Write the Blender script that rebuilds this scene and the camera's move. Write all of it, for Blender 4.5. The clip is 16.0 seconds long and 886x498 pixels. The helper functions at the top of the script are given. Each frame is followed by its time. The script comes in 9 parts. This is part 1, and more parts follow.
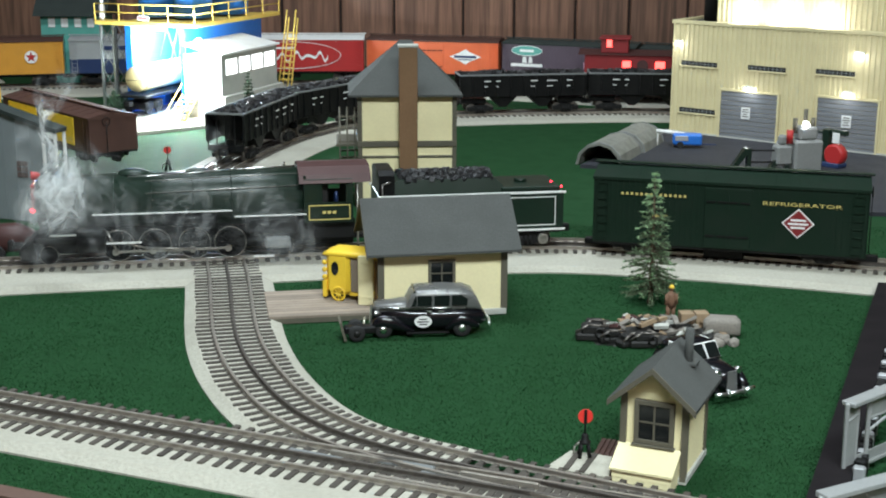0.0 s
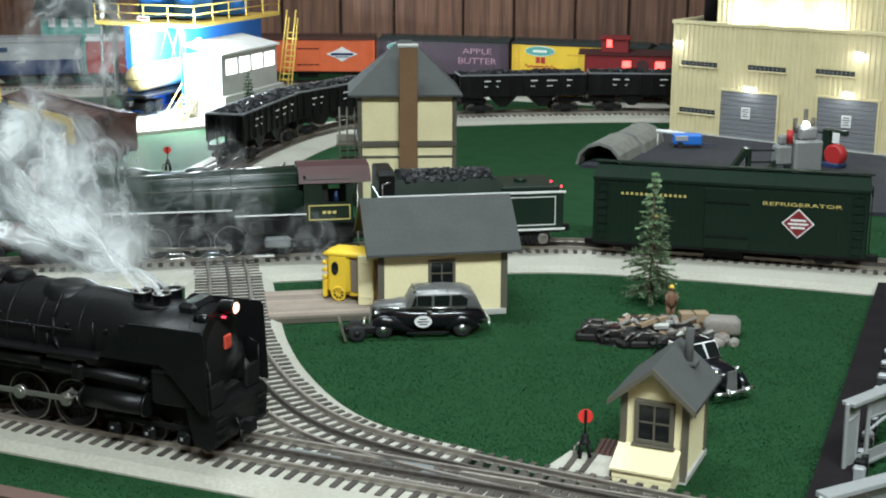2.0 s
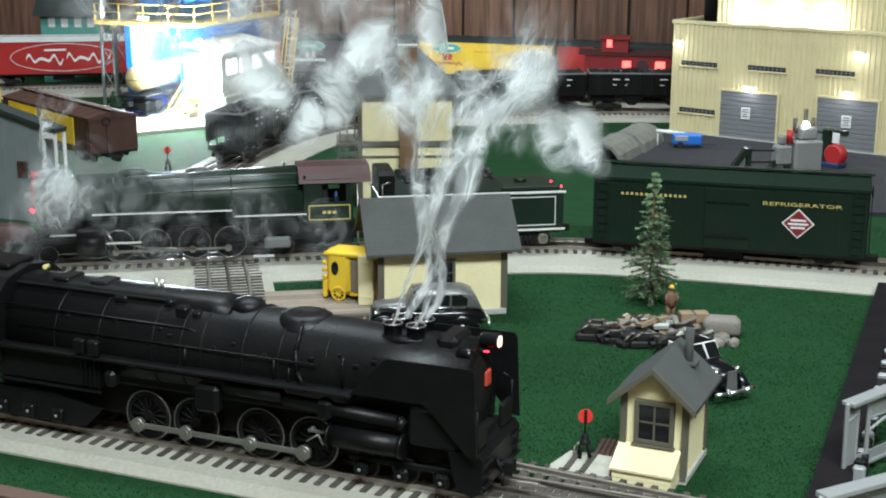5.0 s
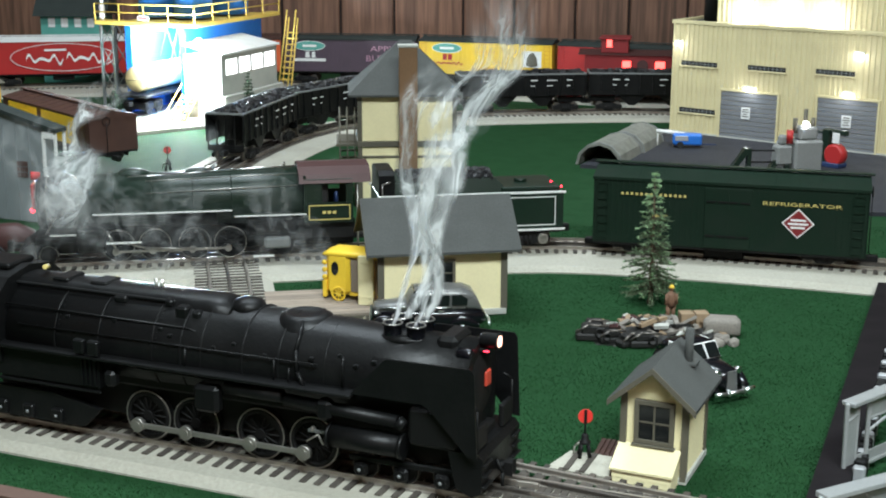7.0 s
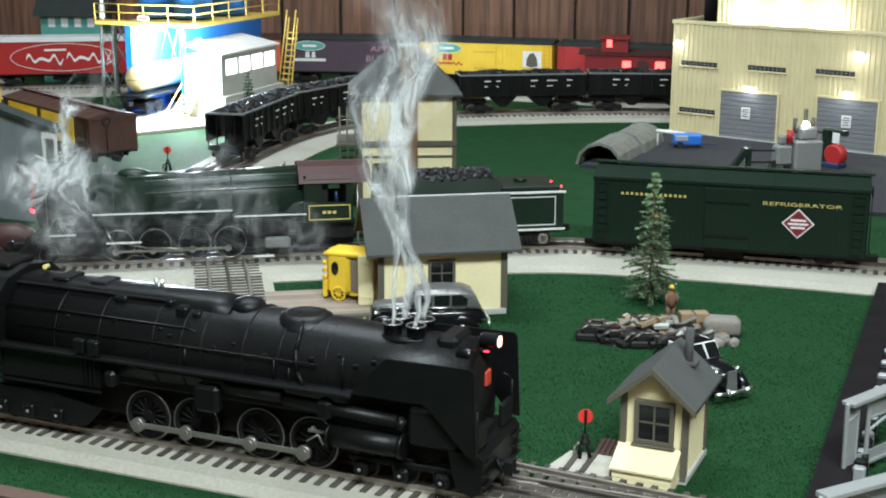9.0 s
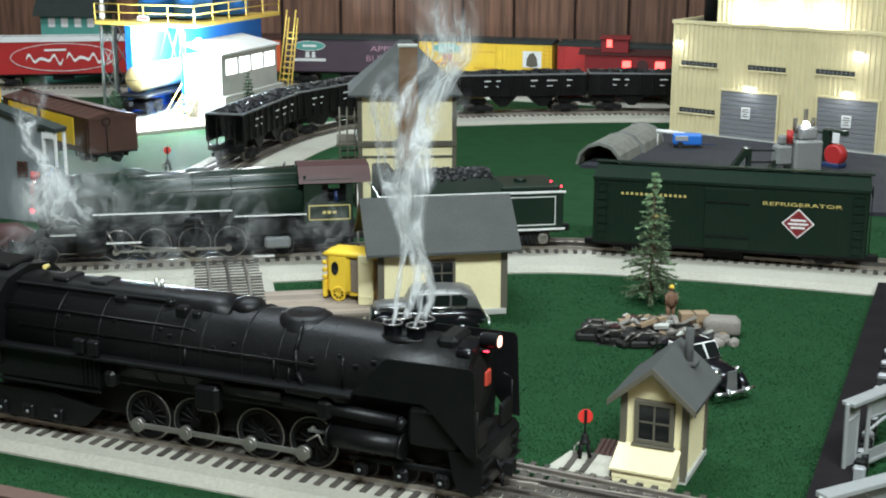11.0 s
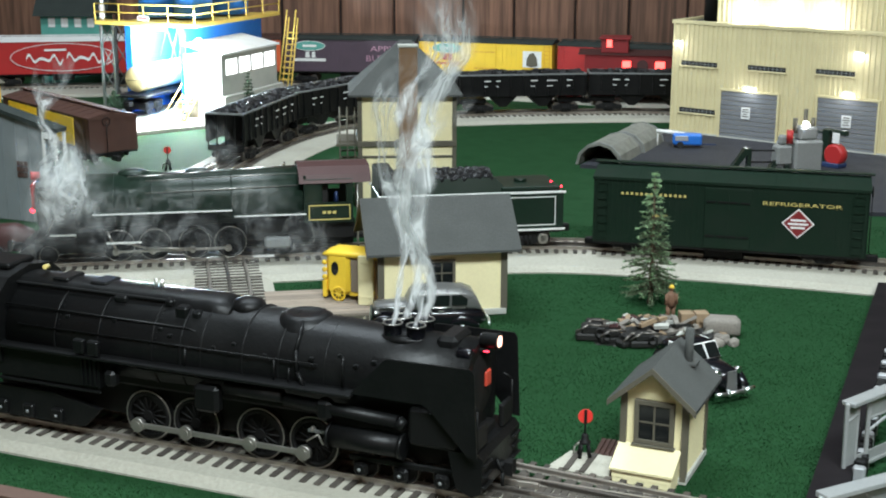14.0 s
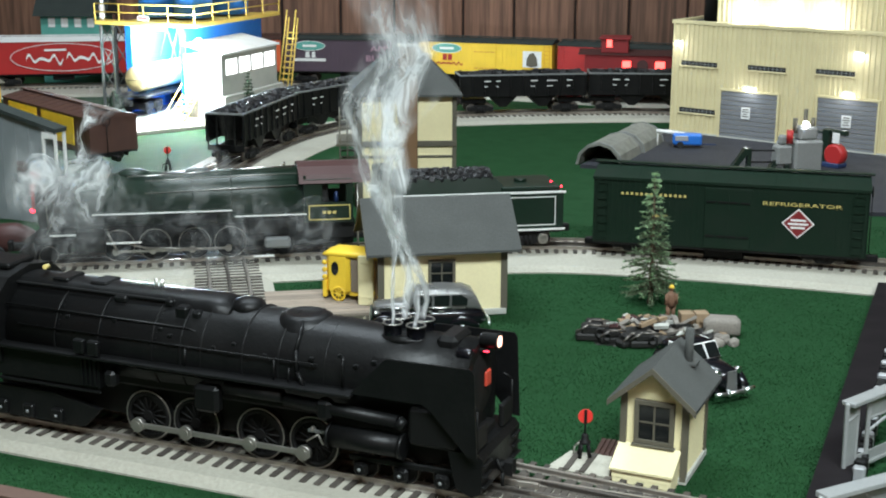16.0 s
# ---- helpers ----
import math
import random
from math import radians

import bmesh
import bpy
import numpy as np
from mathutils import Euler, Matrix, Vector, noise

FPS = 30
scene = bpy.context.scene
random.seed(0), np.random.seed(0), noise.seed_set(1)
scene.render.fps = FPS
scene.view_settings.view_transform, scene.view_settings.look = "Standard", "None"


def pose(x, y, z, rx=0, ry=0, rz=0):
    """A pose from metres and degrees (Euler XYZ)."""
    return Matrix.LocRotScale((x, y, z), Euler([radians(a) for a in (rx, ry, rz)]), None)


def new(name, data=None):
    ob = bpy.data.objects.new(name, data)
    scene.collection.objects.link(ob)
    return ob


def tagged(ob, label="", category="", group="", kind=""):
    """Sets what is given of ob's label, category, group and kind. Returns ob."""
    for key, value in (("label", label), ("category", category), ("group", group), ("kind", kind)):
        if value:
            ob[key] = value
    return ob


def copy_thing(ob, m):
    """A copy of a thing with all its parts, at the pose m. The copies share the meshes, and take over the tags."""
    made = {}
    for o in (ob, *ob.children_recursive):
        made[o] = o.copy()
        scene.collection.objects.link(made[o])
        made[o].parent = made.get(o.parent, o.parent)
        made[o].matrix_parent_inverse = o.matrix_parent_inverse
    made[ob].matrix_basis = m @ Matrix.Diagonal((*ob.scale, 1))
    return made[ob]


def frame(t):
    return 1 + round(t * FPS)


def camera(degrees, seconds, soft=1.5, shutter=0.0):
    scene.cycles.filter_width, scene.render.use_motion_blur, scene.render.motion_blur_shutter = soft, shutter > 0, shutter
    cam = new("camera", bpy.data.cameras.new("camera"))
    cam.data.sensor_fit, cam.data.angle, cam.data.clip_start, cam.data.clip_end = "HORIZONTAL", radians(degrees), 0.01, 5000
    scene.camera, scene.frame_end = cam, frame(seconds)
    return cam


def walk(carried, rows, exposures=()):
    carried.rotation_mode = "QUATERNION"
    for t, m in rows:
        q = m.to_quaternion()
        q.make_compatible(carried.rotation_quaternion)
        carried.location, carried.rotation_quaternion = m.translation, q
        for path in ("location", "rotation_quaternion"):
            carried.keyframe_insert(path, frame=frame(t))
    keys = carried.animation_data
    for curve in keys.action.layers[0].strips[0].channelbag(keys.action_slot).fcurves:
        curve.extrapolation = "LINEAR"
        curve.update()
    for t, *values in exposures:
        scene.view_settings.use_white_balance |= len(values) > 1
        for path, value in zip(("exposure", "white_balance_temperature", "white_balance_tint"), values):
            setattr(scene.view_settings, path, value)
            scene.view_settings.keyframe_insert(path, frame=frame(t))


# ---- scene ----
# ---------------- camera ----------------
cam = camera(36.13, 16.0, soft=2.0)
EYE = pose(0, 0, 0.318, 90 - 14.29, 0, 0) @ pose(0, 0, 0, 0, 0, 0.187)
walk(cam, [(0, EYE), (16, EYE)], exposures=[(0, 0.3), (4.2, 0.3), (6.5, 0.4), (16, 0.4)])

# the turf lies 6 mm above the table board: all that stands on it is drawn in towards the eye by as much
TURF = 0.006
SEAT = Matrix.Translation((0, 0, 0.318)) @ Matrix.Scale(1 - TURF / 0.318, 4) @ Matrix.Translation((0, 0, -0.318))

# ---------------- light ----------------
world = bpy.data.worlds.new("room_world")
world.use_nodes = True
world.node_tree.nodes["Background"].inputs[0].default_value = (0.8, 0.85, 1.0, 1)
world.node_tree.nodes["Background"].inputs[1].default_value = 0.02
scene.world = world


def area_lamp(name, m, sx, sy, watts, col):
    d = bpy.data.lights.new(name, "AREA")
    d.shape, d.size, d.size_y, d.energy, d.color = "RECTANGLE", sx, sy, watts, col
    ob = new(name, d)
    ob.matrix_world = m
    return ob


def bulb(name, x, y, z, watts, r=0.004, col=(0.9, 0.95, 1.0)):
    d = bpy.data.lights.new(name, "POINT")
    d.energy, d.shadow_soft_size, d.color = watts, r, col
    ob = new(name, d)
    ob.location = SEAT @ Vector((x, y, z))
    return ob


COOL = (0.875, 1.0, 1.08)
WARM = (0.875, 1.0, 1.04)
area_lamp("ceiling_lamp", pose(0.30, -0.45, 1.56), 1.2, 0.4, 63.0, WARM)
area_lamp("ceiling_lamp", pose(-0.2, 1.35, 1.56), 0.9, 0.25, 20, COOL)
# bright lamps of the fuelling tower and the workshop
bulb("tower_lamp", -0.371, 1.986, 0.112, 4.6, 0.008, (0.80, 0.95, 1.0))
bulb("tower_lamp", -0.427, 2.093, 0.118, 6.5, 0.008, (0.80, 0.95, 1.0))
for lx, ly in ((0.4038, 1.8631), (0.4511, 1.8262), (0.4984, 1.7892)):
    bulb("roof_lamp", lx, ly, 0.170, 0.11, 0.006)

# ---------------- small mesh kit ----------------


def V3(*a):
    return Vector(a)


def box(b, lo, hi, bev=0.0, m=None):
    (x0, y0, z0), (x1, y1, z1) = lo, hi
    vs = [b.verts.new(p) for p in ((x0, y0, z0), (x1, y0, z0), (x1, y1, z0), (x0, y1, z0), (x0, y0, z1), (x1, y0, z1), (x1, y1, z1), (x0, y1, z1))]
    fs = [b.faces.new([vs[i] for i in f]) for f in ((3, 2, 1, 0), (4, 5, 6, 7), (0, 1, 5, 4), (1, 2, 6, 5), (2, 3, 7, 6), (3, 0, 4, 7))]
    if bev > 0:
        es = list({e for f in fs for e in f.edges})
        r = bmesh.ops.bevel(b, geom=es, offset=bev, segments=1, affect="EDGES")
        vs = list({v for f in r["faces"] for v in f.verts} | {v for v in vs if v.is_valid})
    if m is not None:
        bmesh.ops.transform(b, matrix=m, verts=vs)
    return vs


def basis(d):
    d = Vector(d).normalized()
    u = d.cross(Vector((0, 0, 1)))
    if u.length < 1e-4:
        u = Vector((1, 0, 0))
    u.normalize()
    return u, d.cross(u).normalized()


def lathe(b, p0, d, prof, n=16, cap=True):
    """Turned body: prof is a row of (distance along d, radius)."""
    p0, d = Vector(p0), Vector(d).normalized()
    u, v = basis(d)
    rings = []
    for t, r in prof:
        c = p0 + d * t
        rings.append([b.verts.new(c + (u * math.cos(6.28319 * i / n) + v * math.sin(6.28319 * i / n)) * max(r, 1e-5)) for i in range(n)])
    for a, c in zip(rings, rings[1:]):
        for i in range(n):
            f = b.faces.new((a[i], a[(i + 1) % n], c[(i + 1) % n], c[i]))
            f.smooth = True
    if cap:
        b.faces.new(rings[0][::-1])
        b.faces.new(rings[-1])
    return [v for r in rings for v in r]


def cyl(b, p0, p1, r0, r1=None, n=12):
    d = Vector(p1) - Vector(p0)
    return lathe(b, p0, d, [(0, r0), (d.length, r0 if r1 is None else r1)], n)


def tube(b, pts, r, n=6):
    for p, q in zip(pts, pts[1:]):
        cyl(b, p, q, r, r, n)


def prism(b, pts, ext):
    """A polygon pushed along ext."""
    ext = Vector(ext)
    a = [b.verts.new(p) for p in pts]
    c = [b.verts.new(Vector(p) + ext) for p in pts]
    n = len(pts)
    b.faces.new(a[::-1])
    b.faces.new(c)
    for i in range(n):
        b.faces.new((a[i], a[(i + 1) % n], c[(i + 1) % n], c[i]))
    return a + c


def torus(b, c, axis, R, r, n=28, k=6):
    u, v = basis(axis)
    w, c = Vector(axis).normalized(), Vector(c)
    g = []
    for i in range(n):
        a = 6.28319 * i / n
        e = u * math.cos(a) + v * math.sin(a)
        g.append([b.verts.new(c + e * (R + r * math.cos(6.28319 * j / k)) + w * (r * math.sin(6.28319 * j / k))) for j in range(k)])
    for i in range(n):
        for j in range(k):
            f = b.faces.new((g[i][j], g[(i + 1) % n][j], g[(i + 1) % n][(j + 1) % k], g[i][(j + 1) % k]))
            f.smooth = True


def ball(b, c, r, sx=1, sy=1, sz=1, n=10):
    ret = bmesh.ops.create_uvsphere(b, u_segments=n, v_segments=max(5, n // 2 + 1), radius=r)
    for v in ret["verts"]:
        v.co = Vector((v.co.x * sx, v.co.y * sy, v.co.z * sz)) + Vector(c)
    for v in ret["verts"]:
        for f in v.link_faces:
            f.smooth = True
    return ret["verts"]


def mesh_of(name, b):
    bmesh.ops.recalc_face_normals(b, faces=b.faces[:])
    me = bpy.data.meshes.new(name)
    b.to_mesh(me)
    b.free()
    return me


def part(name, b, material, parent=None, label=""):
    me = mesh_of(name, b)
    me.materials.append(material)
    ob = new(name, me)
    if parent:
        ob.parent = parent
    if label:
        ob["label"] = label
    return ob


def thing(name, label, category, m=None, group="", kind=""):
    ob = new(name)
    ob.empty_display_size = 0.01
    if m is not None:
        ob.matrix_basis = m
    return tagged(ob, label, category, group, kind)


def spline(pts, step):
    """Smooth line through pts, resampled at even steps: list of (point, unit direction)."""
    p = [Vector((*q, 0)) if len(q) == 2 else Vector(q) for q in pts]
    p = [p[0] * 2 - p[1]] + p + [p[-1] * 2 - p[-2]]
    fine = []
    for a, b, c, d in zip(p, p[1:], p[2:], p[3:]):
        for i in range(40):
            t = i / 40
            fine.append(0.5 * (2 * b + (c - a) * t + (2 * a - 5 * b + 4 * c - d) * t * t + (3 * b - a - 3 * c + d) * t ** 3))
    fine.append(p[-2])
    out, need = [fine[0]], step
    for a, b in zip(fine, fine[1:]):
        L = (b - a).length
        while need <= L:
            out.append(a + (b - a) * (need / L))
            need += step
        need -= L
    return [(q, (out[min(i + 1, len(out) - 1)] - out[max(i - 1, 0)]).normalized()) for i, q in enumerate(out)]


def sweep(b, line, prof):
    """prof: closed outline of (side, height), side to the left of the way."""
    rows = [[b.verts.new(q + Vector((-d.y, d.x, 0)) * s + Vector((0, 0, z))) for s, z in prof] for q, d in line]
    n = len(prof)
    for a, c in zip(rows, rows[1:]):
        for i in range(n):
            b.faces.new((a[i], a[(i + 1) % n], c[(i + 1) % n], c[i]))
    b.faces.new(rows[0])
    b.faces.new(rows[-1][::-1])


def lettering(text, size, material, parent, m, name="lettering", depth=0.0002, width=None):
    cu = bpy.data.curves.new(name, "FONT")
    cu.body, cu.size, cu.align_x, cu.align_y, cu.extrude, cu.resolution_u = text, size, "CENTER", "CENTER", depth, 2
    tmp = bpy.data.objects.new("tmp_text", cu)
    me = bpy.data.meshes.new_from_object(tmp)
    bpy.data.objects.remove(tmp)
    if width:
        xs = [v.co.x for v in me.vertices]
        k = width / max(1e-6, max(xs) - min(xs))
        for v in me.vertices:
            v.co.x *= k
    me.materials.clear()
    me.materials.append(material)
    ob = new(name, me)
    ob.parent = parent
    ob.matrix_basis = m
    return ob


# ---------------- materials ----------------


def mat(name, col, rough=0.6, metal=0.0, var=0.25, fine=600.0, coarse=40.0, bump=0.1, dirt=None, island=0.0, obj=0.0, spec=0.5, dirt_amt=0.5, stretch=False, grain=None):
    """Paint or bare stuff with fine grain, coarse mottling and relief, in metres."""
    m = bpy.data.materials.new(name)
    m.use_nodes = True
    nt = m.node_tree
    N, L = nt.nodes, nt.links
    bs = N["Principled BSDF"]
    bs.inputs["Roughness"].default_value = rough
    bs.inputs["Metallic"].default_value = metal
    bs.inputs["Specular IOR Level"].default_value = spec
    tc = N.new("ShaderNodeTexCoord")
    n1, n2 = N.new("ShaderNodeTexNoise"), N.new("ShaderNodeTexNoise")
    n1.inputs["Scale"].default_value, n2.inputs["Scale"].default_value = fine, coarse
    n1.inputs["Detail"].default_value, n2.inputs["Detail"].default_value = 4, 3
    src = tc.outputs["Object"]
    if grain:
        mp = N.new("ShaderNodeMapping")
        mp.inputs["Scale"].default_value = grain
        L.new(src, mp.inputs["Vector"])
        src = mp.outputs["Vector"]
    for n in (n1, n2):
        L.new(src, n.inputs["Vector"])
    c = Vector(col)
    mix = N.new("ShaderNodeMix")
    mix.data_type = "RGBA"
    mix.inputs["A"].default_value = (*(c * (1 - var)), 1)
    mix.inputs["B"].default_value = (*[min(0.95, k * (1 + var)) for k in col], 1)
    if stretch:
        st = N.new("ShaderNodeMapRange")
        st.inputs["From Min"].default_value, st.inputs["From Max"].default_value = 0.32, 0.68
        L.new(n1.outputs["Fac"], st.inputs["Value"])
        L.new(st.outputs["Result"], mix.inputs["Factor"])
    else:
        L.new(n1.outputs["Fac"], mix.inputs["Factor"])
    mx2 = N.new("ShaderNodeMix")
    mx2.data_type = "RGBA"
    mr = N.new("ShaderNodeMapRange")
    mr.inputs["From Min"].default_value, mr.inputs["From Max"].default_value = 0.45, 0.75
    mr.inputs["To Max"].default_value = dirt_amt
    L.new(n2.outputs["Fac"], mr.inputs["Value"])
    L.new(mr.outputs["Result"], mx2.inputs["Factor"])
    L.new(mix.outputs["Result"], mx2.inputs["A"])
    mx2.inputs["B"].default_value = (*(dirt if dirt else c * 0.78), 1)
    out = mx2.outputs["Result"]
    if island or obj:
        src = N.new("ShaderNodeObjectInfo").outputs["Random"] if obj else N.new("ShaderNodeNewGeometry").outputs["Random Per Island"]
        hv = N.new("ShaderNodeHueSaturation")
        r2 = N.new("ShaderNodeMapRange")
        k = obj or island
        r2.inputs["To Min"].default_value, r2.inputs["To Max"].default_value = 1 - k, 1 + k
        L.new(src, r2.inputs["Value"])
        L.new(r2.outputs["Result"], hv.inputs["Value"])
        L.new(out, hv.inputs["Color"])
        out = hv.outputs["Color"]
    L.new(out, bs.inputs["Base Color"])
    rr = N.new("ShaderNodeMapRange")
    rr.inputs["To Min"].default_value, rr.inputs["To Max"].default_value = max(0.02, rough - 0.12), min(1, rough + 0.12)
    L.new(n2.outputs["Fac"], rr.inputs["Value"])
    L.new(rr.outputs["Result"], bs.inputs["Roughness"])
    if bump:
        bp = N.new("ShaderNodeBump")
        bp.inputs["Strength"].default_value, bp.inputs["Distance"].default_value = bump, 0.001
        L.new(n1.outputs["Fac"], bp.inputs["Height"])
        L.new(bp.outputs["Normal"], bs.inputs["Normal"])
    return m


def glow(name, col, strength):
    m = bpy.data.materials.new(name)
    m.use_nodes = True
    bs = m.node_tree.nodes["Principled BSDF"]
    bs.inputs["Base Color"].default_value = (*col, 1)
    bs.inputs["Emission Color"].default_value = (*col, 1)
    bs.inputs["Emission Strength"].default_value = strength
    return m


def glass(name, tint=(0.9, 0.95, 0.95)):
    m = bpy.data.materials.new(name)
    m.use_nodes = True
    bs = m.node_tree.nodes["Principled BSDF"]
    bs.inputs["Base Color"].default_value = (*tint, 1)
    bs.inputs["Transmission Weight"].default_value = 1
    bs.inputs["Roughness"].default_value = 0.03
    return m


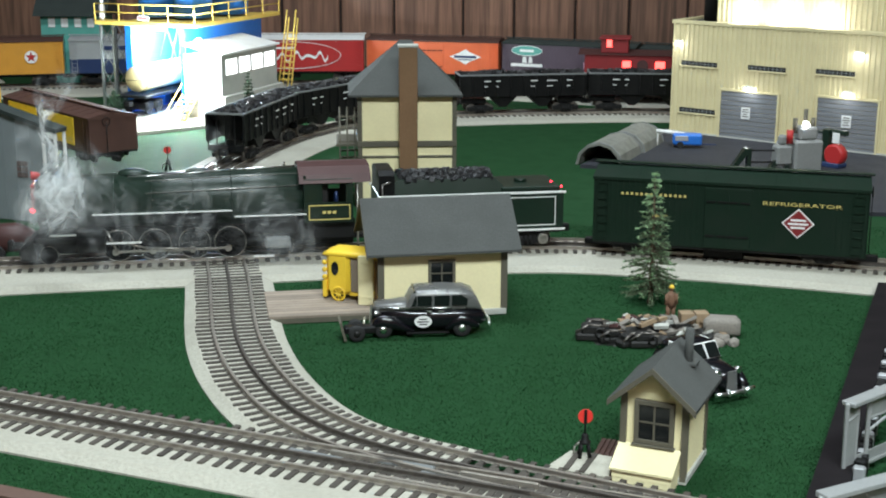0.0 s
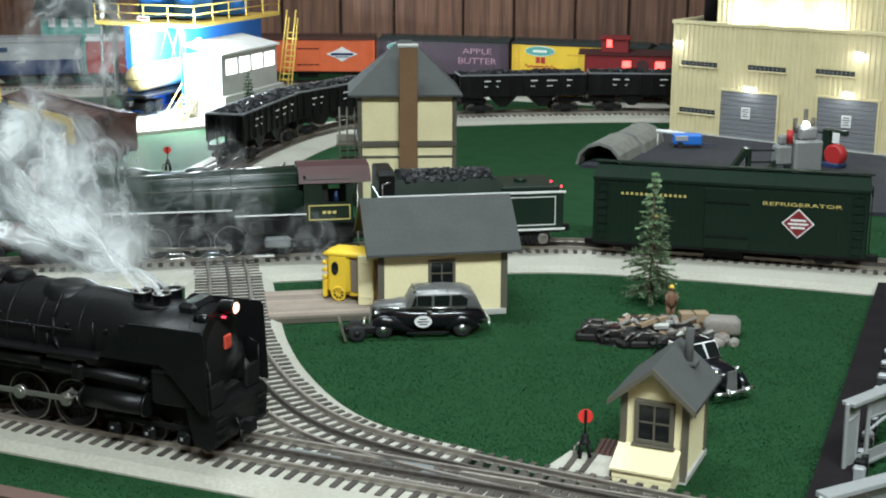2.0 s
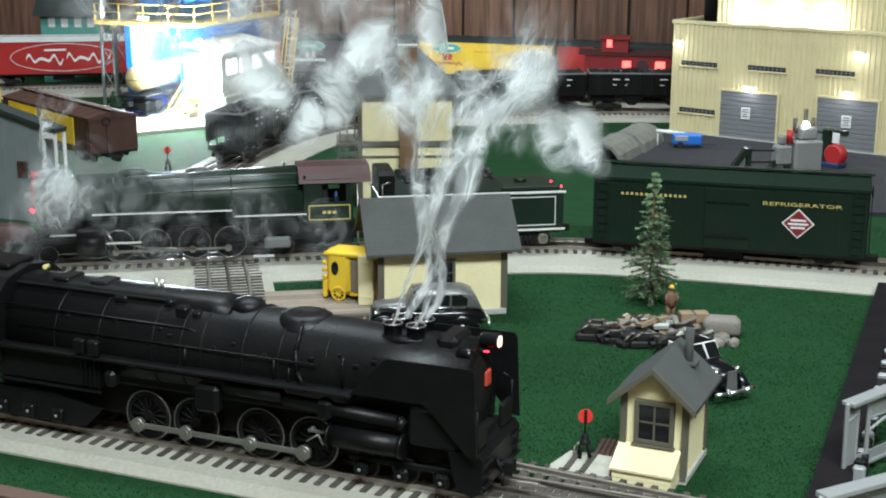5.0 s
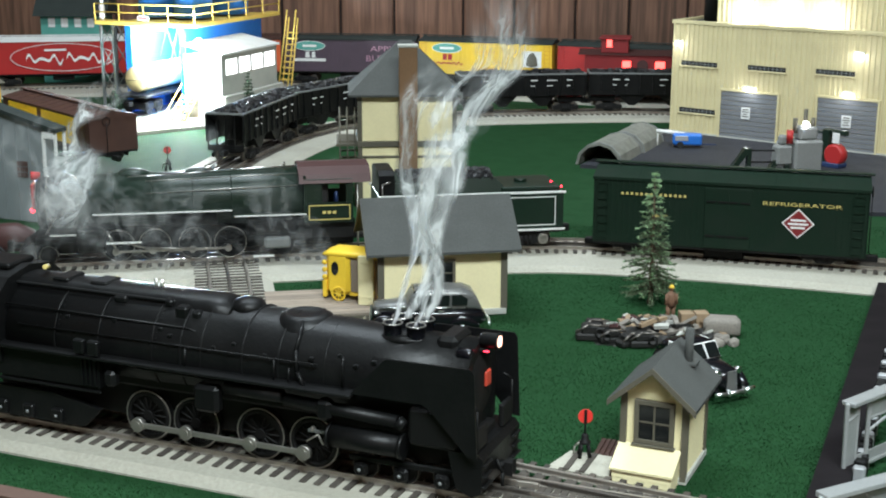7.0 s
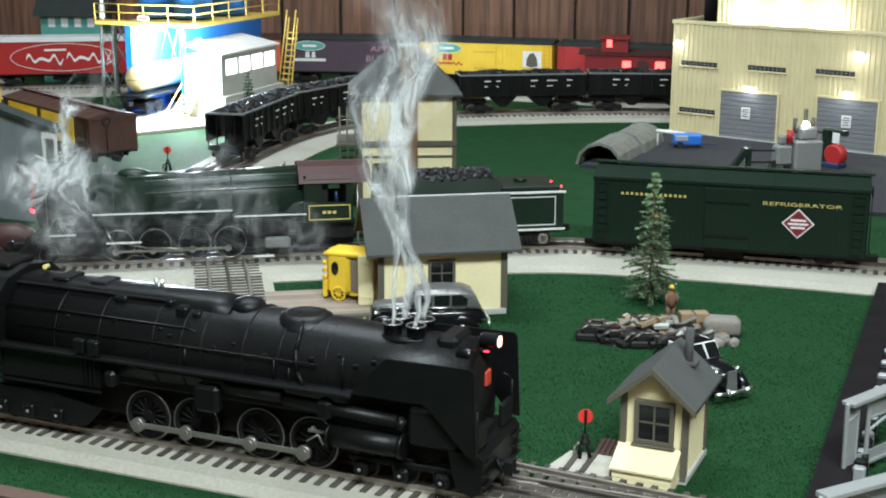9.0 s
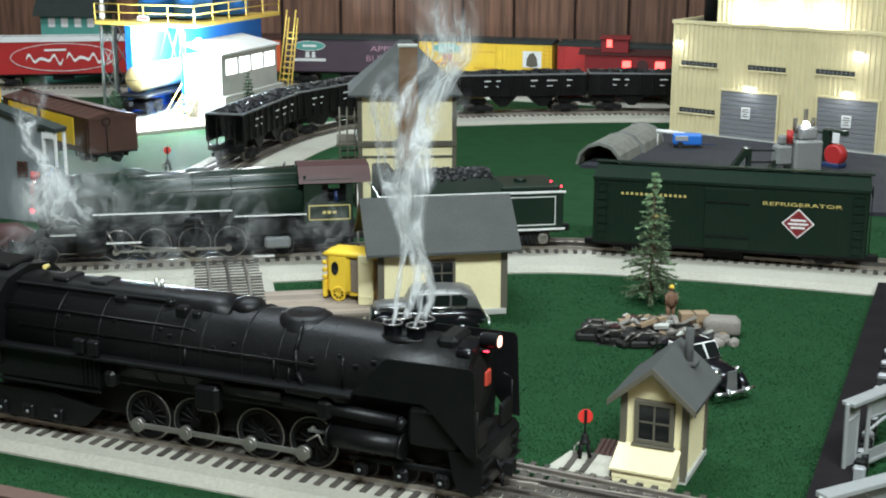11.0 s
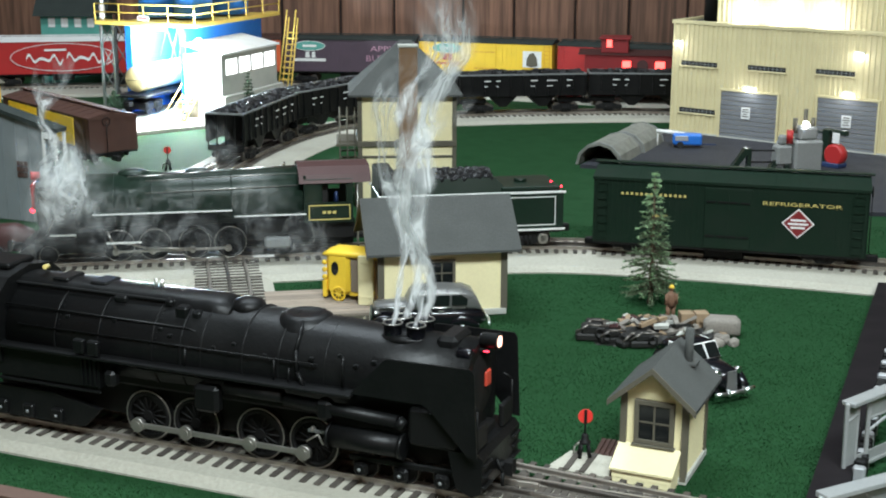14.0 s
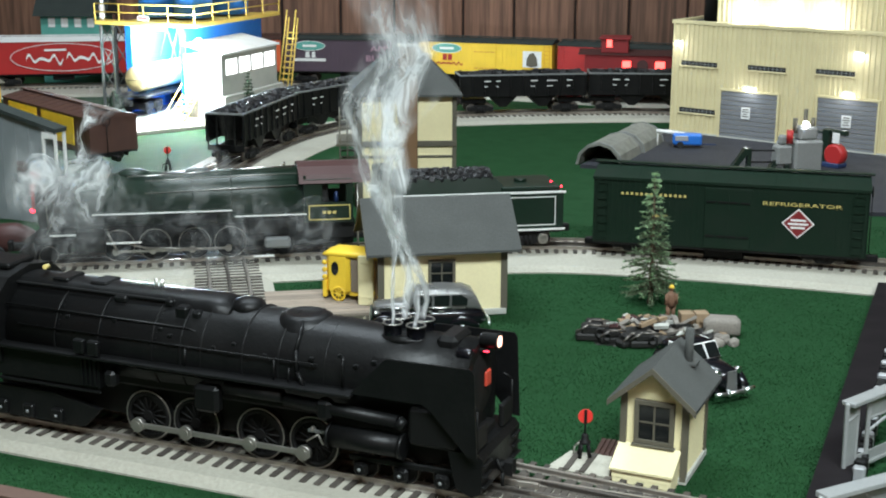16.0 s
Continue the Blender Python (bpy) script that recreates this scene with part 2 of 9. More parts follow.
M = {
    "grass": mat("dyed_turf", (0.0125, 0.049, 0.0175), 0.95, var=0.12, fine=620, coarse=45, bump=0.3, dirt=(0.010, 0.038, 0.013), spec=0.1, dirt_amt=0.6, stretch=True),
    "plaster": mat("pale_plaster", (0.39, 0.373, 0.313), 0.9, var=0.2, fine=360, coarse=20, bump=0.95, dirt=(0.29, 0.275, 0.225), spec=0.2),
    "tie": mat("tie_wood", (0.058, 0.049, 0.040), 0.9, var=0.35, fine=900, bump=0.3, obj=0.3),
    "tie_far": mat("tie_wood_far", (0.075, 0.062, 0.05), 0.9, var=0.35, fine=900, bump=0.3, island=0.3),
    "ballast": mat("ballast_grey", (0.42, 0.41, 0.36), 0.95, var=0.5, fine=700, coarse=60, bump=0.8, spec=0.2),
    "rail": mat("rail_steel", (0.46, 0.42, 0.37), 0.4, 0.75, var=0.2, dirt=(0.12, 0.09, 0.07)),
    "rail_dark": mat("blackened_rail", (0.15, 0.135, 0.12), 0.45, 0.7, var=0.2),
    "asphalt": mat("asphalt_grey", (0.022, 0.023, 0.030), 0.85, var=0.4, fine=800, bump=0.5),
    "wallwood": mat("wall_plank", (0.20, 0.10, 0.064), 0.5, var=0.45, fine=150, coarse=22, bump=0.15, stretch=True, grain=(1, 1, 0.045), dirt=(0.12, 0.06, 0.04), obj=0.22),
    "groove": mat("groove_dark", (0.02, 0.012, 0.01), 0.8),
    "cream": mat("cream_paint", (0.78, 0.70, 0.42), 0.75, var=0.08, fine=400, coarse=30, bump=0.15, dirt=(0.68, 0.60, 0.36)),
    "trim": mat("olive_brown_trim", (0.10, 0.09, 0.065), 0.7, var=0.2),
    "roof": mat("grey_roof_felt", (0.072, 0.075, 0.071), 0.9, var=0.3, fine=900, bump=0.5, spec=0.2),
    "brickbrown": mat("brown_chimney", (0.19, 0.105, 0.05), 0.8, var=0.25, bump=0.3),
    "concrete": mat("concrete_grey", (0.42, 0.42, 0.38), 0.9, var=0.2, bump=0.4),
    "black": mat("loco_black", (0.0050, 0.0051, 0.0053), 0.42, var=0.5, fine=420, coarse=55, bump=0.2, dirt=(0.0085, 0.0085, 0.0083), spec=0.22),
    "blackmat": mat("frame_black", (0.0045, 0.0045, 0.0045), 0.6, var=0.3, dirt=(0.009, 0.008, 0.0075), spec=0.25),
    "steel": mat("bright_steel", (0.36, 0.34, 0.31), 0.34, 0.8, var=0.15),
    "chrome": mat("chrome", (0.88, 0.88, 0.88), 0.28, 1.0, var=0.03, bump=0),
    "lgreen": mat("loco_green", (0.008, 0.020, 0.0125), 0.38, var=0.25, dirt=(0.014, 0.024, 0.017), spec=0.35),
    "rgreen": mat("reefer_green", (0.0055, 0.017, 0.0095), 0.55, var=0.25, dirt=(0.010, 0.018, 0.012), spec=0.2),
    "gold": mat("gold_lettering", (0.62, 0.50, 0.16), 0.5, var=0.1),
    "white": mat("white_paint", (0.8, 0.8, 0.78), 0.5, var=0.08),
    "red": mat("red_paint", (0.42, 0.02, 0.02), 0.45, var=0.15),
    "oxide": mat("oxide_red_roof", (0.05, 0.016, 0.014), 0.6, var=0.25),
    "brownred": mat("boxcar_brown", (0.065, 0.027, 0.019), 0.65, var=0.25, dirt=(0.05, 0.022, 0.016)),
    "orange": mat("orange_paint", (0.72, 0.14, 0.045), 0.5, var=0.1),
    "purple": mat("purple_brown_paint", (0.075, 0.05, 0.07), 0.5, var=0.15),
    "yellow": mat("yellow_paint", (0.82, 0.55, 0.04), 0.5, var=0.1),
    "starorange": mat("amber_paint", (0.62, 0.28, 0.03), 0.5, var=0.12),
    "silver": mat("silver_paint", (0.42, 0.43, 0.44), 0.4, 0.3, var=0.1),
    "blue": mat("bright_blue_paint", (0.015, 0.16, 0.60), 0.45, var=0.15),
    "navy": mat("navy_paint", (0.012, 0.03, 0.10), 0.5, var=0.15),
    "teal": mat("teal_paint", (0.10, 0.36, 0.30), 0.6, var=0.12),
    "darkroof": mat("dark_green_roof", (0.02, 0.028, 0.025), 0.85, var=0.3),
    "railyellow": mat("yellow_railing", (0.80, 0.55, 0.12), 0.5, var=0.1),
    "greymetal": mat("grey_steel", (0.20, 0.21, 0.21), 0.5, 0.2, var=0.15),
    "bridge": mat("silver_bridge_paint", (0.34, 0.35, 0.345), 0.45, 0.3, var=0.12, dirt=(0.24, 0.24, 0.24)),
    "coal": mat("coal", (0.012, 0.012, 0.013), 0.45, var=0.5, fine=900, bump=0.6, island=0.5),
    "shed": mat("grey_siding", (0.20, 0.225, 0.235), 0.7, var=0.12),
    "doorgrey": mat("roller_door_grey", (0.17, 0.175, 0.185), 0.55, var=0.1),
    "corr": mat("beige_corrugated", (0.62, 0.54, 0.31), 0.55, var=0.1, dirt=(0.52, 0.44, 0.25)),
    "bark": mat("bark_brown", (0.09, 0.06, 0.035), 0.9, var=0.4, bump=0.6),
    "needle": mat("spruce_needles", (0.095, 0.135, 0.072), 0.85, var=0.5, island=0.5),
    "needletip": mat("spruce_tips", (0.27, 0.42, 0.22), 0.85, var=0.4, island=0.4),
    "plank": mat("platform_plank", (0.26, 0.21, 0.165), 0.85, var=0.25, obj=0.2),
    "stone": mat("rubble_stone", (0.20, 0.18, 0.155), 0.9, var=0.3, bump=0.5, obj=0.35),
    "junk": mat("dark_scrap_metal", (0.02, 0.019, 0.018), 0.55, 0.4, var=0.4, obj=0.4),
    "crate": mat("crate_wood", (0.27, 0.19, 0.115), 0.8, var=0.2),
    "sedan": mat("sedan_black", (0.006, 0.006, 0.008), 0.16, var=0.1, bump=0),
    "sedangrey": mat("sedan_grey", (0.15, 0.15, 0.145), 0.3, 0.3, var=0.08, bump=0),
    "rubber": mat("rubber", (0.012, 0.012, 0.012), 0.8),
    "dark": mat("dark_interior", (0.006, 0.006, 0.006), 0.6),
    "windowdark": mat("dark_glazing", (0.008, 0.010, 0.010), 0.08, var=0.1, bump=0),
    "tan": mat("tan_work_clothes", (0.16, 0.085, 0.05), 0.8),
    "tank": mat("tank_cream", (0.62, 0.50, 0.26), 0.5, var=0.12, dirt=(0.36, 0.26, 0.12)),
    "paper": mat("white_notice", (0.72, 0.72, 0.70), 0.7, var=0.06),
    "signalred": mat("signal_red", (0.72, 0.04, 0.03), 0.4, var=0.08),
    "ceilingwhite": mat("ceiling_white", (0.6, 0.6, 0.58), 0.9, var=0.06),
    "culvert": mat("culvert_grey", (0.19, 0.19, 0.165), 0.9, var=0.3, coarse=60, bump=0.5, dirt=(0.11, 0.115, 0.09), dirt_amt=0.8),
    "plate": mat("plate_orange_red", (0.50, 0.055, 0.03), 0.5, var=0.12),
    "maroon": mat("maroon_emblem", (0.20, 0.014, 0.016), 0.5, var=0.12),
    "casting": mat("grey_casting", (0.24, 0.245, 0.235), 0.6, 0.1, var=0.2),
    "darkleaf": mat("dark_foliage", (0.018, 0.040, 0.020), 0.9, var=0.5, island=0.5, spec=0.2),
    "kerb": mat("kerb_dark", (0.011, 0.009, 0.010), 0.8, var=0.3, spec=0.1),
    "blade": mat("turf_fibre", (0.0145, 0.057, 0.019), 0.95, var=0.25, island=0.22, spec=0.1, bump=0),
    "edge": mat("table_edge_brown", (0.10, 0.055, 0.04), 0.7, var=0.2),
    "redglow": glow("red_window_glow", (1.0, 0.06, 0.05), 5.0),
    "redlamp": glow("red_marker_glow", (1.0, 0.03, 0.06), 4.0),
    "whiteglow": glow("white_lamp_glow", (0.92, 0.96, 1.0), 14.0),
    "warmglow": glow("headlamp_glow", (1.0, 0.55, 0.42), 2.2),
    "windowglow": glow("lit_window_glow", (0.95, 0.97, 1.0), 2.2),
}


# ---------------- the room and the table ----------------
RAIL = 0.0145


def structure(name, b, material, label="", parent=None):
    ob = part(name, b, material, parent)
    if parent is None:
        tagged(ob, label, name.split("_")[0], kind="structure")
    return ob


def build_room():
    b = bmesh.new()
    n = 130
    for i in range(n + 1):
        for j in range(n + 1):
            x, y = -2.2 + 4.4 * i / n, -0.6 + 3.4 * j / n
            b.verts.new((x, y, noise.noise((x * 14, y * 14, 0)) * 0.0004 + TURF - 0.0004))
    b.verts.ensure_lookup_table()
    for i in range(n):
        for j in range(n):
            a = i * (n + 1) + j
            f = b.faces.new((b.verts[a], b.verts[a + n + 1], b.verts[a + n + 2], b.verts[a + 1]))
            f.smooth = True
    structure("ground", b, M["grass"], "dark green dyed turf mat covering the layout table")
    # room walls; the back one is panelled in wide brown boards
    b = bmesh.new()
    box(b, (-2.3, 2.70, -0.8), (2.3, 2.78, 1.62))
    back = structure("wall_north", b, M["groove"], "brown wood-panelled room wall with dark grooves between boards")
    x, k = -2.3, 0
    widths = (0.105, 0.115, 0.105, 0.135, 0.10, 0.12)
    x = -0.182 - 2.28
    while x < 2.25:
        w = widths[k % 6]
        b = bmesh.new()
        box(b, (x + 0.0022, 2.690, -0.8), (x + w - 0.0022, 2.702, 1.6), 0.002)
        structure("plank", b, M["wallwood"], parent=back)
        x, k = x + w, k + 1
    for nm, lo, hi in (("wall_west", (-2.38, -1.2, -0.8), (-2.3, 2.78, 1.62)), ("wall_east", (2.3, -1.2, -0.8), (2.38, 2.78, 1.62)), ("wall_south", (-2.3, -1.28, -0.8), (2.3, -1.2, 1.62))):
        b = bmesh.new()
        box(b, lo, hi)
        structure(nm, b, M["wallwood"], "brown panelled room wall")
    b = bmesh.new()
    box(b, (-2.38, -1.28, 1.62), (2.38, 2.78, 1.70))
    structure("ceiling", b, M["ceilingwhite"], "plain white room ceiling")
    b = bmesh.new()
    box(b, (-2.3, -1.2, -0.86), (2.3, 2.7, -0.8))
    structure("floor", b, M["edge"], "dark room floor under the table")
    # brown table edge seen at the lower corner
    b = bmesh.new()
    d, nn = Vector((0.927, -0.375, 0)), Vector((0.375, 0.927, 0))
    c = Vector((-0.247, 0.700, 0))
    for s0, s1 in ((-0.5, 0.55),):
        p = [c + d * s0, c + d * s1, c + d * s1 - nn * 0.012, c + d * s0 - nn * 0.012]
        prism(b, [(q.x, q.y, -0.03) for q in p], (0, 0, 0.034))
    structure("trim_table_edge", b, M["edge"], "thin brown wooden edge strip of the table")


def roadbed(name, pts, w0, w1, label, h=0.0106, material=None, step=0.01):
    b = bmesh.new()
    ln = spline(pts, step)
    sweep(b, ln, [(-w0, 0.003), (w1, 0.003), (w1, TURF + 0.0008), (w1 - 0.008, h), (-w0 + 0.008, h), (-w0, TURF + 0.0008)])
    return structure(name, b, material or M["plaster"], label)


TIE_ME = {}


def tie_mesh(L, w=0.0040):
    if (L, w) not in TIE_ME:
        b = bmesh.new()
        box(b, (-w / 2, -L / 2, -0.0015), (w / 2, L / 2, 0.0006), 0.0003)
        me = mesh_of("tie", b)
        me.materials.append(M["tie"])
        TIE_ME[(L, w)] = me
    return TIE_ME[(L, w)]


def track(label, pts, pitch=0.0092, tie_len=0.056, near=None, dz=0.0, rail=None, h=0.0107, w=0.004):
    """Three-rail track. near: a test that picks the ties that stay single pieces."""
    root = thing("track", label, "track", kind="structure")
    ln = spline(pts, 0.006)
    for off, mt in ((-0.0159, "rail"), (0.0, "rail_dark"), (0.0159, "rail")):
        b = bmesh.new()
        z = RAIL + dz
        prof = [(off - 0.0016, h + 0.0004), (off + 0.0016, h + 0.0004), (off + 0.0005, h + 0.0011), (off + 0.0005, z - 0.0012), (off + 0.0010, z - 0.0009), (off + 0.0010, z), (off - 0.0010, z), (off - 0.0010, z - 0.0009), (off - 0.0005, z - 0.0012), (off - 0.0005, h + 0.0011)]
        sweep(b, ln, prof)
        part("rail", b, M[mt if rail is None else rail], root)
    rest = bmesh.new()
    some = 0
    for i, (q, d) in enumerate(spline(pts, pitch)):
        a = math.atan2(d.y, d.x)
        m = Matrix.Translation((q.x, q.y, h + 0.0003)) @ Matrix.Rotation(a + random.uniform(-0.02, 0.02), 4, "Z")
        if near and near(q):
            ob = new("tie", tie_mesh(tie_len, w))
            ob.parent = root
            ob.matrix_basis = m @ Matrix.Translation((0, random.uniform(-0.0008, 0.0008), 0))
        else:
            box(rest, (-w / 2, -tie_len / 2, -0.0015), (w / 2, tie_len / 2, 0.0006), 0, m)
            some += 1
    if some:
        tagged(part("distant_ties", rest, M["tie_far"], root), kind="stuff")
    else:
        rest.free()
    return root


MAIN = [(-0.265 + 0.927 * 0.2 * k, 0.796 - 0.375 * 0.2 * k) for k in range(-5, 5)]
BRANCH = [(-0.192, 1.158), (-0.178, 1.09), (-0.159, 0.985), (-0.147, 0.93), (-0.128, 0.869), (-0.101, 0.808), (-0.072, 0.766), (-0.035, 0.735), (0.012, 0.7065), (0.07, 0.676), (0.2, 0.612)]
MID = [(-0.9, 1.04), (-0.6, 1.09), (-0.363, 1.146), (-0.238, 1.1695), (-0.112, 1.194), (0.03, 1.215), (0.11, 1.2195), (0.2, 1.203), (0.345, 1.161), (0.55, 1.08), (0.8, 0.94)]
LOOP = [(-0.335, 1.29), (-0.295, 1.44), (-0.262, 1.59), (-0.237, 1.71), (-0.195, 1.83), (-0.12, 1.94), (-0.02, 2.005), (0.18, 2.045), (0.36, 2.05), (0.7, 2.0), (1.3, 1.8)]
BACK = [(-1.7, 1.86), (-1.1, 2.19), (-0.74, 2.31), (-0.45, 2.355), (-0.18, 2.372), (0.08, 2.325), (0.36, 2.215), (0.65, 2.06), (1.0, 1.85)]


def build_tracks():
    dm = Vector((0.927, -0.375, 0))
    roadbed("roadbed_main", MAIN, 0.049, 0.0225, "pale textured plaster roadbed of the front main line")
    roadbed("roadbed_branch", BRANCH[:9], 0.0365, 0.0365, "pale plaster roadbed curving off as a branch", 0.0103)
    roadbed("roadbed_middle", MID, 0.079, 0.04, "pale plaster roadbed of the middle line", 0.0108)
    roadbed("roadbed_loop", LOOP, 0.07, 0.05, "grey-white plaster roadbed of the rear loop")
    roadbed("roadbed_back", BACK, 0.105, 0.05, "pale roadbed along the panelled wall")
    track("three-rail front main track with dark wooden ties", MAIN, near=lambda q: -0.36 < q.x < 0.22, tie_len=0.058)
    track("three-rail branch track curving to the front line", BRANCH, pitch=0.0090, near=lambda q: q.x < 0.05, dz=-0.0003, w=0.0036, h=0.0104)
    track("three-rail middle track with dark ties", MID, near=lambda q: abs(q.x) < 0.5, h=0.0109)
    track("three-rail rear loop track", LOOP, near=None)
    track("three-rail track along the wall", BACK, near=None)
    # switch frog, guard rails and filler plates where branch and main line meet
    sw = thing("track_switch", "turnout frog and guard rails of dull steel", "track switch", kind="structure")
    for s, off, L in ((0.235, 0.011, 0.045), (0.275, -0.011, 0.05), (0.315, 0.0115, 0.045)):
        b = bmesh.new()
        c = Vector((-0.265, 0.796, 0)) + dm * s
        box(b, (-L / 2, off - 0.0011, 0.0105), (L / 2, off + 0.0011, 0.0142), 0.0004, Matrix.Translation(c) @ Matrix.Rotation(math.atan2(-0.375, 0.927), 4, "Z"))
        part("guard_rail", b, M["rail"], sw)
    for s, off, L, w in ((0.205, 0.004, 0.035, 0.007), (0.25, 0.013, 0.05, 0.007), (0.285, 0.004, 0.03, 0.006)):
        b = bmesh.new()
        c = Vector((-0.265, 0.796, 0)) + dm * s
        box(b, (-L / 2, off - w / 2, 0.0105), (L / 2, off + w / 2, 0.0128), 0.0006, Matrix.Translation(c) @ Matrix.Rotation(math.atan2(-0.42, 0.9), 4, "Z"))
        part("frog_plate", b, M["greymetal"], sw)
    # paved yard before the workshop
    b = bmesh.new()
    prism(b, [(0.17, 1.66, -0.002), (0.30, 1.62, -0.002), (0.42, 1.40, -0.002), (0.9, 1.34, -0.002), (0.95, 1.75, -0.002), (0.4, 2.0, -0.002), (0.31, 1.93, -0.002)], (0, 0, 0.006))
    structure("pavement", b, M["asphalt"], "dark grey asphalt yard in front of the workshop")



def build_turf_fibres():
    """Short loose fibres over the turf near the front, clear of the roadbeds."""
    rng = np.random.default_rng(5)
    n = 210000
    y = 0.60 + 0.72 * rng.random(n) ** 1.3
    x = (rng.random(n) * 2 - 1) * y * 0.36
    keep = np.ones(n, bool)
    for pts, w0, w1 in ((MAIN, 0.049, 0.0225), (BRANCH[:9], 0.0365, 0.0365), (MID, 0.079, 0.04)):
        ln = spline(pts, 0.01)
        q = np.array([(a.x, a.y) for a, d in ln])
        d = np.array([(a.x, a.y) for _, a in ln])
        for k in range(0, n, 10000):
            e = np.stack([x[k:k + 10000], y[k:k + 10000]], 1)[:, None, :] - q[None]
            j = (e ** 2).sum(2).argmin(1)
            ee = e[np.arange(len(j)), j]
            side = d[j, 0] * ee[:, 1] - d[j, 1] * ee[:, 0]
            along = np.abs((d[j] * ee).sum(1))
            keep[k:k + 10000] &= ~((side > -w0 - 0.001) & (side < w1 + 0.001) & (along < 0.02))
    x, y = x[keep], y[keep]
    n = len(x)
    h = rng.uniform(0.0003, 0.0009, n)
    a = rng.random(n) * 6.283
    w = rng.uniform(0.0002, 0.0005, n)
    lx, ly = rng.normal(0, 0.0008, n), rng.normal(0, 0.0008, n)
    v = np.empty((n, 3, 3))
    v[:, 0] = np.stack([x - np.cos(a) * w, y - np.sin(a) * w, np.full(n, TURF - 0.0004)], 1)
    v[:, 1] = np.stack([x + np.cos(a) * w, y + np.sin(a) * w, np.full(n, TURF - 0.0004)], 1)
    v[:, 2] = np.stack([x + lx, y + ly, TURF + h], 1)
    me = bpy.data.meshes.new("grass")
    me.from_pydata(v.reshape(-1, 3).tolist(), [], np.arange(3 * n).reshape(-1, 3).tolist())
    me.materials.append(M["blade"])
    tagged(new("grass", me), "short loose green turf fibres of the layout mat", "grass", kind="stuff")


build_room()
build_tracks()
build_turf_fibres()


# ---------------- rolling stock ----------------
DM = Vector((0.927, -0.375, 0))
MAIN_AT = pose(-0.265, 0.796, 0, 0, 0, math.degrees(math.atan2(-0.375, 0.927)))
RUN = [(0, -0.3690), (0.5, -0.3169), (1, -0.2650), (1.5, -0.2129), (2, -0.1584), (2.5, -0.0982), (3, -0.0363), (3.2, -0.0155), (3.4, -0.0040), (3.6, -0.0004), (4.0, 0.0)]
TRAVELLERS = []


def run_at(t):
    for (t0, a), (t1, c) in zip(RUN, RUN[1:]):
        if t <= t1:
            return a + (c - a) * (t - t0) / (t1 - t0)
    return 0.0


def wheelset(parent, x, z, r, y=0.0165, spokes=10, name="wheelset", tyre="steel", pin=None, hub=True):
    """An axle with two wheels; its bright tyres are pieces of their own."""
    b = bmesh.new()
    cyl(b, (0, -y, 0), (0, y, 0), 0.0022, n=8)
    ob = part(name, b, M["blackmat"], parent)
    ob.matrix_basis = pose(x, 0, z)
    for sg in (-1, 1):
        yy = sg * y
        b = bmesh.new()
        torus(b, (0, yy, 0), (0, 1, 0), r * 0.86, r * 0.10, 26, 6)
        for k in range(spokes):
            a = 6.28319 * k / spokes
            cyl(b, (0, yy, 0), (math.cos(a) * r * 0.85, yy, math.sin(a) * r * 0.85), r * 0.045, r * 0.035, 5)
        lathe(b, (0, yy - 0.0016, 0), (0, 1, 0), [(0, r * 0.2), (0.0032, r * 0.2)], 10)
        if pin:
            cyl(b, (pin[0], yy, pin[1]), (pin[0], yy + sg * 0.006, pin[1]), 0.0016, n=8)
            # counterweight
            a0 = math.atan2(-pin[1], -pin[0])
            pts = [(math.cos(a0 + q) * r * 0.8, yy - 0.001, math.sin(a0 + q) * r * 0.8) for q in (-0.7, -0.35, 0, 0.35, 0.7)]
            prism(b, pts, (0, 0.002, 0))
        lathe(b, (0, yy - sg * 0.0022 - 0.0006, 0), (0, 1, 0), [(0, r * 1.0), (0.0012, r * 1.0)], 26)
        part("wheel", b, M["blackmat"], ob)
        b = bmesh.new()
        torus(b, (0, sg * (y + 0.0006), 0), (0, 1, 0), r * 0.962, r * 0.030, 30, 6)
        part("tyre", b, M[tyre], ob, "bright steel tyre")
    return ob


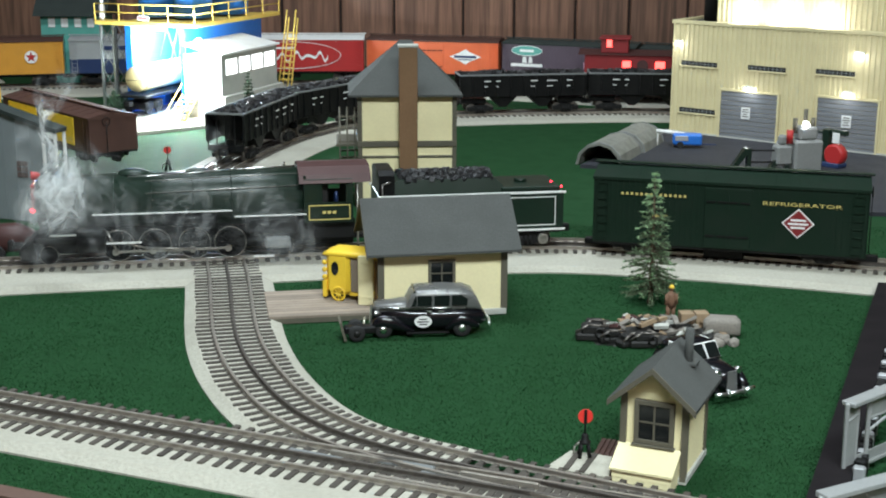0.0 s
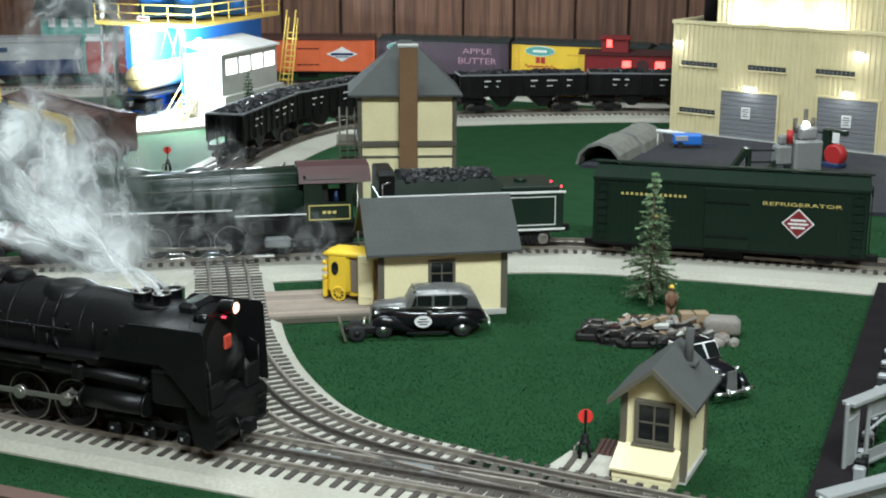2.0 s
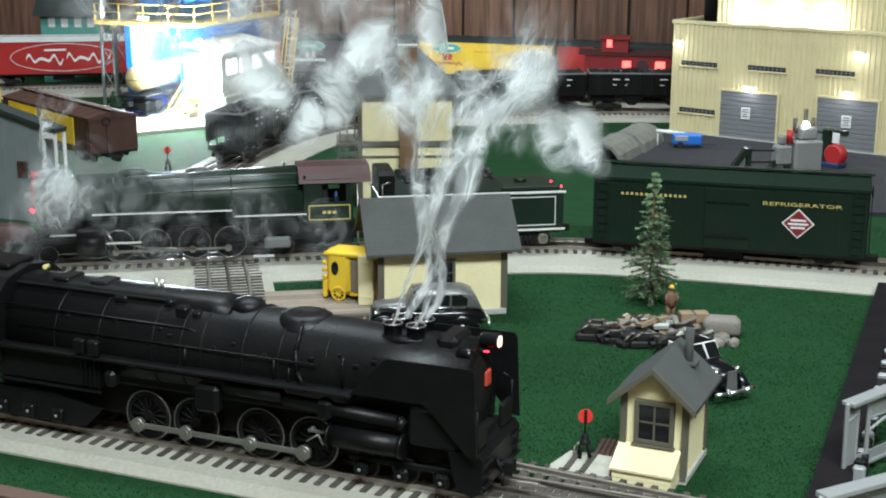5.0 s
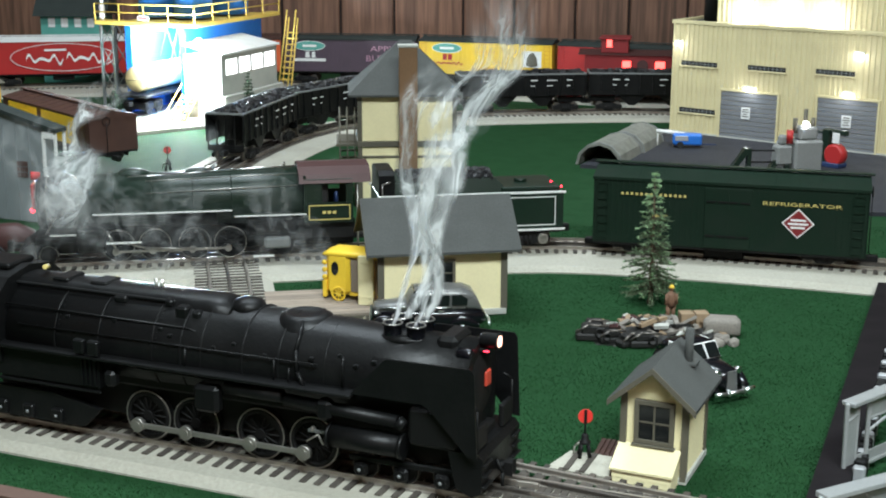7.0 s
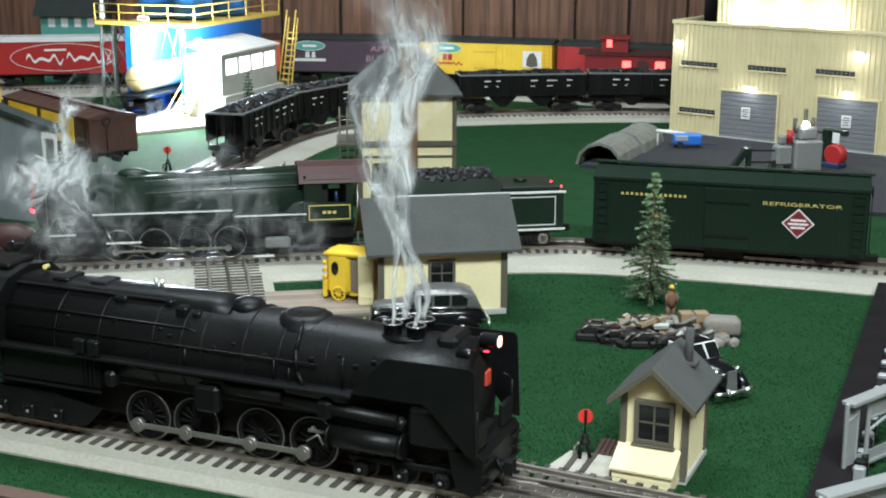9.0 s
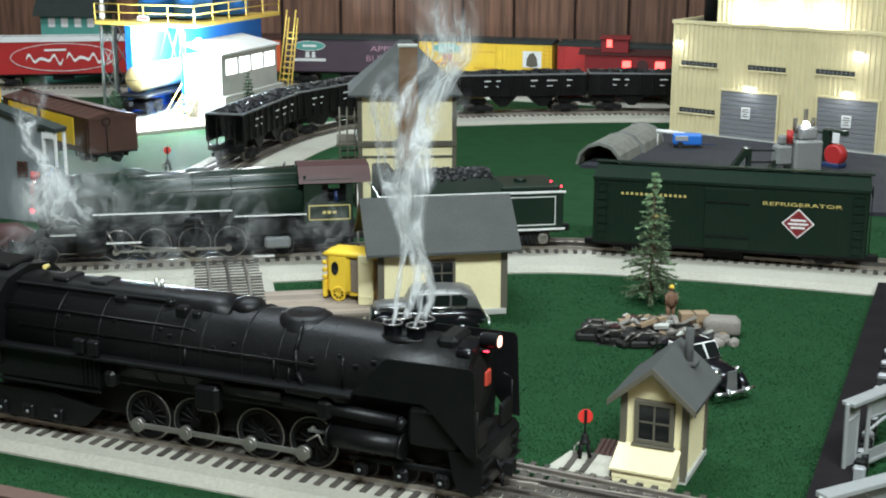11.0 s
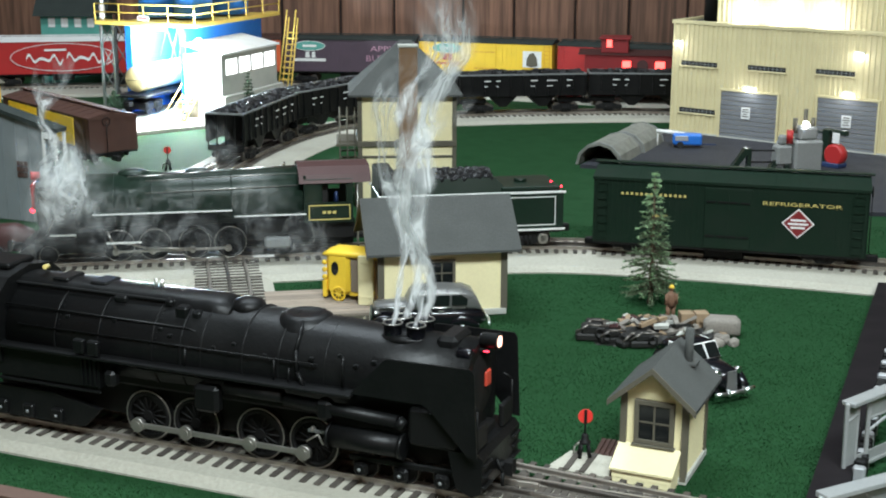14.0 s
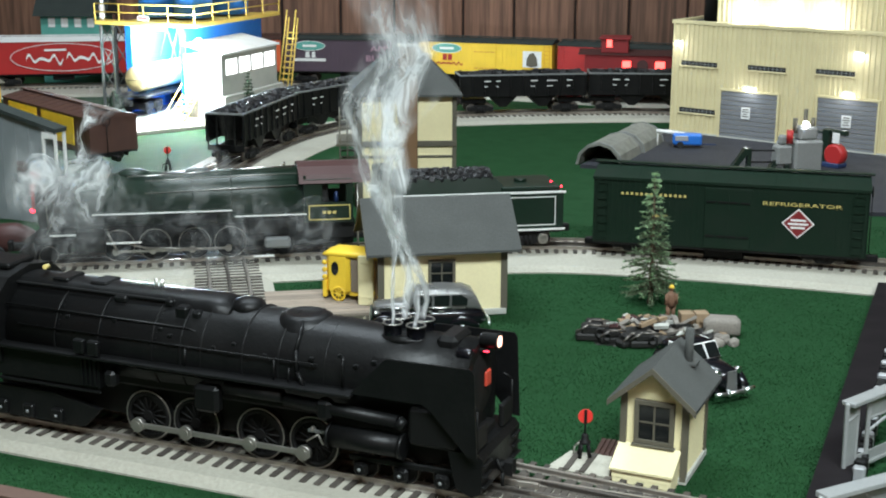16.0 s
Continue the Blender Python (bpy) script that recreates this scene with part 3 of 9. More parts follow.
def small_truck(parent, x, y=0.024, axle=0.013, r=0.0075, z0=RAIL, name="bogie"):
    """Four-wheel freight truck: side frames with springs and journal boxes, two axles."""
    tr = new(name)
    tr.parent = parent
    tr.matrix_basis = pose(x, 0, 0)
    tr.empty_display_size = 0.005
    zc = z0 + r
    for sg in (-1, 1):
        b = bmesh.new()
        yy = sg * y
        pr = [(-axle - 0.007, zc + 0.002), (-axle - 0.006, zc - 0.003), (-axle + 0.004, zc - 0.003), (-0.006, zc - 0.006), (0.006, zc - 0.006), (axle - 0.004, zc - 0.003), (axle + 0.006, zc - 0.003), (axle + 0.007, zc + 0.002), (0.007, zc + 0.006), (-0.007, zc + 0.006)]
        prism(b, [(px, yy - 0.0015, pz) for px, pz in pr], (0, 0.003, 0))
        for ax in (-axle, axle):
            box(b, (ax - 0.003, yy - 0.0035, zc - 0.003), (ax + 0.003, yy + 0.0035, zc + 0.003), 0.0006)
        for q in (-0.004, 0, 0.004):
            cyl(b, (q, yy - sg * -0.001, zc - 0.005), (q, yy - sg * -0.001, zc + 0.003), 0.0016, n=6)
        part("side_frame", b, M["blackmat"], tr)
    for ax in (-axle, axle):
        b = bmesh.new()
        cyl(b, (ax, -0.018, zc), (ax, 0.018, zc), 0.002, n=6)
        for sg in (-1, 1):
            lathe(b, (ax, sg * 0.0165 - 0.0022, zc), (0, 1, 0), [(0, r), (0.0012, r * 1.0), (0.0044, r * 0.94)], 18)
        part("wheelset", b, M["rail_dark"], tr)
    b = bmesh.new()
    box(b, (-0.004, -y, zc - 0.001), (0.004, y, zc + 0.005), 0.001)
    part("bolster", b, M["blackmat"], tr)
    return tr


def build_black_loco():
    lo = thing("steam_locomotive", "large black steam locomotive with smoke deflectors and lit headlamp", "locomotive", MAIN_AT)
    # boiler with bands
    b = bmesh.new()
    lathe(b, (0.02, 0, 0.0715), (1, 0, 0), [(0, 0.0285), (0.10, 0.0285), (0.15, 0.0272), (0.215, 0.0258), (0.235, 0.0245), (0.288, 0.0240)], 40)
    part("boiler", b, M["black"], lo)
    for x, r in ((0.055, 0.0288), (0.085, 0.0288), (0.121, 0.0288), (0.139, 0.0281), (0.152, 0.0276), (0.178, 0.0272), (0.2, 0.0266), (0.2275, 0.0256)):
        b = bmesh.new()
        torus(b, (x, 0, 0.0715), (1, 0, 0), r, 0.0006, 44, 5)
        part("boiler_band", b, M["black"], lo)
    b = bmesh.new()
    lathe(b, (0.2276, 0, 0.0700), (1, 0, 0), [(0, 0.0250), (0.0015, 0.0256), (0.072, 0.0250), (0.0745, 0.0242), (0.0765, 0.0215), (0.0775, 0.0)], 40)
    part("smokebox", b, M["black"], lo)
    # ring of the smokebox front and its door
    b = bmesh.new()
    lathe(b, (0.304, 0, 0.0715), (1, 0, 0), [(0, 0.0215), (0.002, 0.0205), (0.0045, 0.016), (0.0065, 0.008), (0.007, 0.0)], 32)
    for k in range(12):
        a = 6.28319 * k / 12
        ball(b, (0.3065, math.cos(a) * 0.019, 0.0715 + math.sin(a) * 0.019), 0.001, n=6)
    part("smokebox_door", b, M["blackmat"], lo)
    b = bmesh.new()
    box(b, (0.3108, -0.0036, 0.0708), (0.3125, 0.0036, 0.0792), 0.0006)
    part("number_plate", b, M["plate"], lo, "orange-red plate on the smokebox door")
    # skyline casing along the top of the boiler
    b = bmesh.new()
    prof = [(-0.0135, 0.094), (-0.0125, 0.1005), (-0.0085, 0.1045), (-0.003, 0.1058), (0.003, 0.1058), (0.0085, 0.1045), (0.0125, 0.1005), (0.0135, 0.094)]
    rows = []
    for x, k in ((0.0, 0.72), (0.05, 0.72), (0.11, 0.74), (0.15, 0.76), (0.163, 0.55)):
        rows.append([b.verts.new((x, y, 0.094 + (z - 0.094) * k)) for y, z in prof])
    for a, c in zip(rows, rows[1:]):
        for i in range(len(prof) - 1):
            f = b.faces.new((a[i], a[i + 1], c[i + 1], c[i]))
            f.smooth = True
    b.faces.new(rows[0])
    b.faces.new(rows[-1][::-1])
    part("top_casing", b, M["black"], lo)
    b = bmesh.new()
    lathe(b, (0.168, 0, 0.094), (0, 0, 1), [(0, 0.010), (0.005, 0.0098), (0.0075, 0.008), (0.009, 0.004), (0.0092, 0.0)], 22)
    part("steam_dome", b, M["black"], lo)
    b = bmesh.new()
    for v in lathe(b, (0, 0, 0), (0, 0, 1), [(0, 0.0205), (0.006, 0.0182), (0.010, 0.0166), (0.0135, 0.0150), (0.0158, 0.0130), (0.0171, 0.0108), (0.0174, 0.0088), (0.0168, 0.0078), (0.0166, 0.0)], 32):
        v.co = Vector((0.2045 + v.co.x * 1.12, v.co.y * 1.04, 0.0815 + v.co.z))
    part("sand_dome", b, M["black"], lo)
    # fittings on the casing: turret boxes, hatches and a walkway strip
    for x0, x1, y0, y1, z0, z1 in ((0.131, 0.139, -0.019, -0.011, 0.090, 0.0985), (0.141, 0.147, -0.018, -0.010, 0.090, 0.0965), (0.040, 0.052, -0.009, 0.009, 0.1015, 0.1035), (0.066, 0.078, -0.008, 0.008, 0.1015, 0.1035), (0.088, 0.097, -0.016, -0.010, 0.095, 0.0995), (0.122, 0.127, -0.015, -0.010, 0.096, 0.1005)):
        b = bmesh.new()
        box(b, (x0, y0, z0), (x1, y1, z1), 0.0012)
        part("casing_box", b, M["black"], lo)
    for y in (-0.0125, 0.0125):
        b = bmesh.new()
        box(b, (0.012, y - 0.0014, 0.0985), (0.128, y + 0.0014, 0.0998), 0.0004)
        part("walkway", b, M["black"], lo)
    # whistle pair
    for x in (0.1085, 0.1125):
        b = bmesh.new()
        cyl(b, (x, -0.002, 0.1015), (x, -0.002, 0.1080), 0.0011, n=8)
        part("whistle", b, M["chrome"], lo, "bright brass whistle")
    # blast stacks on an oval saddle
    b = bmesh.new()
    for v in lathe(b, (0, 0, 0), (0, 0, 1), [(0, 0.014), (0.0025, 0.0135), (0.0035, 0.012)], 28):
        v.co = Vector((0.2655 + v.co.x * 1.25, v.co.y * 0.95, 0.0915 + v.co.z))
    part("stack_saddle", b, M["black"], lo)
    for x, y in ((0.2595, -0.006), (0.273, -0.006), (0.2595, 0.006), (0.273, 0.006)):
        b = bmesh.new()
        lathe(b, (x, y, 0.0915), (0, 0, 1), [(0, 0.0054), (0.0012, 0.0050), (0.0082, 0.0050), (0.0086, 0.0056), (0.0094, 0.0056), (0.0094, 0.0045), (0.003, 0.0040)], 20)
        st = part("smoke_stack", b, M["sedan"], lo)
        b = bmesh.new()
        torus(b, (x, y, 0.1009), (0, 0, 1), 0.0051, 0.0005, 22, 5)
        part("rim", b, M["steel"], st, "polished stack rim")
    b = bmesh.new()
    box(b, (0.2865, -0.012, 0.0905), (0.2985, 0.012, 0.0985), 0.0025)
    part("feedwater_heater", b, M["black"], lo)
    # headlamp on a bracket
    hl = new("headlamp")
    hl.parent = lo
    b = bmesh.new()
    lathe(b, (0.3075, 0, 0.0957), (1, 0, 0), [(0, 0.0030), (0.001, 0.0040), (0.009, 0.0043), (0.0098, 0.0048), (0.0105, 0.0048)], 20)
    box(b, (0.3035, -0.003, 0.0885), (0.314, 0.003, 0.0915), 0.0006)
    part("lamp_case", b, M["black"], hl)
    b = bmesh.new()
    lathe(b, (0.318, 0, 0.0957), (1, 0, 0), [(0, 0.0033), (0.0006, 0.0028), (0.001, 0.0)], 16)
    part("lens", b, M["warmglow"], hl, "lit headlamp lens")
    # red glint below the headlamp, put in as a small glowing block
    b = bmesh.new()
    box(b, (0.3105, -0.0042, 0.0902), (0.3135, -0.0030, 0.0910), 0.0003)
    part("lamp_glint", b, M["redlamp"], hl, "small glowing block for a red glint under the headlamp")
    b = bmesh.new()
    lathe(b, (0.300, -0.013, 0.091), (1, 0, 0), [(0, 0.0032), (0.007, 0.0034), (0.0078, 0.0028)], 14)
    part("bell", b, M["sedan"], lo)
    # smoke deflectors
    for sg in (-1, 1):
        b = bmesh.new()
        y = sg * 0.0335
        pts = [(0.2474, 0.0684), (0.2665, 0.0890), (0.2690, 0.0902), (0.3145, 0.0905), (0.3165, 0.0880), (0.3185, 0.0425), (0.3135, 0.0428), (0.2925, 0.0655), (0.2880, 0.0680)]
        prism(b, [(x, y - 0.0005, z) for x, z in pts], (0, 0.001, 0))
        part("smoke_deflector", b, M["black"], lo)
        b = bmesh.new()
        box(b, (-0.02, sg * 0.0325 - 0.0035 if sg > 0 else -0.0360, 0.0660), (0.2480, 0.036 if sg > 0 else -0.0245, 0.0678), 0.0004)
        part("running_board", b, M["black"], lo)
        b = bmesh.new()
        cyl(b, (0.2330, sg * 0.0275, 0.0405), (0.2750, sg * 0.0275, 0.0405), 0.0062, n=22)
        cyl(b, (0.2315, sg * 0.0275, 0.0405), (0.2330, sg * 0.0275, 0.0405), 0.0070, n=22)
        cyl(b, (0.2735, sg * 0.0275, 0.0405), (0.2755, sg * 0.0275, 0.0405), 0.0070, n=22)
        part("cylinder", b, M["black"], lo)
        b = bmesh.new()
        cyl(b, (0.2060, sg * 0.0290, 0.0575), (0.2725, sg * 0.0290, 0.0545), 0.0036, n=14)
        cyl(b, (0.2725, sg * 0.0290, 0.0545), (0.2765, sg * 0.0290, 0.0525), 0.0040, 0.003, n=14)
        part("steam_pipe", b, M["black"], lo)
        b = bmesh.new()
        tube(b, [(0.209, sg * 0.012, 0.097), (0.211, sg * 0.0255, 0.085), (0.213, sg * 0.0285, 0.074), (0.218, sg * 0.0305, 0.067)], 0.0012, 8)
        part("sand_pipe", b, M["black"], lo)
        # front grab post and step ladder
        b = bmesh.new()
        tube(b, [(0.316, sg * 0.027, 0.046), (0.316, sg * 0.027, 0.066), (0.312, sg * 0.024, 0.070)], 0.0007, 6)
        part("grab_rail", b, M["blackmat"], lo)
        # pump, tanks and boxes under the board
        for x0, x1, z0, z1 in ((0.0905, 0.0985, 0.050, 0.060), (0.150, 0.166, 0.044, 0.060), (0.226, 0.235, 0.050, 0.062)):
            b = bmesh.new()
            box(b, (x0, sg * 0.030 - 0.004, z0), (x1, sg * 0.030 + 0.004, z1), 0.0022)
            part("pump", b, M["black"], lo)
        b = bmesh.new()
        lathe(b, (0.168, sg * 0.029, 0.0595), (1, 0, 0), [(0, 0.0015), (0.001, 0.0040), (0.036, 0.0040), (0.037, 0.0015)], 14)
        part("air_tank", b, M["black"], lo)
        for x in (0.0735, 0.083):
            b = bmesh.new()
            box(b, (x, sg * 0.035 - 0.002, 0.069), (x + 0.0075, sg * 0.035 + 0.002, 0.0775), 0.0008)
            part("injector_box", b, M["black"], lo)
        # small pipes, wash-out plugs, hangers and rivet rows
        b = bmesh.new()
        tube(b, [(0.095, sg * 0.0270, 0.0640), (0.150, sg * 0.0268, 0.0640), (0.224, sg * 0.0262, 0.0632)], 0.0009, 6)
        tube(b, [(0.100, sg * 0.0285, 0.0625), (0.205, sg * 0.0285, 0.0622)], 0.0006, 6)
        part("conduit", b, M["black"], lo)
        for x, z in ((0.062, 0.086), (0.094, 0.087), (0.125, 0.086), (0.132, 0.0835), (0.160, 0.080), (0.172, 0.083), (0.192, 0.0795), (0.220, 0.081), (0.236, 0.084), (0.246, 0.080), (0.256, 0.083)):
            b = bmesh.new()
            r = 0.0282 if x < 0.15 else (0.0266 if x < 0.225 else 0.0253)
            yy = sg * math.sqrt(max(1e-6, r * r - (z - 0.0712) ** 2))
            box(b, (x - 0.0014, yy - 0.0013, z - 0.0011), (x + 0.0014, yy + 0.0013, z + 0.0011), 0.0004)
            part("fitting", b, M["black"], lo)
        b = bmesh.new()
        for x, r, cz in ((0.0575, 0.0287, 0.0715), (0.1235, 0.0287, 0.0715), (0.2300, 0.0258, 0.0700), (0.2985, 0.0252, 0.0700)):
            for q in range(14):
                a = 0.15 + q * 0.1
                ball(b, (x, sg * math.cos(a) * r, cz + math.sin(a) * r), 0.00045, n=5)
        tagged(part("rivet_row", b, M["black"], lo), kind="stuff")
        for x, z0, z1 in ((0.1985, 0.066, 0.079), (0.2075, 0.066, 0.0755), (0.240, 0.069, 0.086), (0.1425, 0.066, 0.078)):
            b = bmesh.new()
            tube(b, [(x, sg * 0.0287, z0), (x + 0.0006, sg * 0.0283, z1)], 0.0007, 6)
            part("feed_pipe", b, M["black"], lo)
        b = bmesh.new()
        for k in range(16):
            ball(b, (0.03 + k * 0.0128, sg * 0.0283, 0.0790), 0.0008, n=5)
        tube(b, [(0.03, sg * 0.0292, 0.0795), (0.225, sg * 0.0278, 0.0795)], 0.0004, 5)
        part("handrail", b, M["black"], lo)
        b = bmesh.new()
        tube(b, [(0.02, sg * 0.026, 0.090), (0.14, sg * 0.0235, 0.0885), (0.15, sg * 0.022, 0.086)], 0.0007, 5)
        part("pipe", b, M["black"], lo)
    # firebox, ashpan and main frame
    b = bmesh.new()
    prism(b, [(0.0, -0.0300, 0.0470), (0.0860, -0.0300, 0.0470), (0.0860, -0.0300, 0.0660), (0.0, -0.0300, 0.0660)], (0, 0.060, 0))
    for q in range(4):
        box(b, (0.074 + q * 0.003, -0.0315, 0.0485), (0.0752 + q * 0.003, -0.030, 0.064))
    part("firebox", b, M["black"], lo)
    b = bmesh.new()
    box(b, (-0.01, -0.0310, 0.0440), (0.086, -0.0290, 0.0455), 0.0003)
    box(b, (-0.01, 0.0290, 0.0440), (0.086, 0.0310, 0.0455), 0.0003)
    part("ashpan_rail", b, M["black"], lo)
    b = bmesh.new()
    box(b, (0.0, -0.0125, 0.0260), (0.312, 0.0125, 0.0480), 0.001)
    box(b, (0.090, -0.022, 0.048), (0.300, 0.022, 0.060), 0.002)
    part("frame", b, M["blackmat"], lo)
    # pilot deck, steps and coupler
    b = bmesh.new()
    prism(b, [(0.3005, -0.029, 0.0430), (0.3170, -0.029, 0.0430), (0.3200, -0.029, 0.0400), (0.3190, -0.029, 0.0215), (0.3140, -0.029, 0.0185), (0.3050, -0.029, 0.0225)], (0, 0.058, 0))
    part("pilot", b, M["black"], lo)
    b = bmesh.new()
    box(b, (0.278, -0.030, 0.0425), (0.3060, 0.030, 0.0640), 0.002)
    part("smokebox_saddle", b, M["blackmat"], lo)
    for y0 in (-0.027, 0.012):
        b = bmesh.new()
        box(b, (0.3135, y0, 0.0430), (0.3165, y0 + 0.015, 0.0560), 0.0008)
        part("front_box", b, M["blackmat"], lo)
    for zz in (0.024, 0.030, 0.036):
        for y0, y1 in ((-0.028, -0.017), (0.017, 0.028)):
            b = bmesh.new()
            box(b, (0.3185, y0, zz), (0.3215, y1, zz + 0.0012), 0.0003)
            part("step", b, M["blackmat"], lo)
    b = bmesh.new()
    box(b, (0.317, -0.0028, 0.0240), (0.3235, 0.0028, 0.0290), 0.0010)
    prism(b, [(0.3225, -0.0036, 0.0225), (0.3275, -0.0036, 0.0225), (0.3260, 0.001, 0.0225), (0.3272, 0.0036, 0.0225), (0.3225, 0.0036, 0.0225)], (0, 0, 0.0075))
    tube(b, [(0.320, -0.0075, 0.033), (0.3235, -0.008, 0.026), (0.324, -0.009, 0.019)], 0.0010, 6)
    part("coupler", b, M["blackmat"], lo)
    # cab
    b = bmesh.new()
    prism(b, [(0.018, -0.0315, 0.055), (0.018, 0.0315, 0.055), (0.018, 0.0315, 0.094), (0.018, 0.020, 0.1035), (0.018, 0.0, 0.1070), (0.018, -0.020, 0.1035), (0.018, -0.0315, 0.094)], (-0.062, 0, 0))
    part("cab", b, M["black"], lo)
    for sg in (-1, 1):
        b = bmesh.new()
        box(b, (-0.03, sg * 0.0317 - 0.0006, 0.078), (-0.004, sg * 0.0317 + 0.0006, 0.091), 0.0004)
        part("cab_window", b, M["windowdark"], lo)
    b = bmesh.new()
    box(b, (-0.048, -0.012, 0.1055), (0.012, 0.012, 0.1090), 0.001)
    part("roof_hatch", b, M["black"], lo)
    b = bmesh.new()
    cyl(b, (0.028, 0.004, 0.1055), (0.032, -0.004, 0.1075), 0.0015, n=8)
    part("safety_valve", b, M["gold"], lo, "small brass valve on the boiler top")
    # driving wheels, rods, small wheels
    pin = (-0.0030, -0.0040)
    for x in (0.1090, 0.1412, 0.1830, 0.2165):
        w = wheelset(lo, x, 0.0298, 0.0153, pin=pin, spokes=14)
        TRAVELLERS.append((w, "roll", x, 0.0, 0.0298, 0.0153))
    for sg in (-1, 1):
        b = bmesh.new()
        y = sg * 0.0235
        x0, x1 = 0.1090, 0.2165
        box(b, (x0, y - 0.0008, -0.0016), (x1, y + 0.0008, 0.0016), 0.0004)
        for x in (0.1090, 0.1412, 0.1830, 0.2165):
            lathe(b, (x, y - 0.0016, 0), (0, 1, 0), [(0, 0.0042), (0.0032, 0.0042)], 16)
            lathe(b, (x, y - sg * -0.0016 - 0.0006, 0), (0, 1, 0), [(0, 0.0024), (0.0012, 0.0024)], 10)
        rod = part("side_rod", b, M["steel"], lo, "polished steel side rod")
        TRAVELLERS.append((rod, "rod", pin[0], 0.0, pin[1], 0.0298))
        b = bmesh.new()
        tube(b, [(0.2165, y - sg * -0.002, 0.034), (0.2235, y - sg * -0.002, 0.0385), (0.2265, y - sg * -0.002, 0.033)], 0.0006, 6)
        ball(b, (0.2195, y, 0.0408), 0.0016, n=8)
        part("valve_link", b, M["steel"], lo)
        b = bmesh.new()
        box(b, (0.2165, y - 0.0006, 0.0385), (0.2335, y + 0.0006, 0.0405), 0.0003)
        part("crosshead_guide", b, M["greymetal"], lo)
    for x in (0.2480, 0.2715, 0.2950):
        w = wheelset(lo, x, 0.0220, 0.0078, spokes=0, tyre="rail_dark")
        TRAVELLERS.append((w, "roll", x, 0.0, 0.0220, 0.0078))
    b = bmesh.new()
    for sg in (-1, 1):
        box(b, (0.240, sg * 0.021 - 0.001, 0.0255), (0.303, sg * 0.021 + 0.001, 0.0290), 0.0006)
        for x in (0.2480, 0.2715, 0.2950):
            box(b, (x - 0.0042, sg * 0.0232 - 0.0022, 0.0182), (x + 0.0042, sg * 0.0232 + 0.0022, 0.0262), 0.0016)
            lathe(b, (x, sg * 0.0254 - 0.0006, 0.0222), (0, 1, 0), [(0, 0.0030), (0.0012, 0.0030)], 12)
    part("pilot_truck_frame", b, M["black"], lo)
    for x in (0.2480, 0.2715, 0.2950, 0.012, 0.0315, 0.052):
        for sg in (-1, 1):
            b = bmesh.new()
            ball(b, (x, sg * (0.0262 if x > 0.2 else 0.0288), 0.0222 if x > 0.2 else 0.0248), 0.0011, 1, 0.6, 1, 8)
            part("axle_cap", b, M["greymetal"], lo)
    b = bmesh.new()
    for sg in (-1, 1):
        prism(b, [(-0.012, sg * 0.024 - 0.002, 0.030), (0.0, sg * 0.024 - 0.002, 0.020), (0.07, sg * 0.024 - 0.002, 0.020), (0.082, sg * 0.024 - 0.002, 0.032), (0.05, sg * 0.024 - 0.002, 0.038), (0.0, sg * 0.024 - 0.002, 0.038)], (0, 0.004, 0))
        for x in (0.012, 0.0315, 0.052):
            box(b, (x - 0.004, sg * 0.0265 - 0.002, 0.0205), (x + 0.004, sg * 0.0265 + 0.002, 0.029), 0.001)
    part("trailing_truck_frame", b, M["black"], lo)
    for x in (0.012, 0.052):
        w = wheelset(lo, x, 0.0240, 0.0098, spokes=0, tyre="rail_dark")
        TRAVELLERS.append((w, "roll", x, 0.0, 0.0240, 0.0098))
    TRAVELLERS.append((lo, "thing", 0, 0, 0, 0))
    return lo


def outline_bar(parent, y, x0, x1, z0, z1, material, w=0.0009, name="lining"):
    b = bmesh.new()
    for lo, hi in (((x0, z0), (x1, z0 + w)), ((x0, z1 - w), (x1, z1)), ((x0, z0), (x0 + w, z1)), ((x1 - w, z0), (x1, z1))):
        box(b, (lo[0], y - 0.0004, lo[1]), (hi[0], y + 0.0004, hi[1]))
    return part(name, b, material, parent)


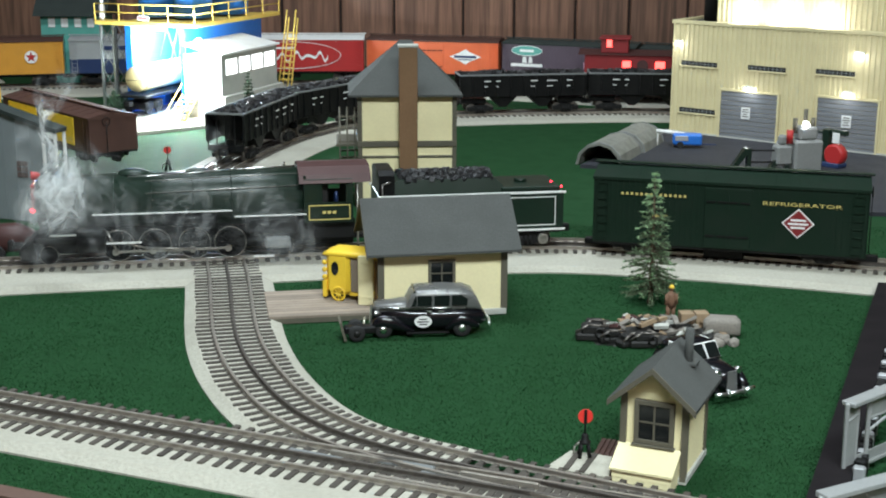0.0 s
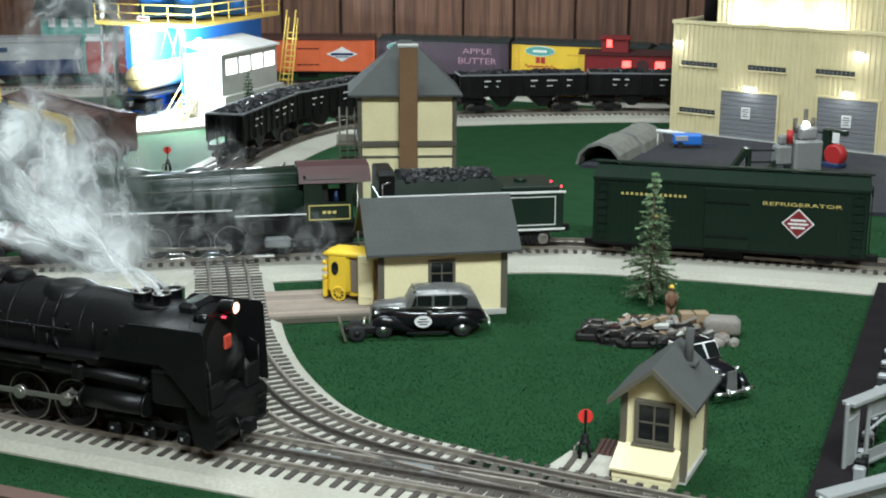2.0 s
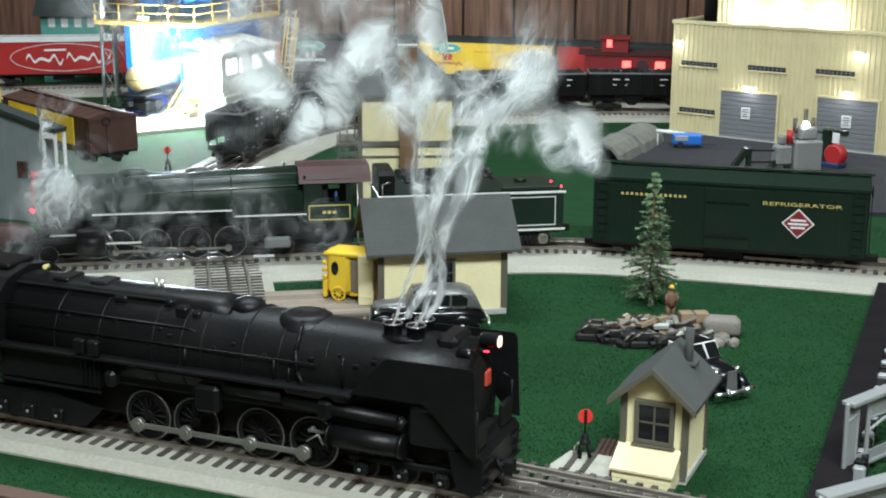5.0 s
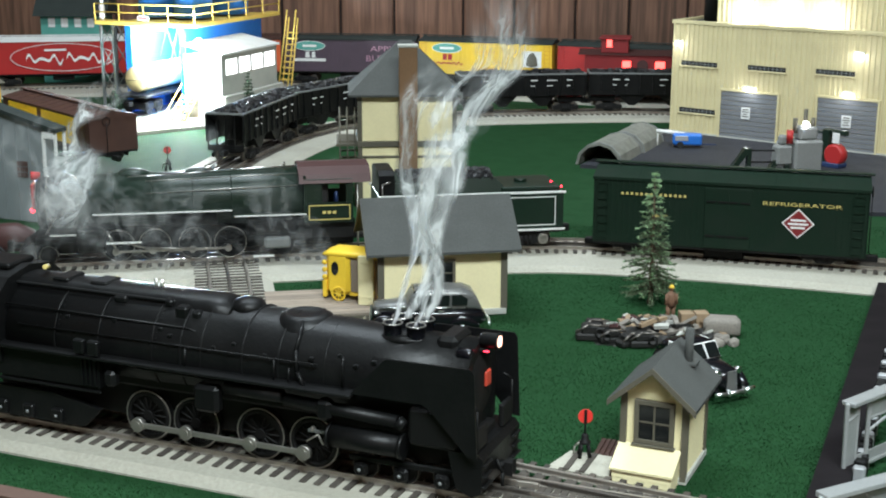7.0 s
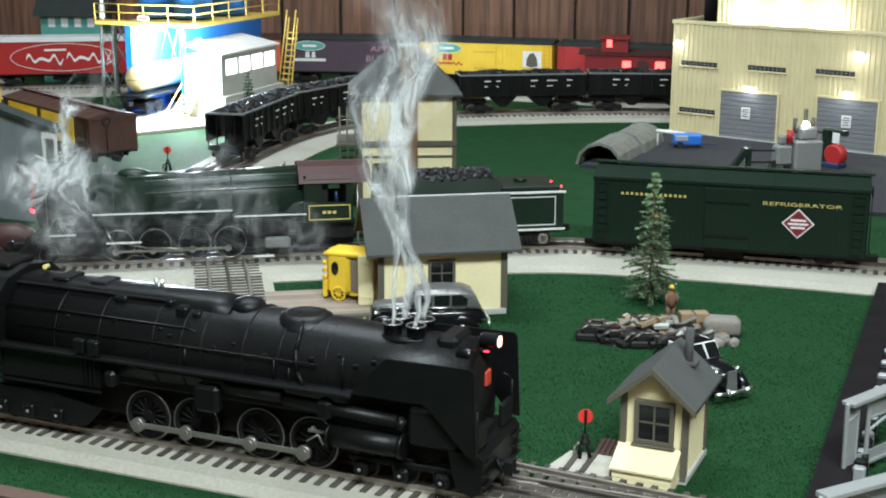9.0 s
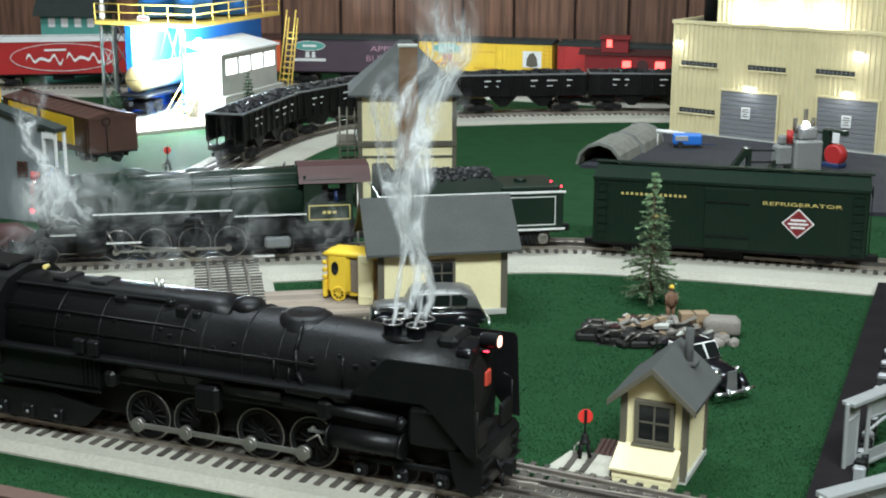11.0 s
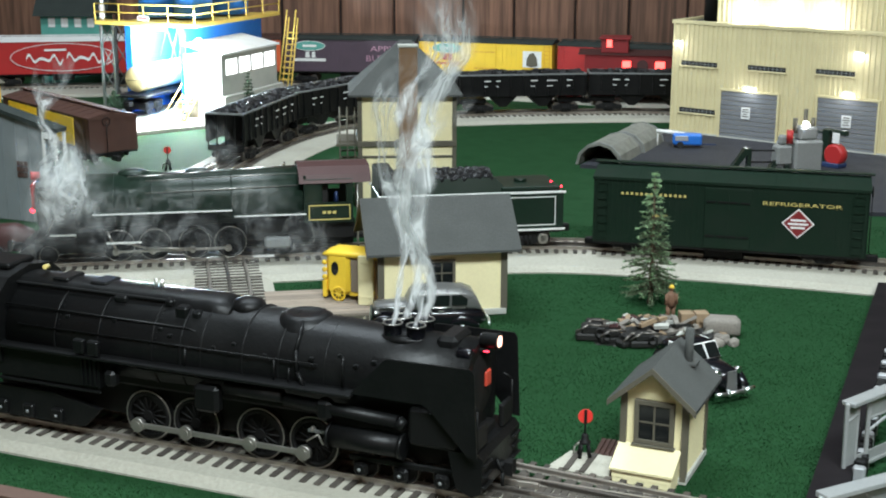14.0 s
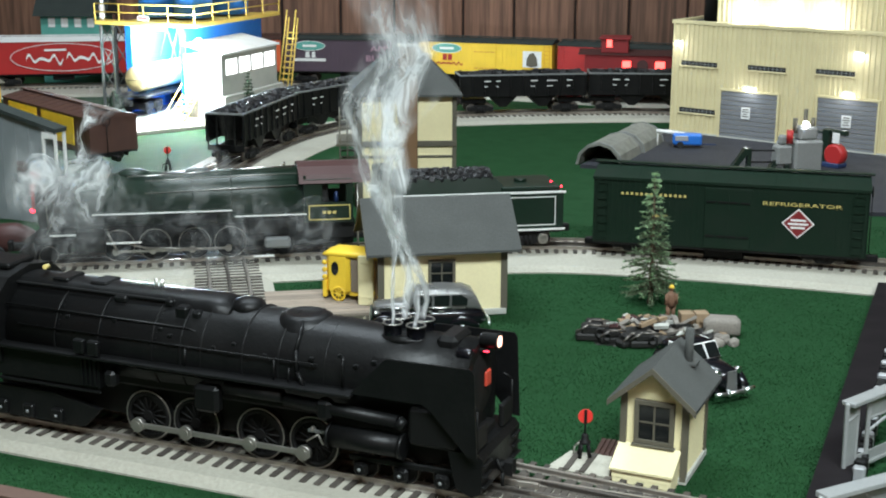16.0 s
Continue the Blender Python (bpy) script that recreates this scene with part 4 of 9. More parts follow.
def build_green_loco():
    at = pose(-0.363, 1.146, 0, 0, 0, math.degrees(math.atan2(0.17174, 0.98514)))
    lo = thing("steam_locomotive", "dark green steam locomotive with white lining and oxide-red cab roof, standing", "locomotive", at)
    b = bmesh.new()
    lathe(b, (0.045, 0, 0.0655), (1, 0, 0), [(0, 0.0235), (0.10, 0.0238), (0.15, 0.0250), (0.205, 0.0262)], 36)
    part("boiler", b, M["lgreen"], lo)
    b = bmesh.new()
    lathe(b, (0.012, 0, 0.0655), (1, 0, 0), [(0, 0.0), (0.001, 0.020), (0.003, 0.0225), (0.034, 0.0235)], 36)
    part("smokebox", b, M["black"], lo, "graphite-black smokebox")
    for x, r in ((0.022, 0.0232), (0.046, 0.0238), (0.078, 0.0240), (0.11, 0.0243), (0.145, 0.0249), (0.178, 0.0258)):
        b = bmesh.new()
        torus(b, (x, 0, 0.0655), (1, 0, 0), r, 0.0005, 40, 5)
        part("boiler_band", b, M["steel"] if x < 0.03 else M["lgreen"], lo)
    # the red light on the smokebox front is put in as red paint
    b = bmesh.new()
    box(b, (0.0085, -0.0105, 0.062), (0.0115, 0.0105, 0.084), 0.0008)
    part("front_board", b, M["red"], lo, "front plate coloured red for a red-lit smokebox, with pale lettering bars")
    for z, w in ((0.079, 0.012), (0.0745, 0.015), (0.070, 0.010)):
        b = bmesh.new()
        box(b, (0.0076, -w / 2, z - 0.0011), (0.0084, w / 2, z + 0.0011))
        part("lettering_bar", b, M["white"], lo)
    hl = new("headlamp")
    hl.parent = lo
    b = bmesh.new()
    lathe(b, (0.016, 0, 0.0895), (-1, 0, 0), [(0, 0.003), (0.006, 0.0036), (0.0075, 0.004)], 14)
    part("lamp_case", b, M["red"], hl)
    b = bmesh.new()
    ball(b, (0.0085, -0.006, 0.0602), 0.0022, n=8)
    part("lens", b, M["redlamp"], hl, "glowing red marker lens")
    b = bmesh.new()
    lathe(b, (0.030, 0, 0.086), (0, 0, 1), [(0, 0.0062), (0.004, 0.0052), (0.0075, 0.0056), (0.0085, 0.0056), (0.0085, 0.004), (0.004, 0.004)], 18)
    part("smoke_stack", b, M["black"], lo)
    for x, r, h in ((0.095, 0.0095, 0.0065), (0.150, 0.008, 0.0062)):
        b = bmesh.new()
        for v in lathe(b, (0, 0, 0), (0, 0, 1), [(0, r), (h * 0.6, r * 0.93), (h, r * 0.5), (h * 1.05, 0)], 18):
            v.co = Vector((x + v.co.x * 1.5, v.co.y, 0.0865 + v.co.z))
        part("dome", b, M["lgreen"], lo)
    b = bmesh.new()
    cyl(b, (0.163, -0.003, 0.092), (0.1665, -0.003, 0.096), 0.0012, n=8)
    cyl(b, (0.225, -0.003, 0.092), (0.225, -0.003, 0.096), 0.0012, n=8)
    part("whistle", b, M["chrome"], lo)
    b = bmesh.new()
    tube(b, [(0.105, -0.018, 0.0855), (0.150, -0.018, 0.0865), (0.235, -0.018, 0.0885)], 0.0005, 5)
    tube(b, [(0.105, -0.0225, 0.0755), (0.235, -0.0243, 0.0790)], 0.0005, 5)
    part("handrail", b, M["steel"], lo)
    b = bmesh.new()
    tube(b, [(0.09, -0.012, 0.0885), (0.13, -0.011, 0.0890), (0.16, -0.010, 0.0910), (0.235, -0.009, 0.0935)], 0.0007, 6)
    part("pipe", b, M["chrome"], lo, "bright pipe along the boiler top")
    for sg in (-1, 1):
        b = bmesh.new()
        box(b, (0.060, sg * 0.0265 - 0.004, 0.0590), (0.178, sg * 0.0265 + 0.004, 0.0603), 0.0003)
        box(b, (0.178, sg * 0.0265 - 0.004, 0.0535), (0.242, sg * 0.0265 + 0.004, 0.0548), 0.0003)
        part("running_board", b, M["lgreen"], lo)
        b = bmesh.new()
        box(b, (0.060, sg * 0.0307 - 0.0003, 0.0592), (0.178, sg * 0.0307 + 0.0003, 0.0604))
        box(b, (0.180, sg * 0.0307 - 0.0003, 0.0537), (0.242, sg * 0.0307 + 0.0003, 0.0549))
        part("white_edge", b, M["white"], lo, "white-lined running board edge")
        b = bmesh.new()
        box(b, (0.024, sg * 0.0275 - 0.0006, 0.0415), (0.058, sg * 0.0275 + 0.0006, 0.0427))
        box(b, (0.062, sg * 0.0275 - 0.0006, 0.0330), (0.1, sg * 0.0275 + 0.0006, 0.0345))
        part("white_rail", b, M["white"], lo)
        b = bmesh.new()
        cyl(b, (0.046, sg * 0.0265, 0.034), (0.070, sg * 0.0265, 0.034), 0.0085, n=20)
        box(b, (0.046, sg * 0.026 - 0.006, 0.034), (0.070, sg * 0.026 + 0.006, 0.0475), 0.002)
        part("cylinder", b, M["black"], lo)
        b = bmesh.new()
        y = sg * 0.0225
        box(b, (0.0770, y - 0.0008, 0.0235), (0.1757, y + 0.0008, 0.0258), 0.0004)
        for x in (0.0796, 0.1108, 0.1449, 0.1757):
            lathe(b, (x - 0.002, y - 0.0016, 0.0247), (0, 1, 0), [(0, 0.003), (0.0032, 0.003)], 12)
        tube(b, [(0.068, y - sg * -0.002, 0.034), (0.086, y - sg * -0.002, 0.033), (0.104, y - sg * -0.002, 0.0275), (0.1449, y - sg * -0.002, 0.0255)], 0.0011, 6)
        tube(b, [(0.071, y - sg * -0.003, 0.044), (0.079, y - sg * -0.003, 0.026)], 0.0011, 6)
        part("side_rod", b, M["steel"], lo, "grey steel side and valve rods")
        b = bmesh.new()
        box(b, (0.19, sg * 0.026 - 0.003, 0.036), (0.235, sg * 0.026 + 0.003, 0.052), 0.002)
        cyl(b, (0.120, sg * 0.0255, 0.052), (0.165, sg * 0.0255, 0.052), 0.0055, n=14)
        part("air_tank", b, M["black"], lo)
        b = bmesh.new()
        tube(b, [(0.020, sg * 0.021, 0.042), (0.030, sg * 0.022, 0.058)], 0.0008, 6)
        part("step", b, M["steel"], lo)
    b = bmesh.new()
    box(b, (0.020, -0.012, 0.022), (0.285, 0.012, 0.046), 0.001)
    box(b, (0.19, -0.024, 0.030), (0.285, 0.024, 0.048), 0.001)
    box(b, (0.010, -0.026, 0.034), (0.050, 0.026, 0.040), 0.0015)
    prism(b, [(0.010, -0.026, 0.037), (-0.003, -0.026, 0.028), (-0.001, -0.026, 0.021), (0.012, -0.026, 0.021)], (0, 0.052, 0))
    part("frame", b, M["blackmat"], lo)
    b = bmesh.new()
    box(b, (-0.012, -0.003, 0.026), (0.0, 0.003, 0.031), 0.001)
    box(b, (-0.015, -0.004, 0.024), (-0.010, 0.004, 0.033), 0.001)
    part("coupler", b, M["blackmat"], lo)
    for x in (0.0796, 0.1108, 0.1449, 0.1757):
        wheelset(lo, x, 0.0288, 0.0143, spokes=12, pin=(-0.002, -0.0041))
    wheelset(lo, 0.0209, 0.0225, 0.0082, spokes=6)
    wheelset(lo, 0.222, 0.0245, 0.0098, spokes=6, tyre="rail_dark")
    # blue-grey booster pump and footstep below the cab
    b = bmesh.new()
    box(b, (0.205, -0.030, 0.024), (0.228, -0.022, 0.034), 0.002)
    part("booster", b, M["greymetal"], lo)
    b = bmesh.new()
    box(b, (0.195, -0.032, 0.0175), (0.213, -0.030, 0.019))
    part("white_rail", b, M["white"], lo)
    # cab with open window
    b = bmesh.new()
    for sg in (-1, 1):
        y = sg * 0.030
        box(b, (0.240, y - 0.0007, 0.046), (0.283, y + 0.0007, 0.064), 0.0003)
        box(b, (0.240, y - 0.0007, 0.064), (0.256, y + 0.0007, 0.082), 0.0003)
        box(b, (0.277, y - 0.0007, 0.064), (0.283, y + 0.0007, 0.082), 0.0003)
        box(b, (0.240, y - 0.0007, 0.080), (0.283, y + 0.0007, 0.085), 0.0003)
    box(b, (0.240, -0.030, 0.046), (0.242, 0.030, 0.088))
    part("cab", b, M["lgreen"], lo)
    outline_bar(lo, -0.0312, 0.2440, 0.2805, 0.0485, 0.0620, M["gold"])
    b = bmesh.new()
    for x in (0.256, 0.2605, 0.265):
        box(b, (x, -0.0312, 0.0540), (x + 0.003, -0.0306, 0.0565))
    part("number_bar", b, M["gold"], lo)
    b = bmesh.new()
    box(b, (0.242, -0.024, 0.046), (0.262, 0.024, 0.083), 0.001)
    part("backhead", b, M["dark"], lo)
    b = bmesh.new()
    cyl(b, (0.2685, -0.0265, 0.064), (0.2685, -0.0265, 0.073), 0.0022, 0.0014, 8)
    part("backrest", b, M["navy"], lo)
    b = bmesh.new()
    prism(b, [(0.236, -0.0325, 0.0815), (0.236, -0.028, 0.0885), (0.236, -0.015, 0.0935), (0.236, 0.0, 0.095), (0.236, 0.015, 0.0935), (0.236, 0.028, 0.0885), (0.236, 0.0325, 0.0815), (0.236, 0.030, 0.0815), (0.236, 0.0, 0.0915), (0.236, -0.030, 0.0815)], (0.063, 0, 0))
    part("cab_roof", b, M["oxide"], lo, "oxide-red arched cab roof")
    b = bmesh.new()
    tube(b, [(0.287, -0.030, 0.020), (0.287, -0.030, 0.080)], 0.0009, 6)
    box(b, (0.281, -0.031, 0.022), (0.293, -0.024, 0.0235))
    part("cab_post", b, M["steel"], lo)
    # ---- tender ----
    te = thing("tender", "dark green tender with cream lining and a heaped coal bunker", "tender", at)
    b = bmesh.new()
    box(b, (0.306, -0.0305, 0.0325), (0.4735, 0.0305, 0.0672), 0.0008)
    part("tank", b, M["lgreen"], te)
    b = bmesh.new()
    for sg in (-1, 1):
        box(b, (0.3045, sg * 0.0312 - 0.0007, 0.0660), (0.4750, sg * 0.0312 + 0.0007, 0.0678))
        box(b, (0.3045, sg * 0.0312 - 0.0007, 0.0320), (0.4750, sg * 0.0312 + 0.0007, 0.0336))
    part("white_edge", b, M["white"], te)
    outline_bar(te, -0.0311, 0.312, 0.4660, 0.0365, 0.0630, M["paper"], 0.0008)
    b = bmesh.new()
    prism(b, [(0.318, -0.024, 0.067), (0.425, -0.024, 0.067), (0.412, -0.021, 0.0795), (0.322, -0.021, 0.0795)], (0, 0.046, 0))
    part("bunker", b, M["lgreen"], te)
    b = bmesh.new()
    rnd = random.Random(4)
    for k in range(420):
        x, y = rnd.uniform(0.328, 0.409), rnd.uniform(-0.021, 0.021)
        s = rnd.uniform(0.0012, 0.0024)
        box(b, (-s, -s, -s), (s, s, s), 0, Matrix.Translation((x, y, 0.0790 + 0.003 * (1 - (y / 0.021) ** 2))) @ Euler((rnd.random() * 3, rnd.random() * 3, rnd.random() * 3)).to_matrix().to_4x4())
    tagged(part("coal_load", b, M["coal"], te, "heap of black coal"), kind="stuff")
    b = bmesh.new()
    box(b, (0.417, -0.026, 0.067), (0.471, 0.026, 0.0715), 0.001)
    cyl(b, (0.44, 0, 0.0715), (0.44, 0, 0.0745), 0.006, n=14)
    part("water_deck", b, M["lgreen"], te)
    b = bmesh.new()
    prism(b, [(0.3065, -0.026, 0.0672), (0.3065, 0.026, 0.0672), (0.3065, 0.026, 0.0850), (0.3065, 0.018, 0.0885), (0.3065, -0.018, 0.0885), (0.3065, -0.026, 0.0850)], (0.014, 0, 0))
    part("cowl", b, M["black"], te)
    for x, z in ((0.4715, 0.0712), (0.462, 0.076)):
        b = bmesh.new()
        ball(b, (x, -0.028, z), 0.0011, n=8)
        part("marker_lamp", b, M["redlamp"], te, "glowing red marker lamp")
    b = bmesh.new()
    tube(b, [(0.309, -0.030, 0.068), (0.309, -0.030, 0.078), (0.316, -0.030, 0.080)], 0.0006, 6)
    part("grab_rail", b, M["steel"], te)
    b = bmesh.new()
    box(b, (0.306, -0.020, 0.027), (0.474, 0.020, 0.0325), 0.001)
    box(b, (0.470, -0.0035, 0.0235), (0.487, 0.0035, 0.0305), 0.001)
    box(b, (0.28, -0.004, 0.0245), (0.308, 0.004, 0.0295), 0.001)
    part("frame", b, M["blackmat"], te)
    for x in (0.340, 0.440):
        small_truck(te, x, r=0.0085, axle=0.016)
    b = bmesh.new()
    for x in (0.424, 0.456):
        lathe(b, (x, -0.0275, 0.023), (0, 1, 0), [(0, 0.0045), (0.001, 0.0052), (0.002, 0.0052)], 14)
    part("journal_cap", b, M["steel"], te, "polished axle caps")


def box_car(name, label, m, L, side, roof, z0=0.036, z1=0.091, hw=0.0300, peak=0.006, ribs=0, door=True, group="", trim=None, category="freight car"):
    """House car: ribbed or planked body, door, roof with walkway, ladders, brake wheel, trucks."""
    c = thing(name, label, category, m, group)
    b = bmesh.new()
    box(b, (-L / 2, -hw, z0), (L / 2, hw, z1), 0.0008)
    part("body", b, M[side], c)
    b = bmesh.new()
    prism(b, [(-L / 2 - 0.0012, -hw - 0.0015, z1 - 0.0015), (-L / 2 - 0.0012, -hw - 0.0015, z1 + 0.0010), (-L / 2 - 0.0012, 0, z1 + peak), (-L / 2 - 0.0012, hw + 0.0015, z1 + 0.0010), (-L / 2 - 0.0012, hw + 0.0015, z1 - 0.0015)], (L + 0.0024, 0, 0))
    rf = part("roof", b, M[roof], c)
    b = bmesh.new()
    prism(b, [(-0.0006, -hw - 0.0016, z1 + 0.0010), (-0.0006, 0, z1 + peak + 0.0008), (-0.0006, hw + 0.0016, z1 + 0.0010)], (0.0012, 0, 0))
    me = mesh_of("roof_rib", b)
    me.materials.append(M[roof])
    for k in range(13):
        rb = new("roof_rib", me)
        rb.parent = rf
        rb.location.x = -L / 2 + L * k / 12
    b = bmesh.new()
    box(b, (-L / 2 - 0.004, -0.0045, z1 + peak + 0.0012), (L / 2 + 0.004, 0.0045, z1 + peak + 0.0022))
    part("roof_walk", b, M[roof], c)
    if door:
        for sg in (-1, 1):
            b = bmesh.new()
            box(b, (-0.020, sg * (hw + 0.0008) - 0.0008, z0 + 0.001), (0.020, sg * (hw + 0.0008) + 0.0008, z1 - 0.004), 0.0004)
            box(b, (-0.0008, sg * (hw + 0.0014) - 0.0008, z0 + 0.002), (0.0008, sg * (hw + 0.0014) + 0.0008, z1 - 0.005))
            dr = part("door", b, M[side], c)
            for x in (-0.0145, -0.0045, 0.0045, 0.0145):
                for z in (z0 + 0.012, z1 - 0.016):
                    b = bmesh.new()
                    box(b, (x - 0.004, sg * (hw + 0.0022) - 0.0005, z - 0.0007), (x + 0.004, sg * (hw + 0.0022) + 0.0005, z + 0.0007))
                    part("hinge", b, M[trim or "blackmat"], dr)
    if ribs:
        b = bmesh.new()
        box(b, (-0.0004, -0.0004, z0), (0.0004, 0.0004, z1 - 0.002))
        me = mesh_of("side_batten", b)
        me.materials.append(M[side])
        for k in range(ribs + 1):
            for sg in (-1, 1):
                rb = new("side_batten", me)
                rb.parent = c
                rb.location = (-L / 2 + L * k / ribs, sg * (hw + 0.0002), 0)
    for sx in (-1, 1):
        for sg in (-1, 1):
            b = bmesh.new()
            xa = sx * (L / 2 - 0.003)
            for q in (-0.0045, 0.0045):
                box(b, (xa - sx * 0.005 + q - 0.0003, sg * (hw + 0.0014) - 0.0003, z0), (xa - sx * 0.005 + q + 0.0003, sg * (hw + 0.0014) + 0.0003, z1 - 0.002))
            for k in range(8):
                zz = z0 + 0.003 + (z1 - z0 - 0.008) * k / 7
                box(b, (xa - sx * 0.005 - 0.0045, sg * (hw + 0.0014) - 0.0003, zz), (xa - sx * 0.005 + 0.0045, sg * (hw + 0.0014) + 0.0003, zz + 0.0005))
            part("ladder", b, M[trim or side], c)
    b = bmesh.new()
    torus(b, (L / 2 + 0.003, -0.010, z1 - 0.004), (1, 0, 0), 0.005, 0.0005, 18, 4)
    cyl(b, (L / 2 + 0.003, -0.010, z0), (L / 2 + 0.003, -0.010, z1 - 0.004), 0.0005, n=5)
    part("brake_wheel", b, M["blackmat"], c)
    b = bmesh.new()
    box(b, (-L / 2, -0.010, z0 - 0.006), (L / 2, 0.010, z0), 0.0008)
    box(b, (-L / 2, -hw + 0.001, z0 - 0.002), (L / 2, hw - 0.001, z0), 0.0003)
    for sx in (-1, 1):
        box(b, (sx * (L / 2 + 0.004) - 0.008, -0.003, z0 - 0.010), (sx * (L / 2 + 0.004) + 0.008, 0.003, z0 - 0.004), 0.0008)
    box(b, (-0.02, -0.018, z0 - 0.012), (0.015, -0.008, z0 - 0.003), 0.001)
    part("underframe", b, M["blackmat"], c)
    for sx in (-1, 1):
        small_truck(c, sx * (L / 2 - 0.034))
    return c


def disc_mark(parent, x, z, y, rx, rz, material, rim=None, n=28, name="emblem"):
    b = bmesh.new()
    prism(b, [(x + rx * math.cos(6.28319 * k / n), y, z + rz * math.sin(6.28319 * k / n)) for k in range(n)], (0, -0.0003, 0))
    ob = part(name, b, material, parent)
    if rim:
        b = bmesh.new()
        for k in range(n):
            a0, a1 = 6.28319 * k / n, 6.28319 * (k + 1) / n
            p = [(x + rx * math.cos(a0), y - 0.0004, z + rz * math.sin(a0)), (x + rx * math.cos(a1), y - 0.0004, z + rz * math.sin(a1)), (x + (rx - 0.001) * math.cos(a1), y - 0.0004, z + (rz - 0.001) * math.sin(a1)), (x + (rx - 0.001) * math.cos(a0), y - 0.0004, z + (rz - 0.001) * math.sin(a0))]
            b.faces.new([b.verts.new(q) for q in p])
        part("emblem_rim", b, rim, ob)
    return ob


def poly_mark(parent, pts, y, material, name="emblem", d=0.0003):
    b = bmesh.new()
    prism(b, [(x, y, z) for x, z in pts], (0, -d, 0))
    return part(name, b, material, parent)


def squiggle(parent, x0, x1, z, h, y, material, n=5, w=0.0016, name="emblem_script"):
    """A flowing band in place of a trade mark."""
    b = bmesh.new()
    k = n * 10
    top, bot = [], []
    for i in range(k + 1):
        t = i / k
        x = x0 + (x1 - x0) * t
        q = z + h * math.sin(t * n * 6.28319) * (0.55 + 0.45 * math.cos(t * 7))
        top.append(b.verts.new((x, y, q + w)))
        bot.append(b.verts.new((x, y, q - w)))
    for i in range(k):
        b.faces.new((bot[i], bot[i + 1], top[i + 1], top[i]))
    return part(name, b, material, parent)


FRONT = Matrix.Rotation(math.pi / 2, 4, "X")


def on_side(x, y, z):
    return Matrix.Translation((x, y, z)) @ FRONT


def build_reefer():
    m = pose(0.125, 1.219, 0, 0, 0, math.degrees(math.atan2(-0.259, 0.9659))) @ pose(0.1355, 0, 0)
    c = box_car("refrigerator_car", "long dark green refrigerator car with gold lettering on the middle track", m, 0.2345, "rgreen", "rgreen", 0.0245, 0.0830, 0.0315, 0.0075, ribs=46, door=True)
    y = -0.0328
    lettering("REFRIGERATOR", 0.0044, M["gold"], c, on_side(0.0620, y, 0.0680), width=0.066)
    b = bmesh.new()
    for k in range(14):
        if k != 7:
            box(b, (-0.0930 + k * 0.0042, y - 0.0003, 0.0690), (-0.0908 + k * 0.0042, y, 0.0712))
    part("lettering_bar", b, M["gold"], c)
    b = bmesh.new()
    box(b, (-0.066, y - 0.0003, 0.0505), (-0.052, y, 0.0525))
    part("lettering_bar", b, M["gold"], c)
    cx, cz = 0.0597, 0.0519
    poly_mark(c, [(cx - 0.0138, cz), (cx, cz - 0.0132), (cx + 0.0138, cz), (cx, cz + 0.0132)], y, M["white"])
    poly_mark(c, [(cx - 0.0122, cz), (cx, cz - 0.0117), (cx + 0.0122, cz), (cx, cz + 0.0117)], y - 0.0004, M["maroon"])
    for z, w in ((0.0030, 0.013), (-0.0003, 0.017), (-0.0036, 0.012)):
        poly_mark(c, [(cx - w / 2, cz + z - 0.0009), (cx + w / 2, cz + z - 0.0009), (cx + w / 2, cz + z + 0.0009), (cx - w / 2, cz + z + 0.0009)], y - 0.0008, M["white"], "lettering_bar")
    # bright glints of the standing lamps beside the track
    # end of the following car
    e = pose(0.125, 1.219, 0, 0, 0, math.degrees(math.atan2(-0.30, 0.954)))
    n = thing("flat_car", "low black flat car with a yellow slanting stanchion", "freight car", pose(0.4505, 1.127, 0, 0, 0, -19.5))
    b = bmesh.new()
    box(b, (-0.05, -0.030, 0.0240), (0.13, 0.030, 0.0310), 0.001)
    box(b, (-0.062, -0.003, 0.0235), (-0.048, 0.003, 0.0295), 0.0008)
    part("deck", b, M["blackmat"], n)
    b = bmesh.new()
    prism(b, [(-0.046, -0.030, 0.031), (-0.040, -0.030, 0.031), (-0.022, -0.030, 0.085), (-0.028, -0.030, 0.085)], (0, 0.004, 0))
    part("stanchion", b, M["railyellow"], n)
    small_truck(n, -0.016)
    small_truck(n, 0.096)


BACK_LINE = spline(BACK, 0.004)
BACK_MOVE = [(0, 0.386), (0.5, 0.329), (1, 0.2745), (1.5, 0.2215), (2, 0.1650), (2.5, 0.1090), (3, 0.0485), (3.2, 0.0240), (3.4, 0.0080), (3.6, 0.0015), (3.8, 0.0), (4.0, 0.0)]
BACK_CARS = []


def back_pose(s):
    i = s / 0.004
    k = int(i)
    q = BACK_LINE[k][0].lerp(BACK_LINE[k + 1][0], i - k)
    d = BACK_LINE[k + 9][0] - BACK_LINE[k - 9][0]
    return Matrix.Translation((q.x, q.y, 0)) @ Matrix.Rotation(math.atan2(d.y, d.x), 4, "Z")


def back_s(px):
    """Way along the wall track where the sight line of that bearing meets it."""
    return min(range(len(BACK_LINE)), key=lambda k: abs(BACK_LINE[k][0].x / BACK_LINE[k][0].y - px)) * 0.004


